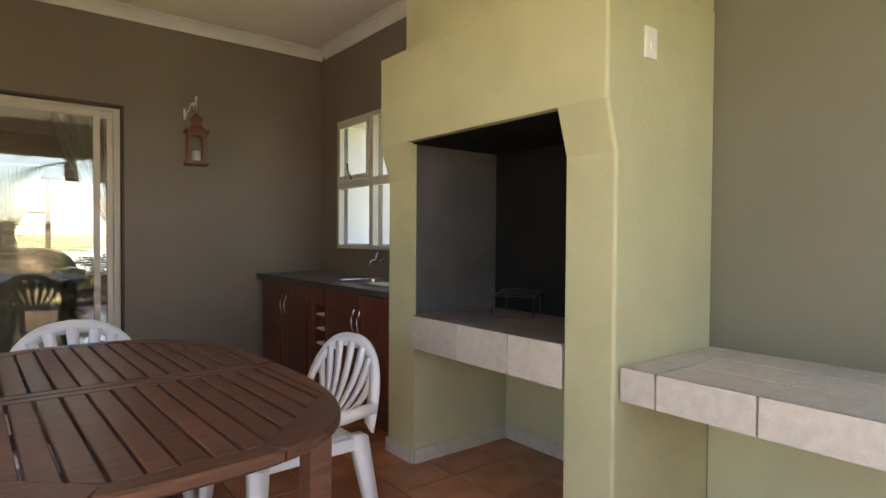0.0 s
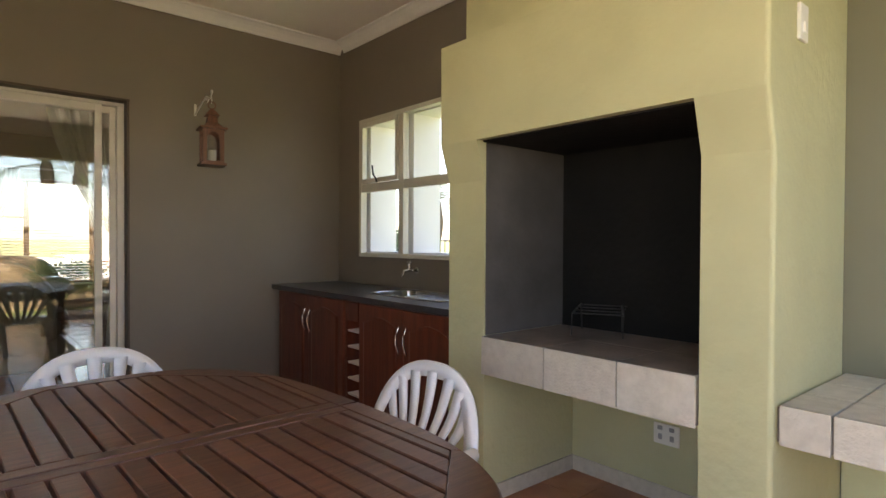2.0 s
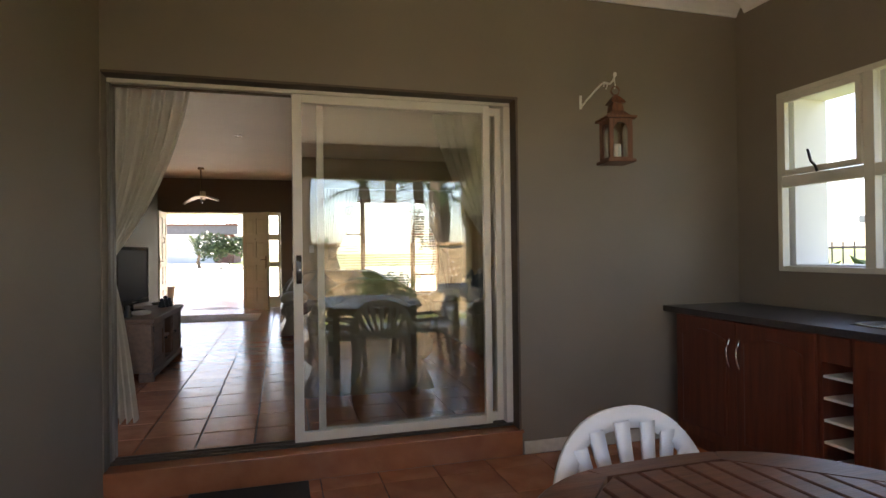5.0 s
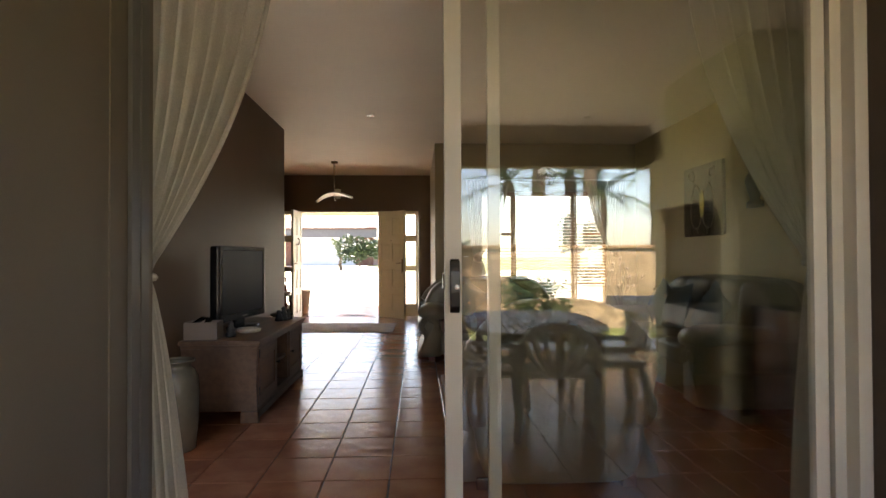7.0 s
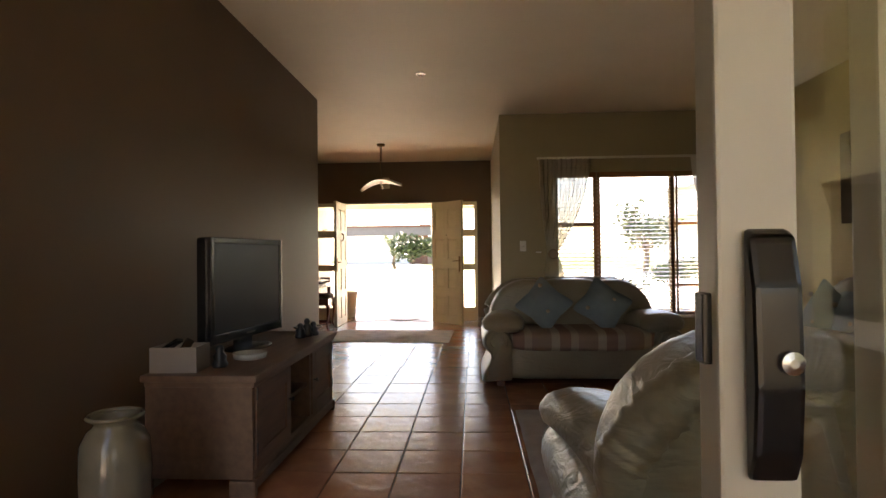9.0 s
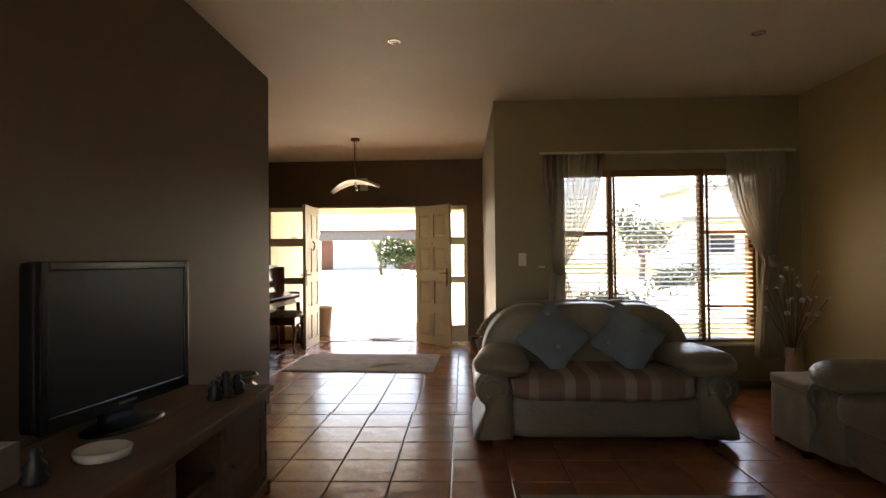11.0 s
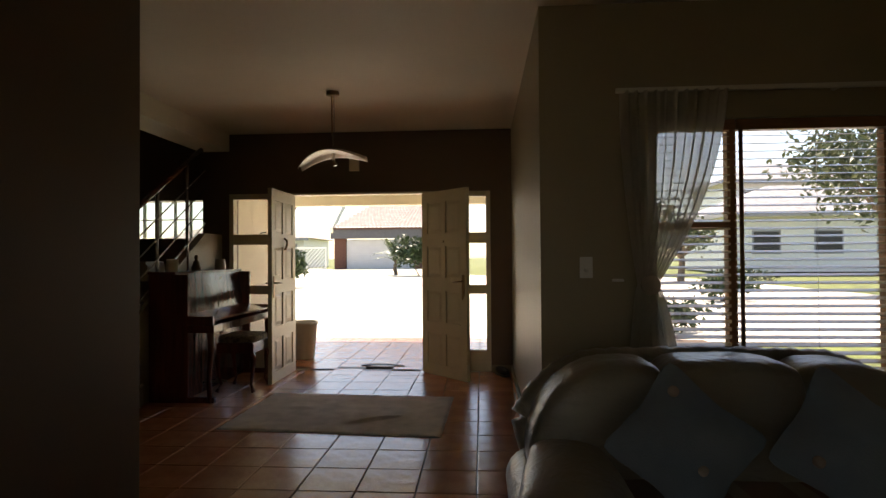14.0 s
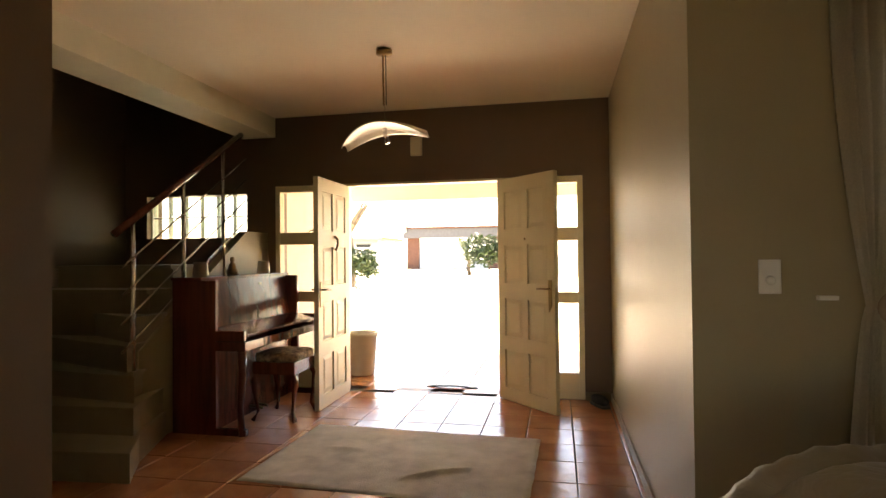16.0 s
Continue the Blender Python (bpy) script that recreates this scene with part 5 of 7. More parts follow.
bx = thing("storage_box", "grey-brown cardboard box holding dark objects on the stand", "box", pose(-1.965, 7.01, SH, 0, 0, 4) @ Matrix.Scale(0.92, 4))
part("box", boxes(((-0.12, -0.09, 0.0), (0.12, 0.09, 0.008)), ((-0.12, -0.09, 0.008), (-0.112, 0.09, 0.13)), ((0.112, -0.09, 0.008), (0.12, 0.09, 0.13)), ((-0.112, -0.09, 0.008), (0.112, -0.082, 0.13)), ((-0.112, 0.082, 0.008), (0.112, 0.09, 0.13))), M_CARD, bx)
tagged(part("remote_control", obox((-0.02, -0.07, 0), (0.02, 0.07, 0.018), pose(-1.945, 7.01, SH + 0.10, 25, 30, 20), 0.004), M_BLACKPL), "black remote control standing in the box", "remote")
tagged(part("remote_control", obox((-0.02, -0.07, 0), (0.02, 0.07, 0.018), pose(-2.00, 6.98, SH + 0.11, -30, 10, 70), 0.004), M_BLACKPL), "black remote control standing in the box", "remote")

vs = thing("floor_vase", "tall cream glazed ceramic floor vase with a rolled rim", "vase", pose(-1.885, 6.38, 0))
part("body", lathe([(0.098, 0), (0.107, 0.01), (0.119, 0.16), (0.124, 0.33), (0.118, 0.43), (0.095, 0.475), (0.075, 0.49), (0.075, 0.505), (0.098, 0.525), (0.095, 0.53), (0.072, 0.515), (0.068, 0.49), (0.10, 0.42), (0.10, 0.2), (0.06, 0.03)], 40), M_VASE, vs, smooth=True)
part("rim", tube([(0.094 * math.cos(2 * math.pi * i / 32), 0.094 * math.sin(2 * math.pi * i / 32), 0.526) for i in range(32)], 0.008, 8, True), M_VASE, vs, smooth=True)


tagged(copy_thing(vs, pose(-1.80, 8.60, 0) @ Matrix.Scale(1.1, 4)), "cream glazed ceramic floor vase past the television stand")


# ---- lounge window: frame, venetian blinds, curtains ----
lw = setting("window_2", boxes(((0.405, WY + 0.08, 0.425), (0.445, WY + 0.14, 2.045), 0.003), ((2.175, WY + 0.08, 0.425), (2.215, WY + 0.14, 2.045), 0.003), ((0.445, WY + 0.08, 0.425), (2.175, WY + 0.14, 0.47), 0.003), ((0.445, WY + 0.08, 2.005), (2.175, WY + 0.14, 2.045), 0.003),
                               ((0.86, WY + 0.08, 0.47), (0.91, WY + 0.14, 2.005), 0.003), ((1.72, WY + 0.08, 0.47), (1.77, WY + 0.14, 2.005), 0.003), ((0.445, WY + 0.085, 1.44), (0.86, WY + 0.135, 1.48), 0.003), ((1.77, WY + 0.085, 1.44), (2.175, WY + 0.135, 1.48), 0.003), ((0.445, WY + 0.085, 0.74), (0.86, WY + 0.135, 0.77), 0.003), ((1.77, WY + 0.085, 0.74), (2.175, WY + 0.135, 0.77), 0.003)), M_BLINDWOOD, "brown wooden window frame of three lights")
for a, b in ((0.445, 0.86), (0.91, 1.72), (1.77, 2.175)):
    pn = part("pane", boxes(((a, WY + 0.108, 0.47), (b, WY + 0.112, 2.005))), M_GLASS, lw)
    pn.visible_shadow = False
setting("window_sill_2", boxes(((0.38, WY - 0.03, 0.395), (2.24, WY + 0.075, 0.42), 0.006)), M_CREAM, "cream window sill")
for k, (a, b) in enumerate(((0.41, 0.875), (0.885, 1.735), (1.745, 2.21))):
    bl = thing("venetian_blind", "brown wooden venetian blind, open slats coloured pale as if sunlit", "blind", pose((a + b) / 2, WY + 0.035, 0), "blinds at the lounge window")
    w = (b - a) / 2
    part("head_rail", boxes(((-w, -0.03, 1.985), (w, 0.03, 2.045), 0.004)), M_BLINDWOOD, bl)
    n = 35
    bm = obox((-w + 0.004, -0.025, -0.0015), (w - 0.004, 0.025, 0.0015), pose(0, 0, 0, 14, 0, 0))
    me = to_mesh("slat", bm, M_SLAT_LIT)
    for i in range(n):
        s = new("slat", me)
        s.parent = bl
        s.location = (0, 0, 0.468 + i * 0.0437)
    part("bottom_rail", boxes(((-w + 0.003, -0.025, 0.432), (w - 0.003, 0.025, 0.452), 0.003)), M_BLINDWOOD, bl)
    for x in (-w + 0.02, w - 0.02):
        part("ladder_tape", boxes(((x - 0.012, -0.027, 0.45), (x + 0.012, -0.0255, 1.985))), M_BLINDWOOD, bl)
    for x in ((0.0,) if w > 0.3 else ()):
        part("cord", tube([(x, -0.028, 0.45), (x, -0.028, 1.985)], 0.0012, 5), M_WHITE, bl)


def tied_curtain(name, label, xa, xb, xt, ztop, ztie, zbot, xbot_a, xbot_b, y, mtl, folds, side, tie=True):
    """A curtain hung between xa and xb, gathered at xt by a tie and spreading again below it."""
    def fn(u, v):
        z = ztop + (zbot - ztop) * v
        vt = (ztop - ztie) / (ztop - zbot)
        if v < vt:
            s = v / vt
            e = s ** 1.7
            w = 0.05
            lo = xa + (xt - w - xa) * e
            hi = xb + (xt + w - xb) * (0.25 * s + 0.75 * s ** 2.2)
            if side < 0:
                lo = xa + (xt - w - xa) * (0.25 * s + 0.75 * s ** 2.2)
                hi = xb + (xt + w - xb) * e
        else:
            s = (v - vt) / (1 - vt)
            e = s ** 0.6
            lo = xt - 0.05 + (xbot_a - xt + 0.05) * e
            hi = xt + 0.05 + (xbot_b - xt - 0.05) * e
        amp = 0.028 * (0.5 + min(1, abs(v - vt) * 3))
        ph = 2 * math.pi * folds * u
        yy = y + amp * math.sin(ph + 0.6 * math.sin(3 * v + u * 5)) + 0.01 * math.sin(ph * 2.3 + 1)
        return (lo + (hi - lo) * u, yy, z + 0.012 * math.sin(ph) * (v > 0.97))
    t = thing(name, label, "curtain", group="tied-back curtains")
    part("cloth", sheet(fn, folds * 10, 46), mtl, t, smooth=True)
    if tie:
        part("tie_band", tube([(xt - 0.07 * math.cos(a), y - 0.05 * math.sin(a), ztie + 0.012 * math.cos(a)) for a in [2 * math.pi * i / 20 for i in range(20)]], 0.014, 7, True), M_SHEERW if mtl is M_SHEERW else M_RUG, t, "cloth tie-back")
    return t


c1 = tied_curtain("curtain", "sheer beige curtain tied back with a round wooden disc", 0.22, 0.80, 0.36, 2.19, 1.12, 0.30, 0.24, 0.58, WY - 0.075, M_SHEER, 11, 1, False)
c2 = tied_curtain("curtain", "sheer beige curtain tied back with a round wooden disc", 1.90, 2.44, 2.29, 2.19, 1.18, 0.30, 2.15, 2.40, WY - 0.075, M_SHEER, 11, -1, False)
for c, x, z in ((c1, 0.36, 1.12), (c2, 2.29, 1.18)):
    bm = lathe([(0.002, 0), (0.05, 0.004), (0.055, 0.012), (0.045, 0.022), (0.002, 0.026)], 20)
    bm.transform(pose(x, WY - 0.125, z, 90, 0, 0))
    part("tie_disc", bm, M_OTTO, c, "round dark wooden tie-back disc", True)
    part("tie_stem", tube([(x, WY - 0.126, z), (x - 0.02, WY - 0.002, z)], 0.006), M_BRASS, c)
rod = thing("curtain_rod", "thin cream curtain rail above the window", "rail")
part("rail", boxes(((0.20, WY - 0.09, 2.185), (2.54, WY - 0.06, 2.21), 0.004)), M_WINFRAME, rod)
for x in (0.26, 1.4, 2.48):
    part("rail_bracket", boxes(((x - 0.01, WY - 0.06, 2.188), (x + 0.01, WY, 2.205), 0.002)), M_WINFRAME, rod)
sw = thing("light_switch", "white dimmer switch plate on the olive wall", "switch", pose(0.04, WY, 1.215))
part("plate", boxes(((-0.036, -0.01, -0.06), (0.036, 0, 0.06), 0.004)), M_WHITE, sw)
bm = lathe([(0.016, 0), (0.016, 0.006), (0.011, 0.014), (0.002, 0.015)], 20)
bm.transform(pose(0, -0.010, -0.012, 90, 0, 0))
part("dimmer_knob", bm, M_WHITE, sw, "round white dimmer knob", True)
hk = part("curtain_hook", boxes(((0.185, WY - 0.03, 1.135), (0.245, WY, 1.15), 0.003)), M_WHITE)
tagged(hk, "small white plastic wall hook beside the curtain", "hook")

# patio door curtains, on the lounge side
tied_curtain("curtain", "long white sheer curtain gathered beside the sliding door", -1.68, -0.92, -1.45, 2.34, 1.08, 0.18, -1.72, -1.25, LY0 + 0.10, M_SHEERW, 12, 1)
tied_curtain("curtain", "long white sheer curtain gathered beside the sliding door", 0.52, 1.40, 1.05, 2.34, 1.10, 0.05, 0.92, 1.28, LY0 + 0.10, M_SHEERW, 12, -1)
rod = thing("curtain_rod", "cream curtain rail over the sliding door", "rail")
part("rail", boxes(((-1.66, LY0 + 0.06, 2.335), (1.46, LY0 + 0.14, 2.36), 0.004)), M_WINFRAME, rod)
for x in (-1.5, -0.1, 1.3):
    part("rail_bracket", boxes(((x - 0.01, LY0, 2.34), (x + 0.01, LY0 + 0.06, 2.355), 0.002)), M_WINFRAME, rod)

# ---- wall art ----
M_ART = mat("brown_canvas", (0.22, 0.16, 0.11), 0.8, var=0.2, scale=9, bump=0.3, bscale=90)
M_GOLD = mat("gold_leaf", (0.62, 0.50, 0.10), 0.3, 0.4, var=0.1, bump=0.05)
M_ARTLINE = mat("pale_inlay", (0.50, 0.42, 0.32), 0.5, var=0.1, bump=0.05)


def art(yc, zc, w, h, gold):
    t = thing("wall_art", "square brown canvas with a raised pale spiral and dot design", "painting", pose(LX1, yc, zc, 0, 0, -90), "pictures on the olive wall")
    part("canvas", boxes(((-w / 2, -0.035, -h / 2), (w / 2, 0, h / 2), 0.003)), M_ART, t)
    for sx in (-1, 1):
        bm = bmesh.new()
        out = []
        for i in range(24):
            a = 2 * math.pi * i / 24
            out.append((sx * 0.13 + 0.115 * math.cos(a) * (1 - 0.25 * math.sin(a)), -0.06 + 0.24 * math.sin(a)))
        part("leaf_outline", tube([(x, -0.037, z) for x, z in out], 0.006, 6, True), M_ARTLINE, t)
        bm = bmesh.new()
        for i in range(9):
            for j in range(4):
                x, z = sx * (0.065 + j * 0.042), -0.22 + i * 0.04
                if ((x - sx * 0.13) / 0.10) ** 2 + ((z + 0.06) / 0.21) ** 2 < 1:
                    quadbox(bm, (x - 0.009, -0.0385, z - 0.009), (x + 0.009, -0.0355, z + 0.009))
        part("dots", bm, M_BLACK, t)
        sp = [(sx * (0.22 + (0.075 - 0.0028 * i) * math.cos(0.55 * i)), -0.037, 0.27 + (0.075 - 0.0028 * i) * math.sin(0.55 * i)) for i in range(24)]
        part("spiral", tube(sp, 0.006, 6), M_ARTLINE, t)
        part("tail", tube([(sx * 0.10, -0.037, -0.30), (sx * 0.10, -0.037, -h / 2 + 0.02)], 0.005, 6), M_ARTLINE, t)
    if gold:
        out = [(0.045 * math.sin(math.pi * i / 10), -0.04 + 0.15 * math.cos(math.pi * i / 10)) for i in range(11)] + [(-0.045 * math.sin(math.pi * i / 10), -0.04 - 0.15 * math.cos(math.pi * i / 10)) for i in range(1, 10)]
        bm = prism(list(reversed(out)), 0.006)
        bm.transform(pose(0, -0.042, 0))
        part("gold_leaf", bm, M_GOLD, t, "yellow gold leaf shape")


art(8.86, 1.73, 0.82, 0.76, True)
art(6.94, 1.73, 0.82, 0.76, False)
fig = thing("wall_carving", "dark carved wooden figure hung on the wall", "carving", pose(LX1 - 0.04, 7.90, 1.57))
bm = join(lathe([(0.10, 0), (0.10, 0.05), (0.05, 0.07), (0.09, 0.16), (0.12, 0.26), (0.06, 0.34), (0.05, 0.36), (0.085, 0.42), (0.075, 0.49), (0.02, 0.53)], 16))
bm.transform(Matrix.Diagonal((0.4, 1.2, 1, 1)))
part("figure", bm, M_BLACK, fig, smooth=True)

# ---- down-lights ----
for x, y in ((-0.975, 9.27), (1.475, 9.27)):
    d = thing("downlight", "small recessed ceiling spot with a chrome ring, unlit", "lamp", pose(x, y, LCEIL), "recessed ceiling spots")
    part("ring", lathe([(0.046, 0.0), (0.046, -0.006), (0.032, -0.008), (0.030, 0.0)], 28), M_CHROME, d, smooth=True)
    part("bulb", lathe([(0.028, -0.001), (0.024, -0.004), (0.004, -0.005)], 20), M_GLOBE, d, smooth=True)

# ---- entrance hall ----
RUGV = [(-2.55, 11.67), (-0.85, 11.54), (-0.815, 12.71), (-2.52, 12.80)]


def rug_pt(u, v):
    a = Vector(RUGV[0]).lerp(Vector(RUGV[1]), u)
    b = Vector(RUGV[3]).lerp(Vector(RUGV[2]), u)
    c = a.lerp(b, v)
    z = 0.012 + 0.003 * noise.noise(Vector((c.x * 3, c.y * 3, 0)))
    d = abs((v - 0.30) - 0.55 * (u - 0.62) - 0.05 * math.sin(9 * u))
    z += 0.028 * math.exp(-(d / 0.03) ** 2) * max(0, 1 - ((u - 0.66) / 0.13) ** 2)
    z += 0.012 * math.exp(-((v - 0.55) / 0.03) ** 2) * max(0, 1 - ((u - 0.25) / 0.1) ** 2)
    edge = min(u, 1 - u, v, 1 - v)
    return (c.x + 0.006 * noise.noise(Vector((v * 9, 1, u))), c.y + 0.012 * noise.noise(Vector((u * 7, 3, v))), z if edge > 0.004 else 0.002)


tagged(part("rug", sheet(rug_pt, 90, 64), M_RUG, smooth=True), "worn grey-beige woven rug, rumpled, on the tiles", "rug")

# front door frame, sidelights, leaves
DX0, DX1, DT = -2.715, -1.195, 2.0


def side_light(x0, x1, name):
    t = setting(name, boxes(((x0, FY - 0.012, 0.006), (x0 + 0.05, FY + 0.08, 2.026), 0.004), ((x1 - 0.05, FY - 0.012, 0.006), (x1, FY + 0.08, 2.026), 0.004), ((x0 + 0.05, FY - 0.012, 0.006), (x1 - 0.05, FY + 0.08, 0.24), 0.004), ((x0 + 0.05, FY - 0.012, 1.965), (x1 - 0.05, FY + 0.08, 2.026), 0.004),
                             ((x0 + 0.05, FY - 0.01, 0.87), (x1 - 0.05, FY + 0.08, 0.97), 0.004), ((x0 + 0.05, FY - 0.01, 1.44), (x1 - 0.05, FY + 0.08, 1.56), 0.004)), M_DOORP, "cream wooden sidelight with three panes")
    for z0, z1 in ((0.24, 0.87), (0.97, 1.44), (1.56, 1.965)):
        g = part("pane", boxes(((x0 + 0.05, FY + 0.04, z0), (x1 - 0.05, FY + 0.045, z1))), M_GLASS, t)
        g.visible_shadow = False
    part("stay_handle", tube([((x0 + x1) / 2 + 0.02, FY - 0.02, 1.57), ((x0 + x1) / 2 + 0.05, FY - 0.04, 1.575), ((x0 + x1) / 2 + 0.10, FY - 0.03, 1.585)], 0.007), M_BLACK, t, "black window catch")


side_light(-3.458, -2.76, "window_3")
side_light(-1.15, -0.452, "window_4")
setting("trim_door_frame", boxes(((-2.758, FY - 0.02, 0.006), (DX0, FY + 0.10, 2.028), 0.004), ((DX1, FY - 0.02, 0.006), (-1.152, FY + 0.10, 2.028), 0.004), ((DX0, FY - 0.02, DT + 0.004), (DX1, FY + 0.10, 2.028), 0.004)), M_DOORP, "cream painted door frame")


def door_leaf(name, label, m, w, s):
    """A panelled leaf from its hinge along +x (s = 1) or -x (s = -1); the room side is -y."""
    t = new(name)
    t.matrix_basis = m
    tagged(t, label, kind="structure")
    d = 0.042
    cols = [(0.09, w / 2 - 0.035), (w / 2 + 0.035, w - 0.09)]
    rowz = [(0.12, 0.46), (0.58, 0.92), (1.06, 1.40), (1.54, 1.88)]
    holes = [(s * a if s > 0 else s * b, s * b if s > 0 else s * a, z0, z1) for a, b in cols for z0, z1 in rowz]
    bm = slab_with_holes(min(0, s * w), max(0, s * w), 0.006, DT, d, holes)
    bm.transform(pose(0, -d / 2, 0))
    part("leaf", bm, M_DOORP, t)
    for h in holes:
        bm = bmesh.new()
        quadbox(bm, (h[0], -0.008, h[2]), (h[1], 0.008, h[3]))
        for sy in (-1, 1):
            a = 0.045
            vo = [(h[0] + 0.012, h[2] + 0.012), (h[1] - 0.012, h[2] + 0.012), (h[1] - 0.012, h[3] - 0.012), (h[0] + 0.012, h[3] - 0.012)]
            vi = [(h[0] + a, h[2] + a), (h[1] - a, h[2] + a), (h[1] - a, h[3] - a), (h[0] + a, h[3] - a)]
            o = [bm.verts.new((x, sy * 0.0082, z)) for x, z in vo]
            n = [bm.verts.new((x, sy * 0.017, z)) for x, z in vi]
            for i in range(4):
                j = (i + 1) % 4
                bm.faces.new((o[i], o[j], n[j], n[i]))
            bm.faces.new(n)
        bmesh.ops.recalc_face_normals(bm, faces=bm.faces)
        part("raised_panel", bm, M_DOORP, t)
    lx = s * (w - 0.05)
    for sy in (-1, 1):
        pl = part("lock_plate", boxes(((lx - 0.02, min(sy * 0.021, sy * 0.027), 0.88), (lx + 0.02, max(sy * 0.021, sy * 0.027), 1.10), 0.002)), M_BRASS, t, "aged brass lock plate")
        part("lever", tube([(lx, sy * 0.026, 1.03), (lx, sy * 0.06, 1.03), (lx - s * 0.02, sy * 0.064, 1.03), (lx - s * 0.12, sy * 0.06, 1.025)], 0.008), M_BRASS, pl, "brass lever handle", True)
    for z in (0.2, 1.75):
        part("hinge", boxes(((-0.008, -0.03, z), (0.008, -0.018, z + 0.09), 0.002)), M_BRASS, t)
    return t


left_leaf = door_leaf("door_2", "cream eight-panel wooden front door leaf standing wide open", pose(DX0 + 0.02, FY - 0.03, 0, 0, 0, -90), 0.725, 1)
right_leaf = door_leaf("door_3", "cream eight-panel wooden front door leaf standing half open", pose(DX1 - 0.008, FY - 0.03, 0, 0, 0, 134), 0.735, -1)
kn = part("door_knocker", tube([(0.36, 0.022, 1.50), (0.36, 0.05, 1.47), (0.36, 0.05, 1.42), (0.36, 0.03, 1.37)], 0.012), M_BRASS, left_leaf, "brass door knocker", True)
part("peephole", boxes(((-0.385, 0.021, 1.44), (-0.365, 0.026, 1.46), 0.002)), M_BRASS, right_leaf)
kc = part("key_bunch", boxes(((-0.70, 0.028, 0.86), (-0.685, 0.034, 0.93), 0.001), ((-0.688, 0.03, 0.84), (-0.675, 0.036, 0.90), 0.001)), M_BRASS, right_leaf, "keys hanging from the lock")
dcb = thing("door_chime", "small cream door chime box above the door", "chime", pose(-1.99, FY, 2.36))
part("box", boxes(((-0.055, -0.045, -0.09), (0.055, 0, 0.09), 0.006)), M_DOORP, dcb)

# glass blocks in the front wall
gbs = setting("window_5", boxes(((GB[0], FY + 0.07, GB[2]), (GB[0] + 0.012, FY + 0.16, GB[3])), ((GB[1] - 0.012, FY + 0.07, GB[2]), (GB[1], FY + 0.16, GB[3]))), M_WHITE, "window of glass blocks beside the stairs")
M_BLOCK = glass_mat("glass_block", (0.82, 0.88, 0.86), 0.25, 1.0)
nb = 6
bw = (GB[1] - GB[0] - 0.024) / nb
for i in range(nb):
    for j in range(2):
        x, z = GB[0] + 0.012 + i * bw, GB[2] + 0.006 + j * 0.215
        b = part("glass_block", boxes(((x + 0.006, FY + 0.08, z + 0.006), (x + bw - 0.006, FY + 0.15, z + 0.209), 0.012)), M_BLOCK, gbs)
        b.visible_shadow = False
part("mortar_joint", boxes(*[((GB[0] + 0.012 + i * bw - 0.005, FY + 0.085, GB[2]), (GB[0] + 0.012 + i * bw + 0.005, FY + 0.145, GB[3])) for i in range(1, nb)], ((GB[0] + 0.012, FY + 0.086, GB[2] + 0.216), (GB[1] - 0.012, FY + 0.144, GB[2] + 0.226))), M_WHITE, gbs)

# pendant lamp
pl = thing("pendant_lamp", "pendant lamp with a curved frosted glass shade on a bronze stem", "lamp", pose(-1.828, 12.345, LCEIL))
part("ceiling_rose", lathe([(0.055, 0.0), (0.055, -0.03), (0.02, -0.035)], 24), M_BRASS, pl, smooth=True)
part("stem", tube([(-0.008, 0, -0.03), (-0.008, 0, -0.38)], 0.007), M_BRASS, pl)
part("stem", tube([(0.010, 0, -0.03), (0.010, 0, -0.38)], 0.004), M_BLACK, pl)
part("shade", sheet(lambda u, v: ((u - 0.5) * 0.58, (v - 0.5) * 0.40 * math.sin(math.pi * (0.04 + 0.92 * u)) ** 0.6, -0.52 - 0.10 * abs(2 * u - 1) ** 2.0 * (1.25 - 0.5 * u) - 0.03 * (2 * v - 1) ** 2 + 0.02 * u), 26, 14, 0.006), M_GLOBE, pl, "curved frosted white glass shade", True)
part("wire", tube([(0, 0, -0.38), (0, 0, -0.56)], 0.002, 5), M_STEEL, pl)
part("lamp_holder", tube([(0, 0, -0.535), (0.0, 0, -0.58), (0.02, 0, -0.64)], [0.016, 0.014, 0.02]), M_CHROME, pl, smooth=True)


# staircase
stair = setting("stairs", boxes(((-4.69, 12.4, 0.0), (-3.66, 13.6, 0.9))), M_STAIR, "beige tiled stairs")
RISE = 0.18
RR = [(-3.12, 11.50), (-3.33, 11.78), (-3.40, 11.87), (-3.52, 11.95), (-3.56, 12.06)]
LL = [(-4.7, 11.38), (-4.7, 11.72), (-4.7, 12.04), (-4.7, 12.36), (-4.7, 12.66)]


def flat_prism(pts, z0, z1, bevel=0.0):
    """A level plate on a plan outline."""
    bm = bmesh.new()
    a = [bm.verts.new((x, y, z0)) for x, y in pts]
    b = [bm.verts.new((x, y, z1)) for x, y in pts]
    bm.faces.new(list(reversed(a)))
    bm.faces.new(b)
    for i in range(len(pts)):
        j = (i + 1) % len(pts)
        bm.faces.new((a[i], a[j], b[j], b[i]))
    bmesh.ops.recalc_face_normals(bm, faces=bm.faces)
    if bevel:
        bmesh.ops.bevel(bm, geom=list(bm.edges), offset=bevel, segments=2, affect="EDGES")
    return bm


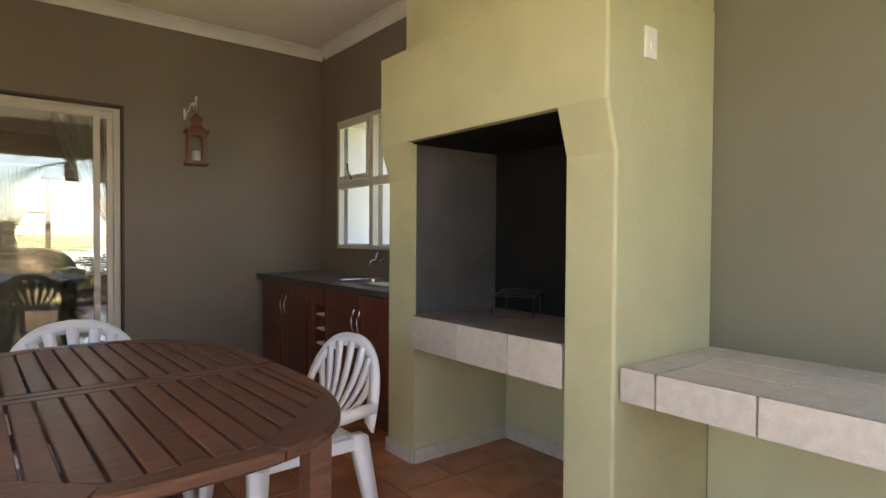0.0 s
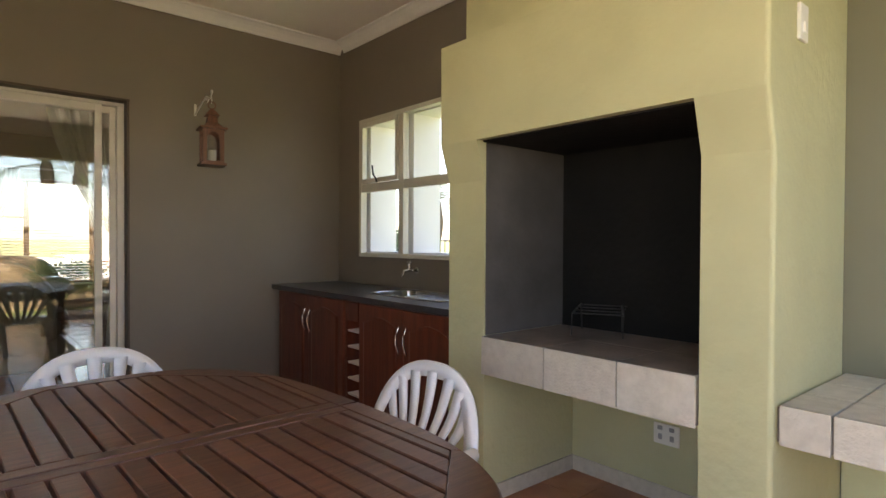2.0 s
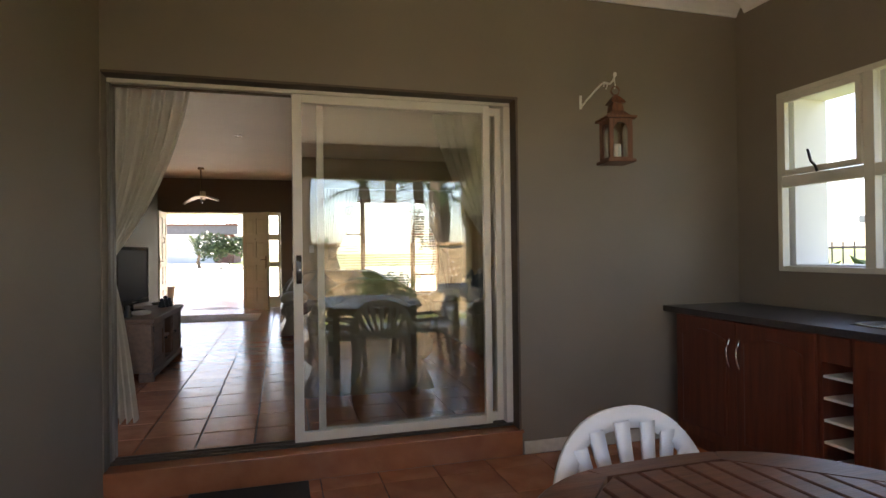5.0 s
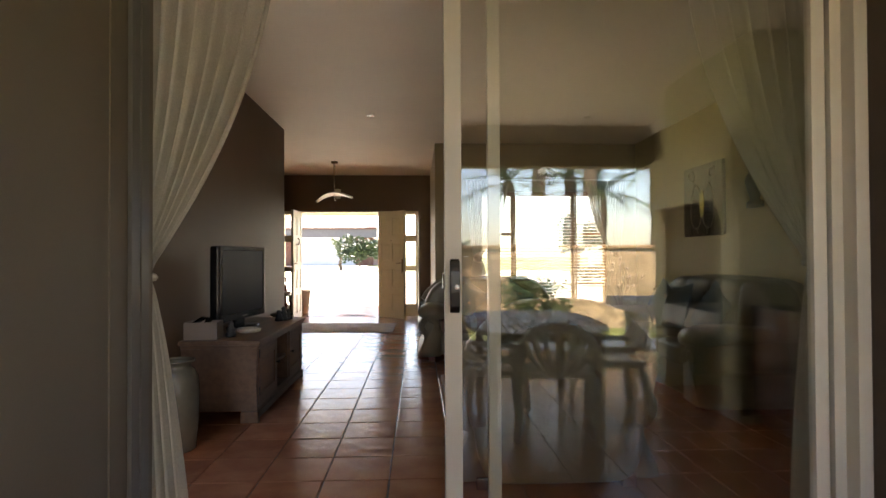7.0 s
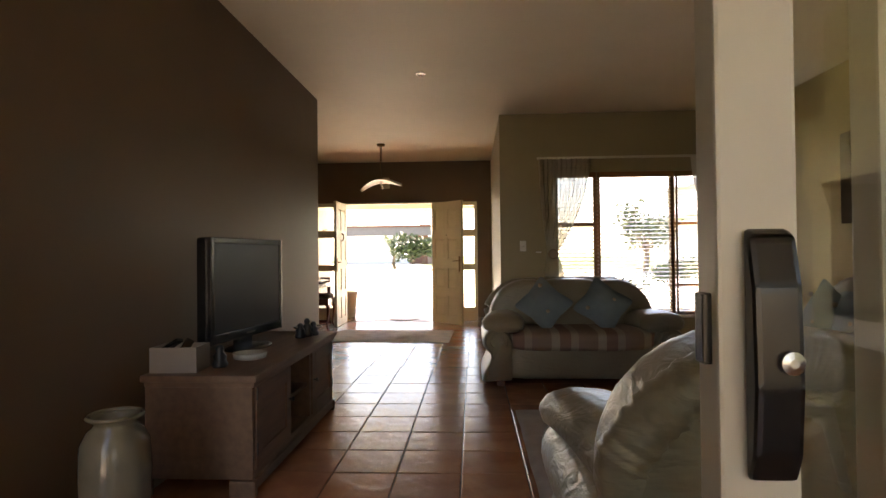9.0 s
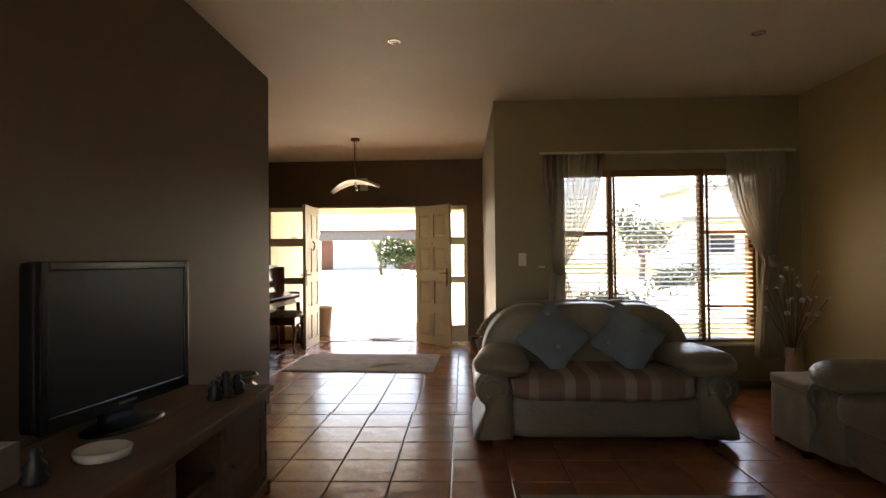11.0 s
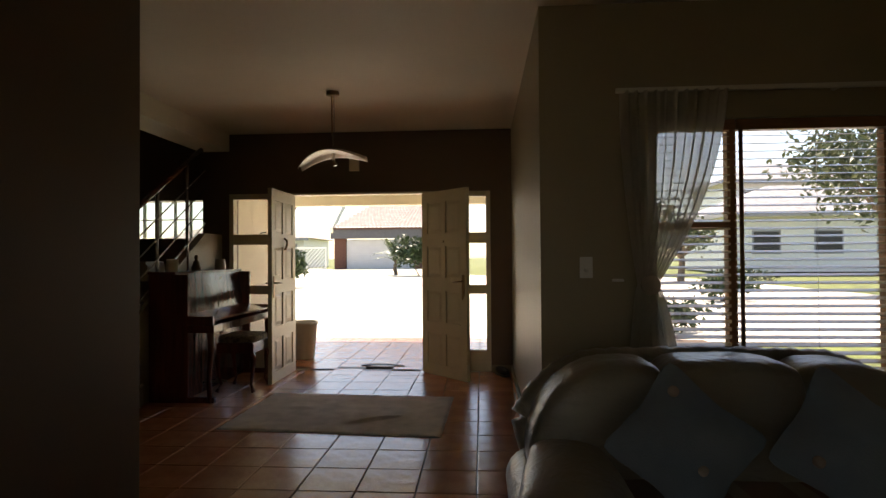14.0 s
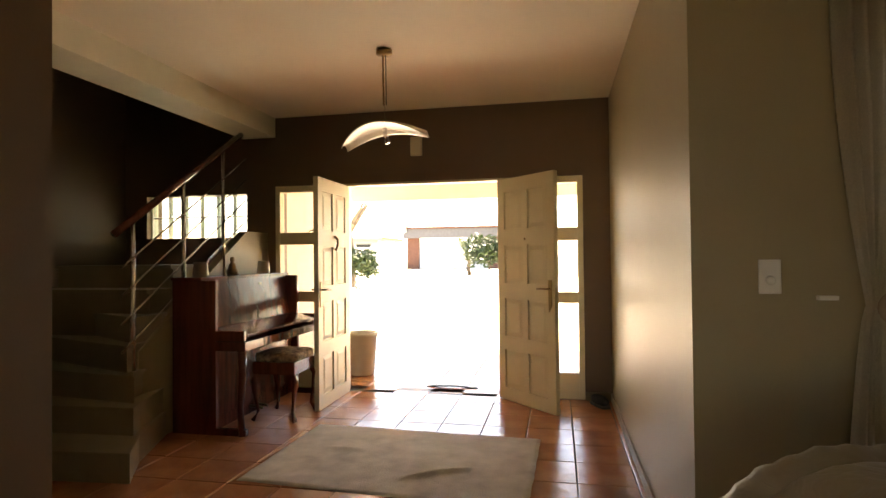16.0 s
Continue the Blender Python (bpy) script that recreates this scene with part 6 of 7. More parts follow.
for k in range(5):
    z = RISE * (k + 1)
    r, l = RR[k], LL[k]
    nx = RR[k + 1] if k < 4 else (-3.57, 12.30)
    back = [(-4.7, 13.0), (-3.64, 12.6)]
    part("riser", flat_prism([(r[0] - 0.012, r[1] + 0.014), (nx[0], nx[1] + 0.05), back[1], back[0], (l[0], l[1] + 0.014)], z - RISE + 0.001, z - 0.03), M_STAIR, stair)
    part("tread", flat_prism([r, (nx[0] + 0.012, nx[1] + 0.04), back[1], back[0], l], z - 0.03, z, 0.004), M_STAIR, stair)
for k in range(5, 7):
    y0, z = 12.30 + 0.265 * (k - 5), RISE * (k + 1)
    part("riser", boxes(((-4.7, y0 + 0.012, z - RISE + 0.002), (-3.64, y0 + 0.30, z - 0.03))), M_STAIR, stair)
    part("tread", boxes(((-4.7, y0 - 0.012, z - 0.03), (-3.64, y0 + 0.285, z), 0.004)), M_STAIR, stair)
st_out = [(12.09, 0.004), (13.895, 0.004), (13.895, 1.56), (13.50, 1.56), (12.09, 0.66)]
bm = prism(st_out, 0.08)
bm.transform(Matrix(((0, 1, 0, -3.626), (1, 0, 0, 0), (0, 0, 1, 0), (0, 0, 0, 1))))
bmesh.ops.recalc_face_normals(bm, faces=bm.faces)
part("stringer_wall", bm, M_OLIVE, stair)
rail = thing("stair_railing", "steel stair railing with four bars and a dark wooden handrail", "railing", pose(-3.582, 12.01, 0.52))
slope = 0.637
for yy in (0.03, 0.57, 1.11):
    part("post", tube([(0.032, yy, slope * yy - 0.25), (0.032, yy, slope * yy + 1.02)], 0.017, 12), M_STEEL, rail, smooth=True)
for i in range(4):
    h = 0.22 + i * 0.19
    part("bar", tube([(0.055, -0.10, h - 0.06), (0.055, 1.45, h + slope * 1.45)], 0.007, 8), M_STEEL, rail, smooth=True)
part("handrail", tube([(0.032, -0.14, 1.04 - 0.14 * slope), (0.032, 1.40, 1.04 + slope * 1.40)], 0.026, 12), M_PIANO, rail, "dark red-brown wooden handrail", True)
rail2 = thing("stair_railing", "steel railing on the far side of the stairs", "railing", pose(-4.66, 12.3, 0.72))
part("post", tube([(0.0, 0, 0.0), (0, 0, 1.55)], 0.02, 12), M_STEEL, rail2, smooth=True)

# piano
pn = thing("upright_piano", "glossy dark mahogany upright piano, lid closed", "piano", pose(-3.53, 12.42, 0))
PL = 1.38
part("end_panel", boxes(((0.0, 0.0, 0.0), (0.36, 0.035, 1.14), 0.004)), M_PIANO, pn)
part("end_panel", boxes(((0.0, PL - 0.035, 0.0), (0.36, PL, 1.14), 0.004)), M_PIANO, pn)
part("back", boxes(((0.0, 0.036, 0.05), (0.04, PL - 0.036, 1.14))), M_PIANO, pn)
part("lid", boxes(((-0.006, -0.012, 1.141), (0.25, PL + 0.012, 1.165), 0.004)), M_PIANO, pn)
part("upper_panel", obox((0.0, 0.037, 0.0), (0.02, PL - 0.037, 0.38), pose(0.27, 0, 0.77, 0, -8, 0), 0.003), M_PIANO, pn)
part("lower_panel", boxes(((0.28, 0.037, 0.10), (0.30, PL - 0.037, 0.62), 0.003)), M_PIANO, pn)
part("key_bed", boxes(((0.30, 0.0, 0.62), (0.60, PL, 0.69), 0.006)), M_PIANO, pn)
part("fallboard", obox((0.0, 0.03, 0.0), (0.27, PL - 0.03, 0.02), pose(0.31, 0, 0.765, 0, 10, 0), 0.004), M_PIANO, pn)
for y in (0.0, PL - 0.04):
    part("key_block", boxes(((0.30, y, 0.691), (0.59, y + 0.04, 0.77), 0.01)), M_PIANO, pn)
    bm = tube([(0.56, y + 0.02, 0.62), (0.57, y + 0.02, 0.45), (0.545, y + 0.02, 0.2), (0.56, y + 0.02, 0.0)], [0.032, 0.03, 0.02, 0.028], 10)
    part("leg", bm, M_PIANO, pn, smooth=True)
    part("toe_block", boxes(((0.30, y, 0.0), (0.60, y + 0.04, 0.05), 0.006)), M_PIANO, pn)
part("plinth", boxes(((0.24, 0.037, 0.0), (0.285, PL - 0.037, 0.10))), M_PIANO, pn)
for dy in (-0.08, 0.0):
    part("pedal", tube([(0.28, PL / 2 + dy, 0.06), (0.36, PL / 2 + dy, 0.055), (0.40, PL / 2 + dy, 0.045)], 0.011), M_BRASS, pn, smooth=True)
part("music_desk", tube([(0.315, PL / 2, 0.80), (0.30, PL / 2 + 0.03, 0.86), (0.31, PL / 2 - 0.01, 0.90)], 0.008), M_BRASS, pn)
part("lock", boxes(((0.33, PL / 2 - 0.02, 1.08), (0.338, PL / 2 + 0.02, 1.10), 0.002)), M_BRASS, pn)
for y in (0.16, 1.12):
    cd = thing("candle_jar", "short cream candle jar on the piano", "candle", pose(-3.40, 12.42 + y, 1.166), "candles on the piano")
    part("jar", lathe([(0.055, 0), (0.06, 0.01), (0.052, 0.09), (0.05, 0.115), (0.045, 0.115), (0.045, 0.09), (0.003, 0.088)], 22, False), M_CERAM, cd, smooth=True)
fg = lathe([(0.045, 0), (0.05, 0.03), (0.035, 0.06), (0.03, 0.09), (0.012, 0.105), (0.022, 0.125), (0.016, 0.15), (0.002, 0.155)], 14)
fg.transform(pose(-3.40, 13.02, 1.166))
tagged(part("figurine", fg, M_BRASS, smooth=True), "small seated brass figurine on the piano", "figurine")
stl = thing("piano_stool", "dark wooden piano stool with cabriole legs and a patterned seat", "stool", pose(-2.90, 12.98, 0, 0, 0, 0))
part("seat_pad", plump((-0.19, -0.21, 0.47), (0.19, 0.21, 0.55), 5, 8), mat("patterned_seat", (0.34, 0.27, 0.20), 0.85, scale=26, bump=0.3, col2=(0.05, 0.035, 0.03)), stl, smooth=True)
part("seat_frame", boxes(((-0.18, -0.20, 0.38), (0.18, 0.20, 0.48), 0.008)), M_PIANO, stl)
for sx in (-1, 1):
    for sy in (-1, 1):
        part("leg", tube([(sx * 0.15, sy * 0.17, 0.39), (sx * 0.18, sy * 0.19, 0.33), (sx * 0.165, sy * 0.18, 0.2), (sx * 0.15, sy * 0.17, 0.08), (sx * 0.18, sy * 0.195, 0.012)], [0.028, 0.03, 0.017, 0.012, 0.02], 8), M_PIANO, stl, smooth=True)

# bits by the front door
sh = thing("shoe", "single dark brown shoe lying on the floor tiles", "shoe", pose(-0.34, 13.70, 0, 0, 0, 25))
part("upper", plump((-0.045, -0.12, 0.012), (0.045, 0.12, 0.095), 2.6, 8), M_BLACK, sh, smooth=True)
part("sole", plump((-0.05, -0.13, 0.0), (0.05, 0.13, 0.025), 3.5, 6), M_BLACK, sh, smooth=True)
for a, b, nm in (((EX - 0.016, WY + 0.0, 0.0), (EX - 0.002, FY - 0.004, 0.075), "baseboard_east"), ((-0.45, FY - 0.014, 0.0), (EX - 0.017, FY - 0.002, 0.075), "baseboard_north"), ((EX - 0.014, WY - 0.014, 0.0), (LX1 - 0.004, WY - 0.002, 0.075), "baseboard_window"), ((LX0 + 0.002, LY0 + 0.02, 0.0), (LX0 + 0.014, LWE, 0.075), "baseboard_west"), ((LX1 - 0.014, LY0 + 0.02, 0.0), (LX1 - 0.002, WY - 0.016, 0.075), "baseboard_lounge_east")):
    setting(nm, boxes((a, b, 0.003)), M_STAIR, "beige tiled skirting")

# ---- outdoors ----
def ground_z(x, y):
    if y < 14.3:
        return -0.34
    if y < 16.5:
        return -0.34 + 0.28 * (y - 14.3) / 2.2
    if y < 48:
        return -0.06 + 0.56 * (y - 16.5) / 31.5
    return 0.5


ys = [-300, -60, -12, -5, 0, 8, 14.3, 16.5, 24, 32, 40, 48, 80, 200, 600]
xs = [-400, -80, -20, -8, 0, 8, 20, 80, 400]
bm = bmesh.new()
vv = [[bm.verts.new((x, y, ground_z(x, y))) for y in ys] for x in xs]
for i in range(len(xs) - 1):
    for j in range(len(ys) - 1):
        bm.faces.new((vv[i][j], vv[i + 1][j], vv[i + 1][j + 1], vv[i][j + 1]))
setting("ground", bm, M_GRASS, "sunlit green lawn")
bm = bmesh.new()
rows = [(16.45, 0.9, 9.0), (19, 1.6, 10.5), (24, 3.0, 11.0), (32, 4.0, 9.5), (36, 4.0, 7.0)]
vv = [[bm.verts.new((x, y, ground_z(0, y) + 0.03)) for x in (a, b)] for y, a, b in rows]
for p, q in zip(vv, vv[1:]):
    bm.faces.new((p[0], p[1], q[1], q[0]))
setting("pavement", bm, M_PAVE, "pale sunlit paved driveway")
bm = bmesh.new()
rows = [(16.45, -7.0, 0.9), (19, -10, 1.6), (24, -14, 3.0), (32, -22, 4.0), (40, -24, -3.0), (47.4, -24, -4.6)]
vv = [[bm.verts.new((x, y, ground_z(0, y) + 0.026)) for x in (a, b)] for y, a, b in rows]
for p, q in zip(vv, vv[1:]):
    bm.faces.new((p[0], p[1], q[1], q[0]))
setting("verge", bm, M_DRYLAWN, "sun-bleached lawn before the porch, paled to bounce light indoors")
setting("pavement_yard", boxes(((0.3, 11.3, -0.5), (9.5, 14.2, -0.31)), ((1.0, 14.2, -0.5), (2.2, 16.4, -0.3))), M_PAVE, "pale sunlit paved yard before the lounge window")
# The west slab is unseen, added to bounce sun into the patio.
setting("pavement_bounce", boxes(((-8.0, -2.5, -0.5), (4.0, PY0 - 0.301, PF - 0.03)), ((-8.0, PY0 - 0.30, -0.5), (PX0 - 0.301, 4.2, PF - 0.03))), M_PAVE, "pale paving south of the patio, plus unseen paving west to bounce light")
setting("floor_porch_step", boxes(((-4.2, 16.50, -0.16), (0.5, 16.62, -0.004))), M_TERRA, "terracotta porch edge")

# porch roof on side walls
setting("ceiling_porch", boxes(((-4.6, FY + 0.24, 2.62), (0.9, 17.3, 2.75))), M_CREAM, "cream porch ceiling")
setting("beam_porch", boxes(((-4.6, 16.95, 2.17), (0.9, 17.18, 2.62))), M_CREAM, "cream porch beam")
setting("wall_porch_west", boxes(((-3.75, FY + 0.24, -0.1), (-3.52, 16.2, 2.62))), M_CREAM, "cream porch wall")
setting("wall_porch_east", boxes(((-0.20, FY + 0.24, -0.1), (0.03, 16.2, 2.62))), M_CREAM, "cream porch wall")
setting("wall_house_north", boxes(((0.03, WY + 0.24, -0.4), (0.05, 16.2, 2.62))), M_CREAM, "cream outer wall")
setting("roof_house", boxes(((-6, 9.4, 5.25), (-3.0, 14.6, 5.4)), ((PX0 - 0.35, -1.4, PCEIL + 0.16), (PX1 + 0.6, 4.84, PCEIL + 0.3)), ((-2.6, 4.86, 2.93), (LX1 - 1.0, 14.6, 3.1)), ((LX1 - 1.0, 4.86, 2.93), (3.2, 11.4, 3.1))), M_ROOF, "tiled house roof")
pot = thing("planter_pot", "tall cream plastic planter by the front door", "pot", pose(-2.84, 14.70, -0.002))
part("pot", lathe([(0.125, 0), (0.135, 0.02), (0.17, 0.43), (0.185, 0.44), (0.185, 0.475), (0.165, 0.475), (0.155, 0.43), (0.12, 0.06)], 32), M_CERAM, pot, smooth=True)
part("soil", lathe([(0.15, 0.40), (0.10, 0.415), (0.003, 0.42)], 20), M_MAT, pot)
tagged(part("threshold_strip", sheet(lambda u, v: (-1.99 + 0.52 * u, 14.20 + 0.06 * v - 0.03 * u, 0.004 + 0.012 * math.sin(math.pi * u)), 12, 2, 0.004), M_MAT), "thin dark rubber strip curling on the porch tiles", "strip")


# foliage
def leaf_cloud(rng, n, size, shape, leaf=0.12):
    """Many bent leaves scattered through a volume; shape(rng) gives a place."""
    bm = bmesh.new()
    for _ in range(n):
        c = shape(rng)
        d = Vector((rng.uniform(-1, 1), rng.uniform(-1, 1), rng.uniform(-0.6, 1))).normalized()
        s = d.cross(Vector((rng.uniform(-1, 1), rng.uniform(-1, 1), rng.uniform(-1, 1)))).normalized()
        L, w = leaf * rng.uniform(0.6, 1.4), leaf * rng.uniform(0.18, 0.3)
        up = s.cross(d).normalized()
        a, b1, b2, e = c, c + d * L * 0.5 + s * w + up * L * 0.08, c + d * L * 0.5 - s * w + up * L * 0.08, c + d * L - up * L * 0.1
        va, v1, v2, ve = (bm.verts.new(p) for p in (a, b1, b2, e))
        bm.faces.new((va, v1, ve))
        bm.faces.new((va, ve, v2))
    return bm


def shrub(label, m, rx, ry, h, n, seed, leaf=0.12, mtl=None):
    rng = random.Random(seed)
    t = thing("shrub", label, "shrub", m, "garden shrubs")
    lumps = [(rng.uniform(-0.6, 0.6) * rx, rng.uniform(-0.6, 0.6) * ry, rng.uniform(0.35, 0.75) * h, rng.uniform(0.35, 0.6)) for _ in range(9)]

    def shape(r):
        lx, ly, lz, k = r.choice(lumps)
        d = Vector((r.gauss(0, 1), r.gauss(0, 1), r.gauss(0, 1))).normalized() * (r.uniform(0.5, 1.0))
        return Vector((lx + d.x * rx * k, ly + d.y * ry * k, max(0.02, lz + d.z * h * 0.4 * k)))
    part("foliage", leaf_cloud(rng, n, 1, shape, leaf), mtl or M_LEAF, t)
    for i in range(5):
        lx, ly, lz, k = lumps[i]
        part("stem", tube([(lx * 0.2, ly * 0.2, 0), (lx * 0.6, ly * 0.6, lz * 0.5), (lx, ly, lz)], [0.02, 0.015, 0.008], 6), M_BARK, t)
    return t


def frond(bm, base, direction, length, droop, rng, leaflets=26, width=0.35):
    """One feather frond: a rib with leaflets to both sides."""
    side = direction.cross(Vector((0, 0, 1))).normalized()
    prev = None
    for i in range(leaflets):
        s = i / (leaflets - 1)
        c = base + direction * length * s + Vector((0, 0, -droop * s * s * length))
        tang = (direction + Vector((0, 0, -2 * droop * s))).normalized()
        w = width * math.sin(math.pi * (0.12 + 0.85 * s)) * length * 0.5
        for sg in (-1, 1):
            tip = c + side * sg * w + tang * w * 0.7 + Vector((0, 0, -0.25 * w + rng.uniform(-0.04, 0.04)))
            q = tang * 0.02 * length
            bm.faces.new([bm.verts.new(p) for p in (c - q * 0.6, c + q * 0.6, tip)])
        if prev is not None:
            up = Vector((0, 0, 0.012))
            bm.faces.new([bm.verts.new(p) for p in (prev - side * 0.01, c - side * 0.01, c + side * 0.01, prev + side * 0.01)])
        prev = c


def palm(label, m, height, crown, n, seed, trunk=0.14, up=0.5):
    rng = random.Random(seed)
    t = thing("palm_tree", label, "palm", m, "palms in the garden")
    pts = [(0.04 * math.sin(i * 0.7), 0.03 * math.cos(i * 0.9), height * i / 14) for i in range(15)]
    if height > 0.5:
        bm = tube(pts, [trunk * (1.15 - 0.3 * i / 14) * (1 + 0.08 * (i % 2)) for i in range(15)], 10)
        part("trunk", bm, M_BARK, t)
    bm = bmesh.new()
    top = Vector(pts[-1]) if height > 0.5 else Vector((0, 0, 0.05))
    for i in range(n):
        a = 2 * math.pi * i / n + rng.uniform(-0.3, 0.3)
        el = rng.uniform(up - 0.7, up + 0.7)
        d = Vector((math.cos(a) * math.cos(el), math.sin(a) * math.cos(el), math.sin(el)))
        frond(bm, top, d, crown * rng.uniform(0.8, 1.15), rng.uniform(0.25, 0.6), rng)
    part("crown", bm, M_LEAF, t)
    return t


def leafy_tree(label, m, height, rad, n, seed):
    rng = random.Random(seed)
    t = thing("tree", label, "tree", m, "garden trees")
    part("trunk", tube([(0, 0, 0), (0.1, 0.05, height * 0.3), (0.0, 0.1, height * 0.6)], [0.16, 0.12, 0.07], 9), M_BARK, t)
    limbs = []
    for i in range(8):
        a = 2 * math.pi * i / 8 + rng.uniform(-0.3, 0.3)
        e = Vector((rad * 0.7 * math.cos(a), rad * 0.7 * math.sin(a), height * rng.uniform(0.55, 0.95)))
        limbs.append(e)
        part("limb", tube([(0.03, 0.06, height * 0.35), (e.x * 0.5, e.y * 0.5, e.z * 0.75), e], [0.06, 0.04, 0.015], 6), M_BARK, t)

    def shape(r):
        e = r.choice(limbs)
        return e + Vector((r.gauss(0, 1), r.gauss(0, 1), r.gauss(0, 0.8))) * rad * 0.28
    part("crown", leaf_cloud(rng, n, 1, shape, 0.28), M_LEAF2, t)
    return t


# neighbour's garage across the drive
GY, GZ = 48.0, 0.5
gh = thing("garage_house", "brick double garage with white door and pale tiled roof", "house", pose(-8.0, GY, GZ))
part("wall", boxes(((-3.2, 0.0, 0.0), (-2.35, 0.4, 2.2)), ((2.6, 0.0, 0.0), (4.0, 0.4, 2.2)), ((-3.2, 0.4, 0.0), (-2.9, 8, 2.2)), ((3.7, 0.4, 0), (4.0, 8, 2.2)), ((-3.2, 8, 0), (4.0, 8.3, 2.2))), M_REDBRICK, gh, "red-brown brick piers")
gd = part("garage_door", boxes(((-2.34, 0.14, 0.0), (2.59, 0.18, 2.15))), M_GARAGE, gh, "white sectional garage door")
for i in range(4):
    part("door_panel", boxes(((-2.32, 0.11, 0.02 + i * 0.535), (2.57, 0.14, 0.535 + i * 0.535), 0.012)), M_GARAGE, gd)
part("fascia", boxes(((-3.4, -0.35, 2.2), (4.3, 0.02, 2.85), 0.02)), M_FASCIA, gh, "grey fascia beam")
part("eave_tiles", boxes(((-3.45, -0.45, 2.85), (4.35, 0.0, 2.98))), M_REDBRICK, gh)
bm = bmesh.new()
for r in range(14):
    z0, z1 = 2.98 + r * 0.20, 2.98 + r * 0.20 + 0.24
    y0, y1 = -0.42 + r * 0.32, -0.42 + r * 0.32 + 0.34
    x0 = -3.1 + r * 0.24
    n = 26
    for i in range(n):
        a, b = x0 + (4.2 - x0) * i / n, x0 + (4.2 - x0) * (i + 1) / n
        c = (a + b) / 2
        v = [bm.verts.new(p) for p in ((a, y0, z0), (c, y0, z0 + 0.07), (b, y0, z0), (b, y1, z1), (c, y1, z1 + 0.07), (a, y1, z1))]
        bm.faces.new((v[0], v[1], v[4], v[5]))
        bm.faces.new((v[1], v[2], v[3], v[4]))
part("roof", bm, M_ROOFP, gh, "pale pinkish clay tile roof")
part("ridge", boxes(((0.2, 4.0, 5.75), (4.4, 4.4, 5.95))), M_REDBRICK, gh)
part("gable_parapet", obox((0, 0, 0), (0.25, 5.2, 0.5), pose(-3.42, -0.45, 2.6, 30, 0, 0) , 0.02), M_CREAM, gh)
part("chimney", boxes(((3.2, 2.5, 3.0), (4.0, 3.3, 6.6), 0.02)), M_REDBRICK, gh)
fence = thing("lattice_gate", "white lattice driveway gate between low walls", "gate", pose(-15.6, 46.6, 0.48))
part("gate_frame", boxes(((0, 0, 0.05), (4.2, 0.06, 0.15)), ((0, 0, 1.5), (4.2, 0.06, 1.6)), ((0, 0, 0.15), (0.08, 0.06, 1.5)), ((4.12, 0, 0.15), (4.2, 0.06, 1.5))), M_WHITE, fence)
for i in range(16):
    part("lattice_bar", tube([(0.1 + i * 0.26, 0.03, 0.1), (min(4.15, 0.1 + i * 0.26 + 1.3), 0.03, 0.1 + min(1.45, (4.05 - i * 0.26) / 1.3 * 1.45))], 0.025, 5), M_WHITE, fence)


def far_house(label, m, w, d, h, roofm, storeys=1):
    t = thing("neighbour_house", label, "house", m, "houses beyond the garden")
    part("wall", boxes(((0, 0, 0), (w, d, h))), M_WHITE, t)
    bm = bmesh.new()
    o = 0.6
    base = [bm.verts.new(p) for p in ((-o, -o, h), (w + o, -o, h), (w + o, d + o, h), (-o, d + o, h))]
    r1, r2 = bm.verts.new((d / 2, d / 2, h + d * 0.25)), bm.verts.new((w - d / 2, d / 2, h + d * 0.25))
    bm.faces.new((base[0], base[1], r2, r1))
    bm.faces.new((base[1], base[2], r2))
    bm.faces.new((base[2], base[3], r1, r2))
    bm.faces.new((base[3], base[0], r1))
    bm.faces.new(list(reversed(base)))
    part("roof", bm, roofm, t)
    part("fascia", boxes(((-o, -o - 0.05, h - 0.25), (w + o, -o, h)), ((-o - 0.05, -o, h - 0.25), (-o, d + o, h))), M_GREYPNT, t)
    for i in range(int(w // 3)):
        for s in range(storeys):
            x, z = 1.0 + i * 3.0, 0.9 + s * 2.8
            wn_ = part("window", boxes(((x, -0.03, z), (x + 1.4, 0.0, z + 1.2), 0.01)), M_GREYPNT, t)
            part("window_pane", boxes(((x + 0.08, -0.04, z + 0.08), (x + 1.32, -0.031, z + 1.12))), M_SCREEN, wn_)
    return t


far_house("pale rendered house with a clay tile roof", pose(12.0, 37, 0.45), 10, 7, 3.0, M_GREYTILE)
far_house("white two-storey house with a grey roof", pose(15.2, 45, 0.5), 8, 6, 5.6, M_GREYTILE, 2)
far_house("low pale house with a pale roof", pose(-28, 56, 0.5), 12, 8, 2.6, M_ROOFP)
far_house("pale house with a grey tiled roof", pose(21, 17, -0.3, 0, 0, -60), 12, 8, 2.6, M_GREYPNT)

palm("young palm with arching green fronds by the drive", pose(-5.3, 38.5, 0.3), 0.9, 1.9, 16, 3, 0.1, 0.9)
shrub("dense strappy green shrub beside the drive", pose(-3.7, 37.5, 0.28), 1.7, 1.4, 2.3, 1500, 4, 0.32)
shrub("green shrub beside the drive", pose(-7.9, 28.6, 0.14), 0.7, 0.8, 1.7, 900, 6, 0.22)
bare = thing("tree", "gnarled bare-branched tree by the drive", "tree", pose(-8.6, 29.6, 0.16), "garden trees")
part("trunk", tube([(0, 0, 0), (0.1, 0, 1.2), (-0.05, 0, 2.2)], [0.2, 0.15, 0.12], 9), M_BARK, bare)
rng = random.Random(9)
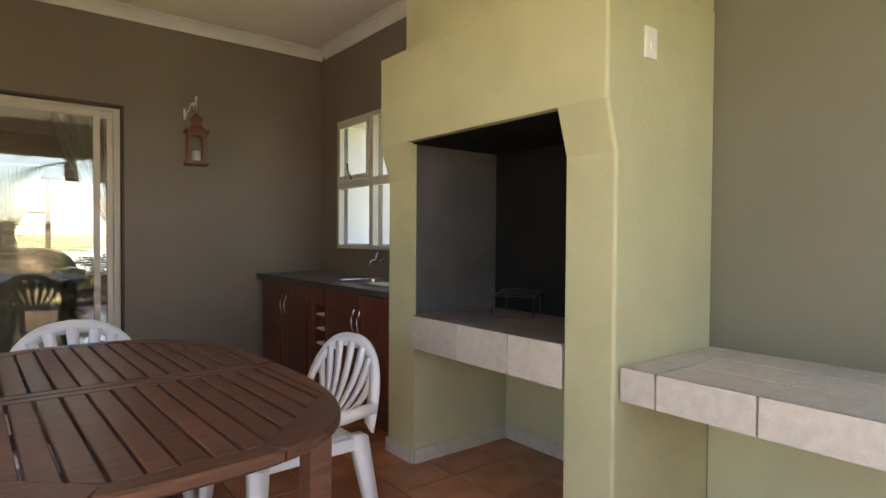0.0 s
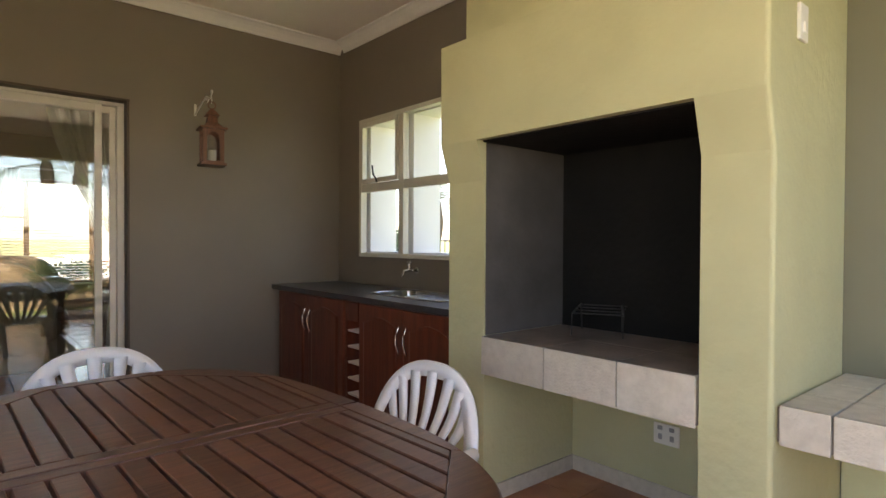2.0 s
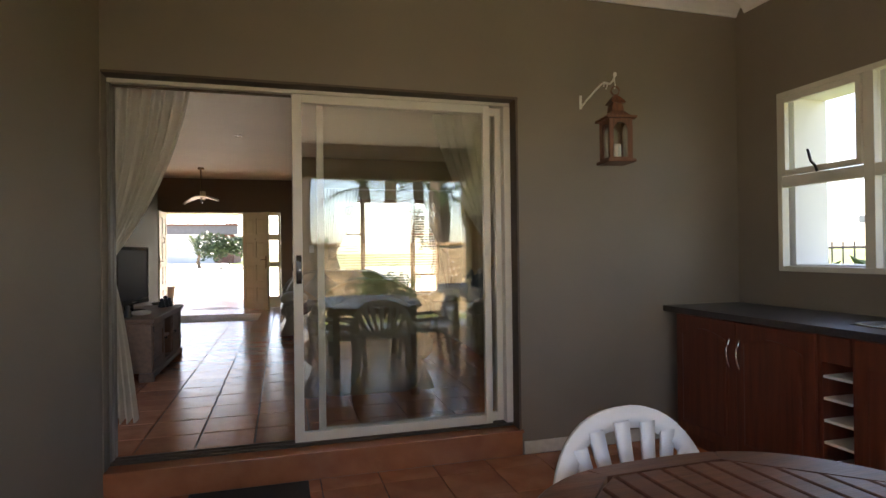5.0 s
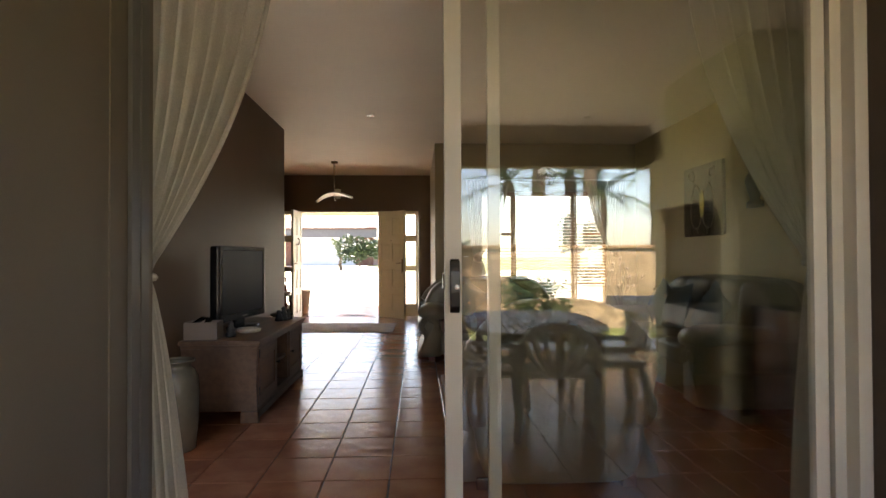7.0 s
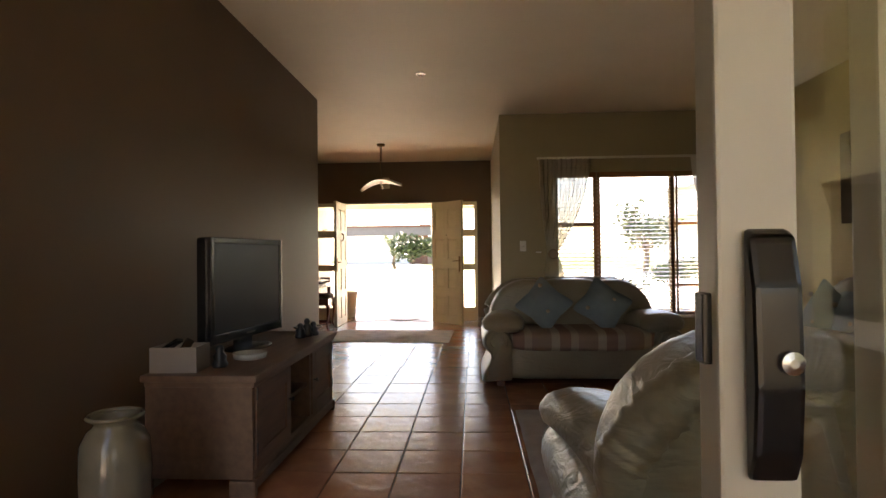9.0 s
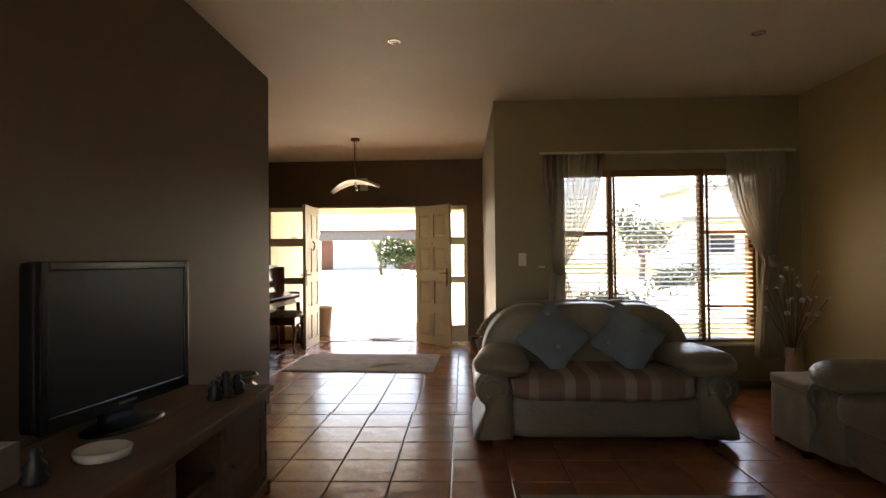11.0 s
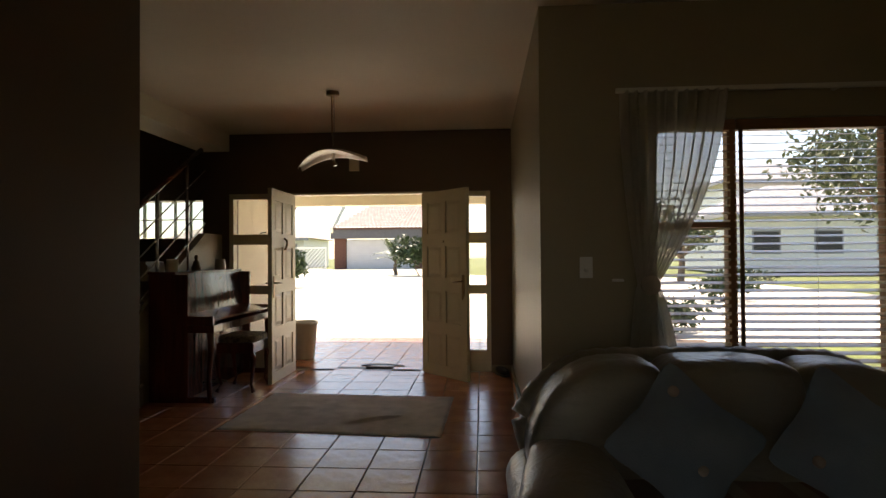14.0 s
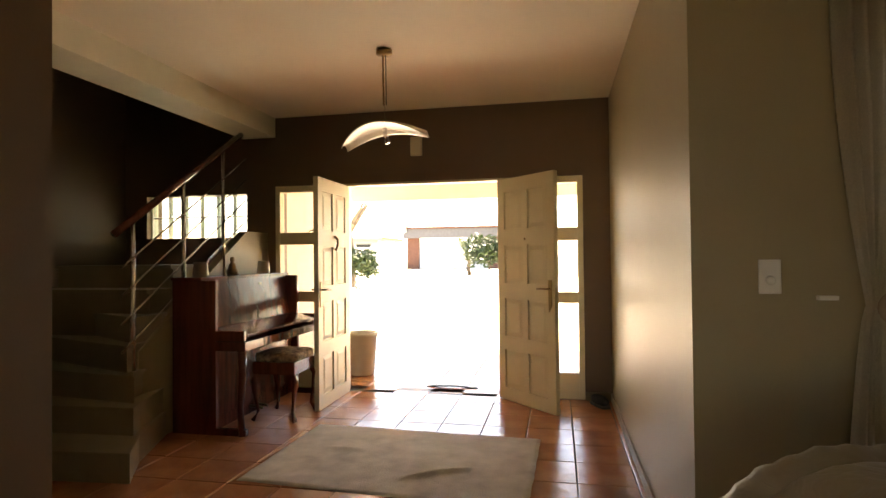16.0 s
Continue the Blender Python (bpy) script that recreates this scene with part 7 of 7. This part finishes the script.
for i in range(9):
    a = rng.uniform(0, 6.28)
    e = Vector((0.9 * math.cos(a), 0.9 * math.sin(a), rng.uniform(3.0, 4.4)))
    part("limb", tube([(-0.05, 0, 2.1), (e.x * 0.4, e.y * 0.4, 2.7), e], [0.09, 0.06, 0.02], 6), M_BARK, bare)
shrub("low flowering green garden shrub", pose(2.6, 17.2, -0.1), 0.9, 0.7, 0.75, 700, 11, 0.14)
shrub("low green leafy garden shrub", pose(8.2, 27.0, 0.0), 1.3, 0.9, 1.1, 700, 12, 0.16)
shrub("small yellow-green leafy garden shrub", pose(5.9, 23.0, 0.05), 0.9, 0.7, 0.8, 600, 13, 0.16)
leafy_tree("spreading green garden tree", pose(11.6, 25.0, 0.05), 5.0, 2.2, 3200, 14)
leafy_tree("slender green garden tree before the white house", pose(7.6, 31.5, 0.1), 3.2, 1.1, 800, 15)

# east side, seen through the patio window
palm("bushy palm outside the kitchenette window", pose(6.4, 9.0, -0.34), 1.0, 1.9, 24, 21, 0.12, 0.8)
palm("tall palm near the boundary", pose(10.5, 12.5, -0.34), 2.6, 2.0, 20, 22)
shrub("dark green hedge plant at the fence", pose(7.4, 6.9, -0.34), 1.0, 1.2, 1.5, 900, 23, 0.18)
shrub("green shrub at the fence", pose(9.2, 9.6, -0.34), 1.0, 1.2, 1.3, 900, 24, 0.18)
bf = thing("boundary_fence", "dark steel palisade fence along the garden", "fence", pose(11.0, 2.0, -0.34))
for z in (0.25, 1.45):
    part("rail", boxes(((-0.02, 0, z), (0.02, 18, z + 0.05))), M_BLACK, bf)
me = to_mesh("paling", boxes(((-0.012, -0.012, 0), (0.012, 0.012, 1.6))), M_BLACK)
for i in range(72):
    o = new("paling", me)
    o.parent = bf
    o.location = (0, i * 0.25, 0)

# south garden, seen reflected in the sliding door
palm("tall palm with a rough trunk on the lawn", pose(0.0, -3.6, -0.34), 4.6, 1.6, 12, 31, 0.16)
for i, (x, y, h) in enumerate(((1.65, -6.6, 3.2), (3.05, -6.4, 3.3), (3.85, -6.7, 3.0), (2.30, -6.2, 5.4), (3.45, -6.1, 5.4), (5.2, -6.6, 3.6), (-2.6, -6.8, 3.6))):
    palm("palm behind the brick garden wall", pose(x, y, -0.34), h, 1.5, 18, 40 + i, 0.15)
palm("low aloe-like palm behind the wall", pose(0.4, -5.8, 0.9), 0.3, 0.9, 16, 50, 0.1, 0.8)
shrub("rounded green shrub before the brick wall", pose(1.75, -4.35, -0.34), 0.75, 0.6, 1.3, 1600, 51, 0.1)
shrub("green shrub before the brick wall", pose(-2.2, -4.3, -0.34), 0.8, 0.6, 1.2, 1200, 52, 0.1)
gw = setting("wall_garden", boxes(((-12, -5.22, -0.4), (12, -5.012, 1.30))), M_MORTAR, "tan brick garden wall")
cop = part("coping", boxes(((-12, -5.26, 1.301), (12, -4.97, 1.37), 0.01)), M_BRICK, gw)
verts, faces = [], []
rng = random.Random(3)


def add_brick(x0, x1, z0, z1, y0, y1):
    k = len(verts)
    verts.extend([(x0, y0, z0), (x1, y0, z0), (x1, y0, z1), (x0, y0, z1), (x0, y1, z0), (x1, y1, z0), (x1, y1, z1), (x0, y1, z1)])
    faces.extend([(k + 4, k + 7, k + 6, k + 5), (k, k + 4, k + 5, k + 1), (k + 3, k + 2, k + 6, k + 7), (k, k + 3, k + 7, k + 4), (k + 1, k + 5, k + 6, k + 2)])


for r in range(19):
    z = -0.38 + r * 0.085
    off = 0.115 if r % 2 else 0.0
    for i in range(52):
        x = -6.0 + i * 0.23 + off
        add_brick(x + 0.005, x + 0.225, z + 0.005, z + 0.08, -5.02, -5.0 + rng.uniform(-0.004, 0.004))
me = bpy.data.meshes.new("bricks")
me.from_pydata(verts, [], faces)
mb = mat("tan_brick_mixed", (0.60, 0.43, 0.26), 0.85, var=0.18, scale=9, bump=0.4, bscale=50)
nt = mb.node_tree
geo = nt.nodes.new("ShaderNodeNewGeometry")
hsv = nt.nodes.new("ShaderNodeHueSaturation")
mr = nt.nodes.new("ShaderNodeMapRange")
mr.inputs["To Min"].default_value, mr.inputs["To Max"].default_value = 0.7, 1.3
nt.links.new(geo.outputs["Random Per Island"], mr.inputs["Value"])
nt.links.new(mr.outputs[0], hsv.inputs["Value"])
bb = nt.nodes["Principled BSDF"]
nt.links.new(bb.inputs["Base Color"].links[0].from_socket, hsv.inputs["Color"])
nt.links.new(hsv.outputs[0], bb.inputs["Base Color"])
me.materials.append(mb)
br = new("bricks", me)
br.parent = gw
tagged(br, kind="stuff")

# ---- floor tiles ----
def tile_mesh(name, w, h, material):
    """A tile with a soft edge, its top at z = 0."""
    bm = bmesh.new()
    a = [(-w / 2, -h / 2), (w / 2, -h / 2), (w / 2, h / 2), (-w / 2, h / 2)]
    e = 0.004
    lo = [bm.verts.new((x, y, -0.01)) for x, y in a]
    mid = [bm.verts.new((x, y, -0.0025)) for x, y in a]
    top = [bm.verts.new((x - math.copysign(e, x), y - math.copysign(e, y), 0)) for x, y in a]
    for p, q in ((lo, mid), (mid, top)):
        for i in range(4):
            j = (i + 1) % 4
            bm.faces.new((p[i], p[j], q[j], q[i]))
    bm.faces.new(top)
    return to_mesh(name, bm, material)


def lay(floor_ob, x0, x1, y0, y1, ox, oy, px, py, z, name="tile", near=None, limit=300):
    """Tiles on a grid through (ox, oy), cut at the walls; those in the near stretch are parts, the rest one joined sheet."""
    cache = {}
    count = 0
    rest_v, rest_f = [], []
    g = 0.0055
    for i in range(math.floor((x0 - ox) / px), math.ceil((x1 - ox) / px)):
        for j in range(math.floor((y0 - oy) / py), math.ceil((y1 - oy) / py)):
            a, b = max(ox + i * px + g / 2, x0), min(ox + (i + 1) * px - g / 2, x1)
            c, d = max(oy + j * py + g / 2, y0), min(oy + (j + 1) * py - g / 2, y1)
            if b - a < 0.02 or d - c < 0.02:
                continue
            if count < limit and (near is None or (near[0] <= (a + b) / 2 <= near[1] and near[2] <= (c + d) / 2 <= near[3])):
                k = (round(b - a, 3), round(d - c, 3))
                if k not in cache:
                    cache[k] = tile_mesh(name, b - a, d - c, M_TERRA)
                o = new(name, cache[k])
                o.parent = floor_ob
                o.location = ((a + b) / 2, (c + d) / 2, z + 0.0006 * ((i * 7 + j * 13) % 3 - 1))
                count += 1
            else:
                n = len(rest_v)
                e = 0.004
                rest_v += [(a, c, z - 0.01), (b, c, z - 0.01), (b, d, z - 0.01), (a, d, z - 0.01), (a + e, c + e, z), (b - e, c + e, z), (b - e, d - e, z), (a + e, d - e, z)]
                rest_f += [(n + 4, n + 5, n + 6, n + 7), (n, n + 1, n + 5, n + 4), (n + 1, n + 2, n + 6, n + 5), (n + 2, n + 3, n + 7, n + 6), (n + 3, n, n + 4, n + 7)]
    if rest_f:
        me = bpy.data.meshes.new("far_tiles")
        me.from_pydata(rest_v, [], rest_f)
        me.materials.append(M_TERRA)
        o = new("far_tiles", me)
        o.parent = floor_ob
        tagged(o, kind="stuff")


lay(bpy.data.objects["floor_patio"], PX0 - 0.3, PX1, PY0 - 0.3, PY1 - 0.013, 0.1, 4.42, 0.333, 0.333, PF, near=(-1.4, 2.72, 0.0, 4.6))
lay(bpy.data.objects["floor_lounge"], LX0 + 0.003, LX1 - 0.003, LY0 + 0.012, LWE, -0.935, 7.553, 0.332, 0.3395, 0.0, near=(-2.1, 0.6, 6.0, 10.1), limit=150)
lay(bpy.data.objects["floor_lounge"], HX, EX - 0.003, LWE + 0.001, FY + 2.58, -0.92, 7.553, 0.332, 0.3395, 0.0, near=(-3.3, -0.2, 10.0, 14.8), limit=150)
lay(bpy.data.objects["floor_lounge"], EX + 0.001, LX1 - 0.003, LWE + 0.001, WY - 0.002, -0.92, 7.553, 0.332, 0.3395, 0.0, near=(9, 9, 9, 9))
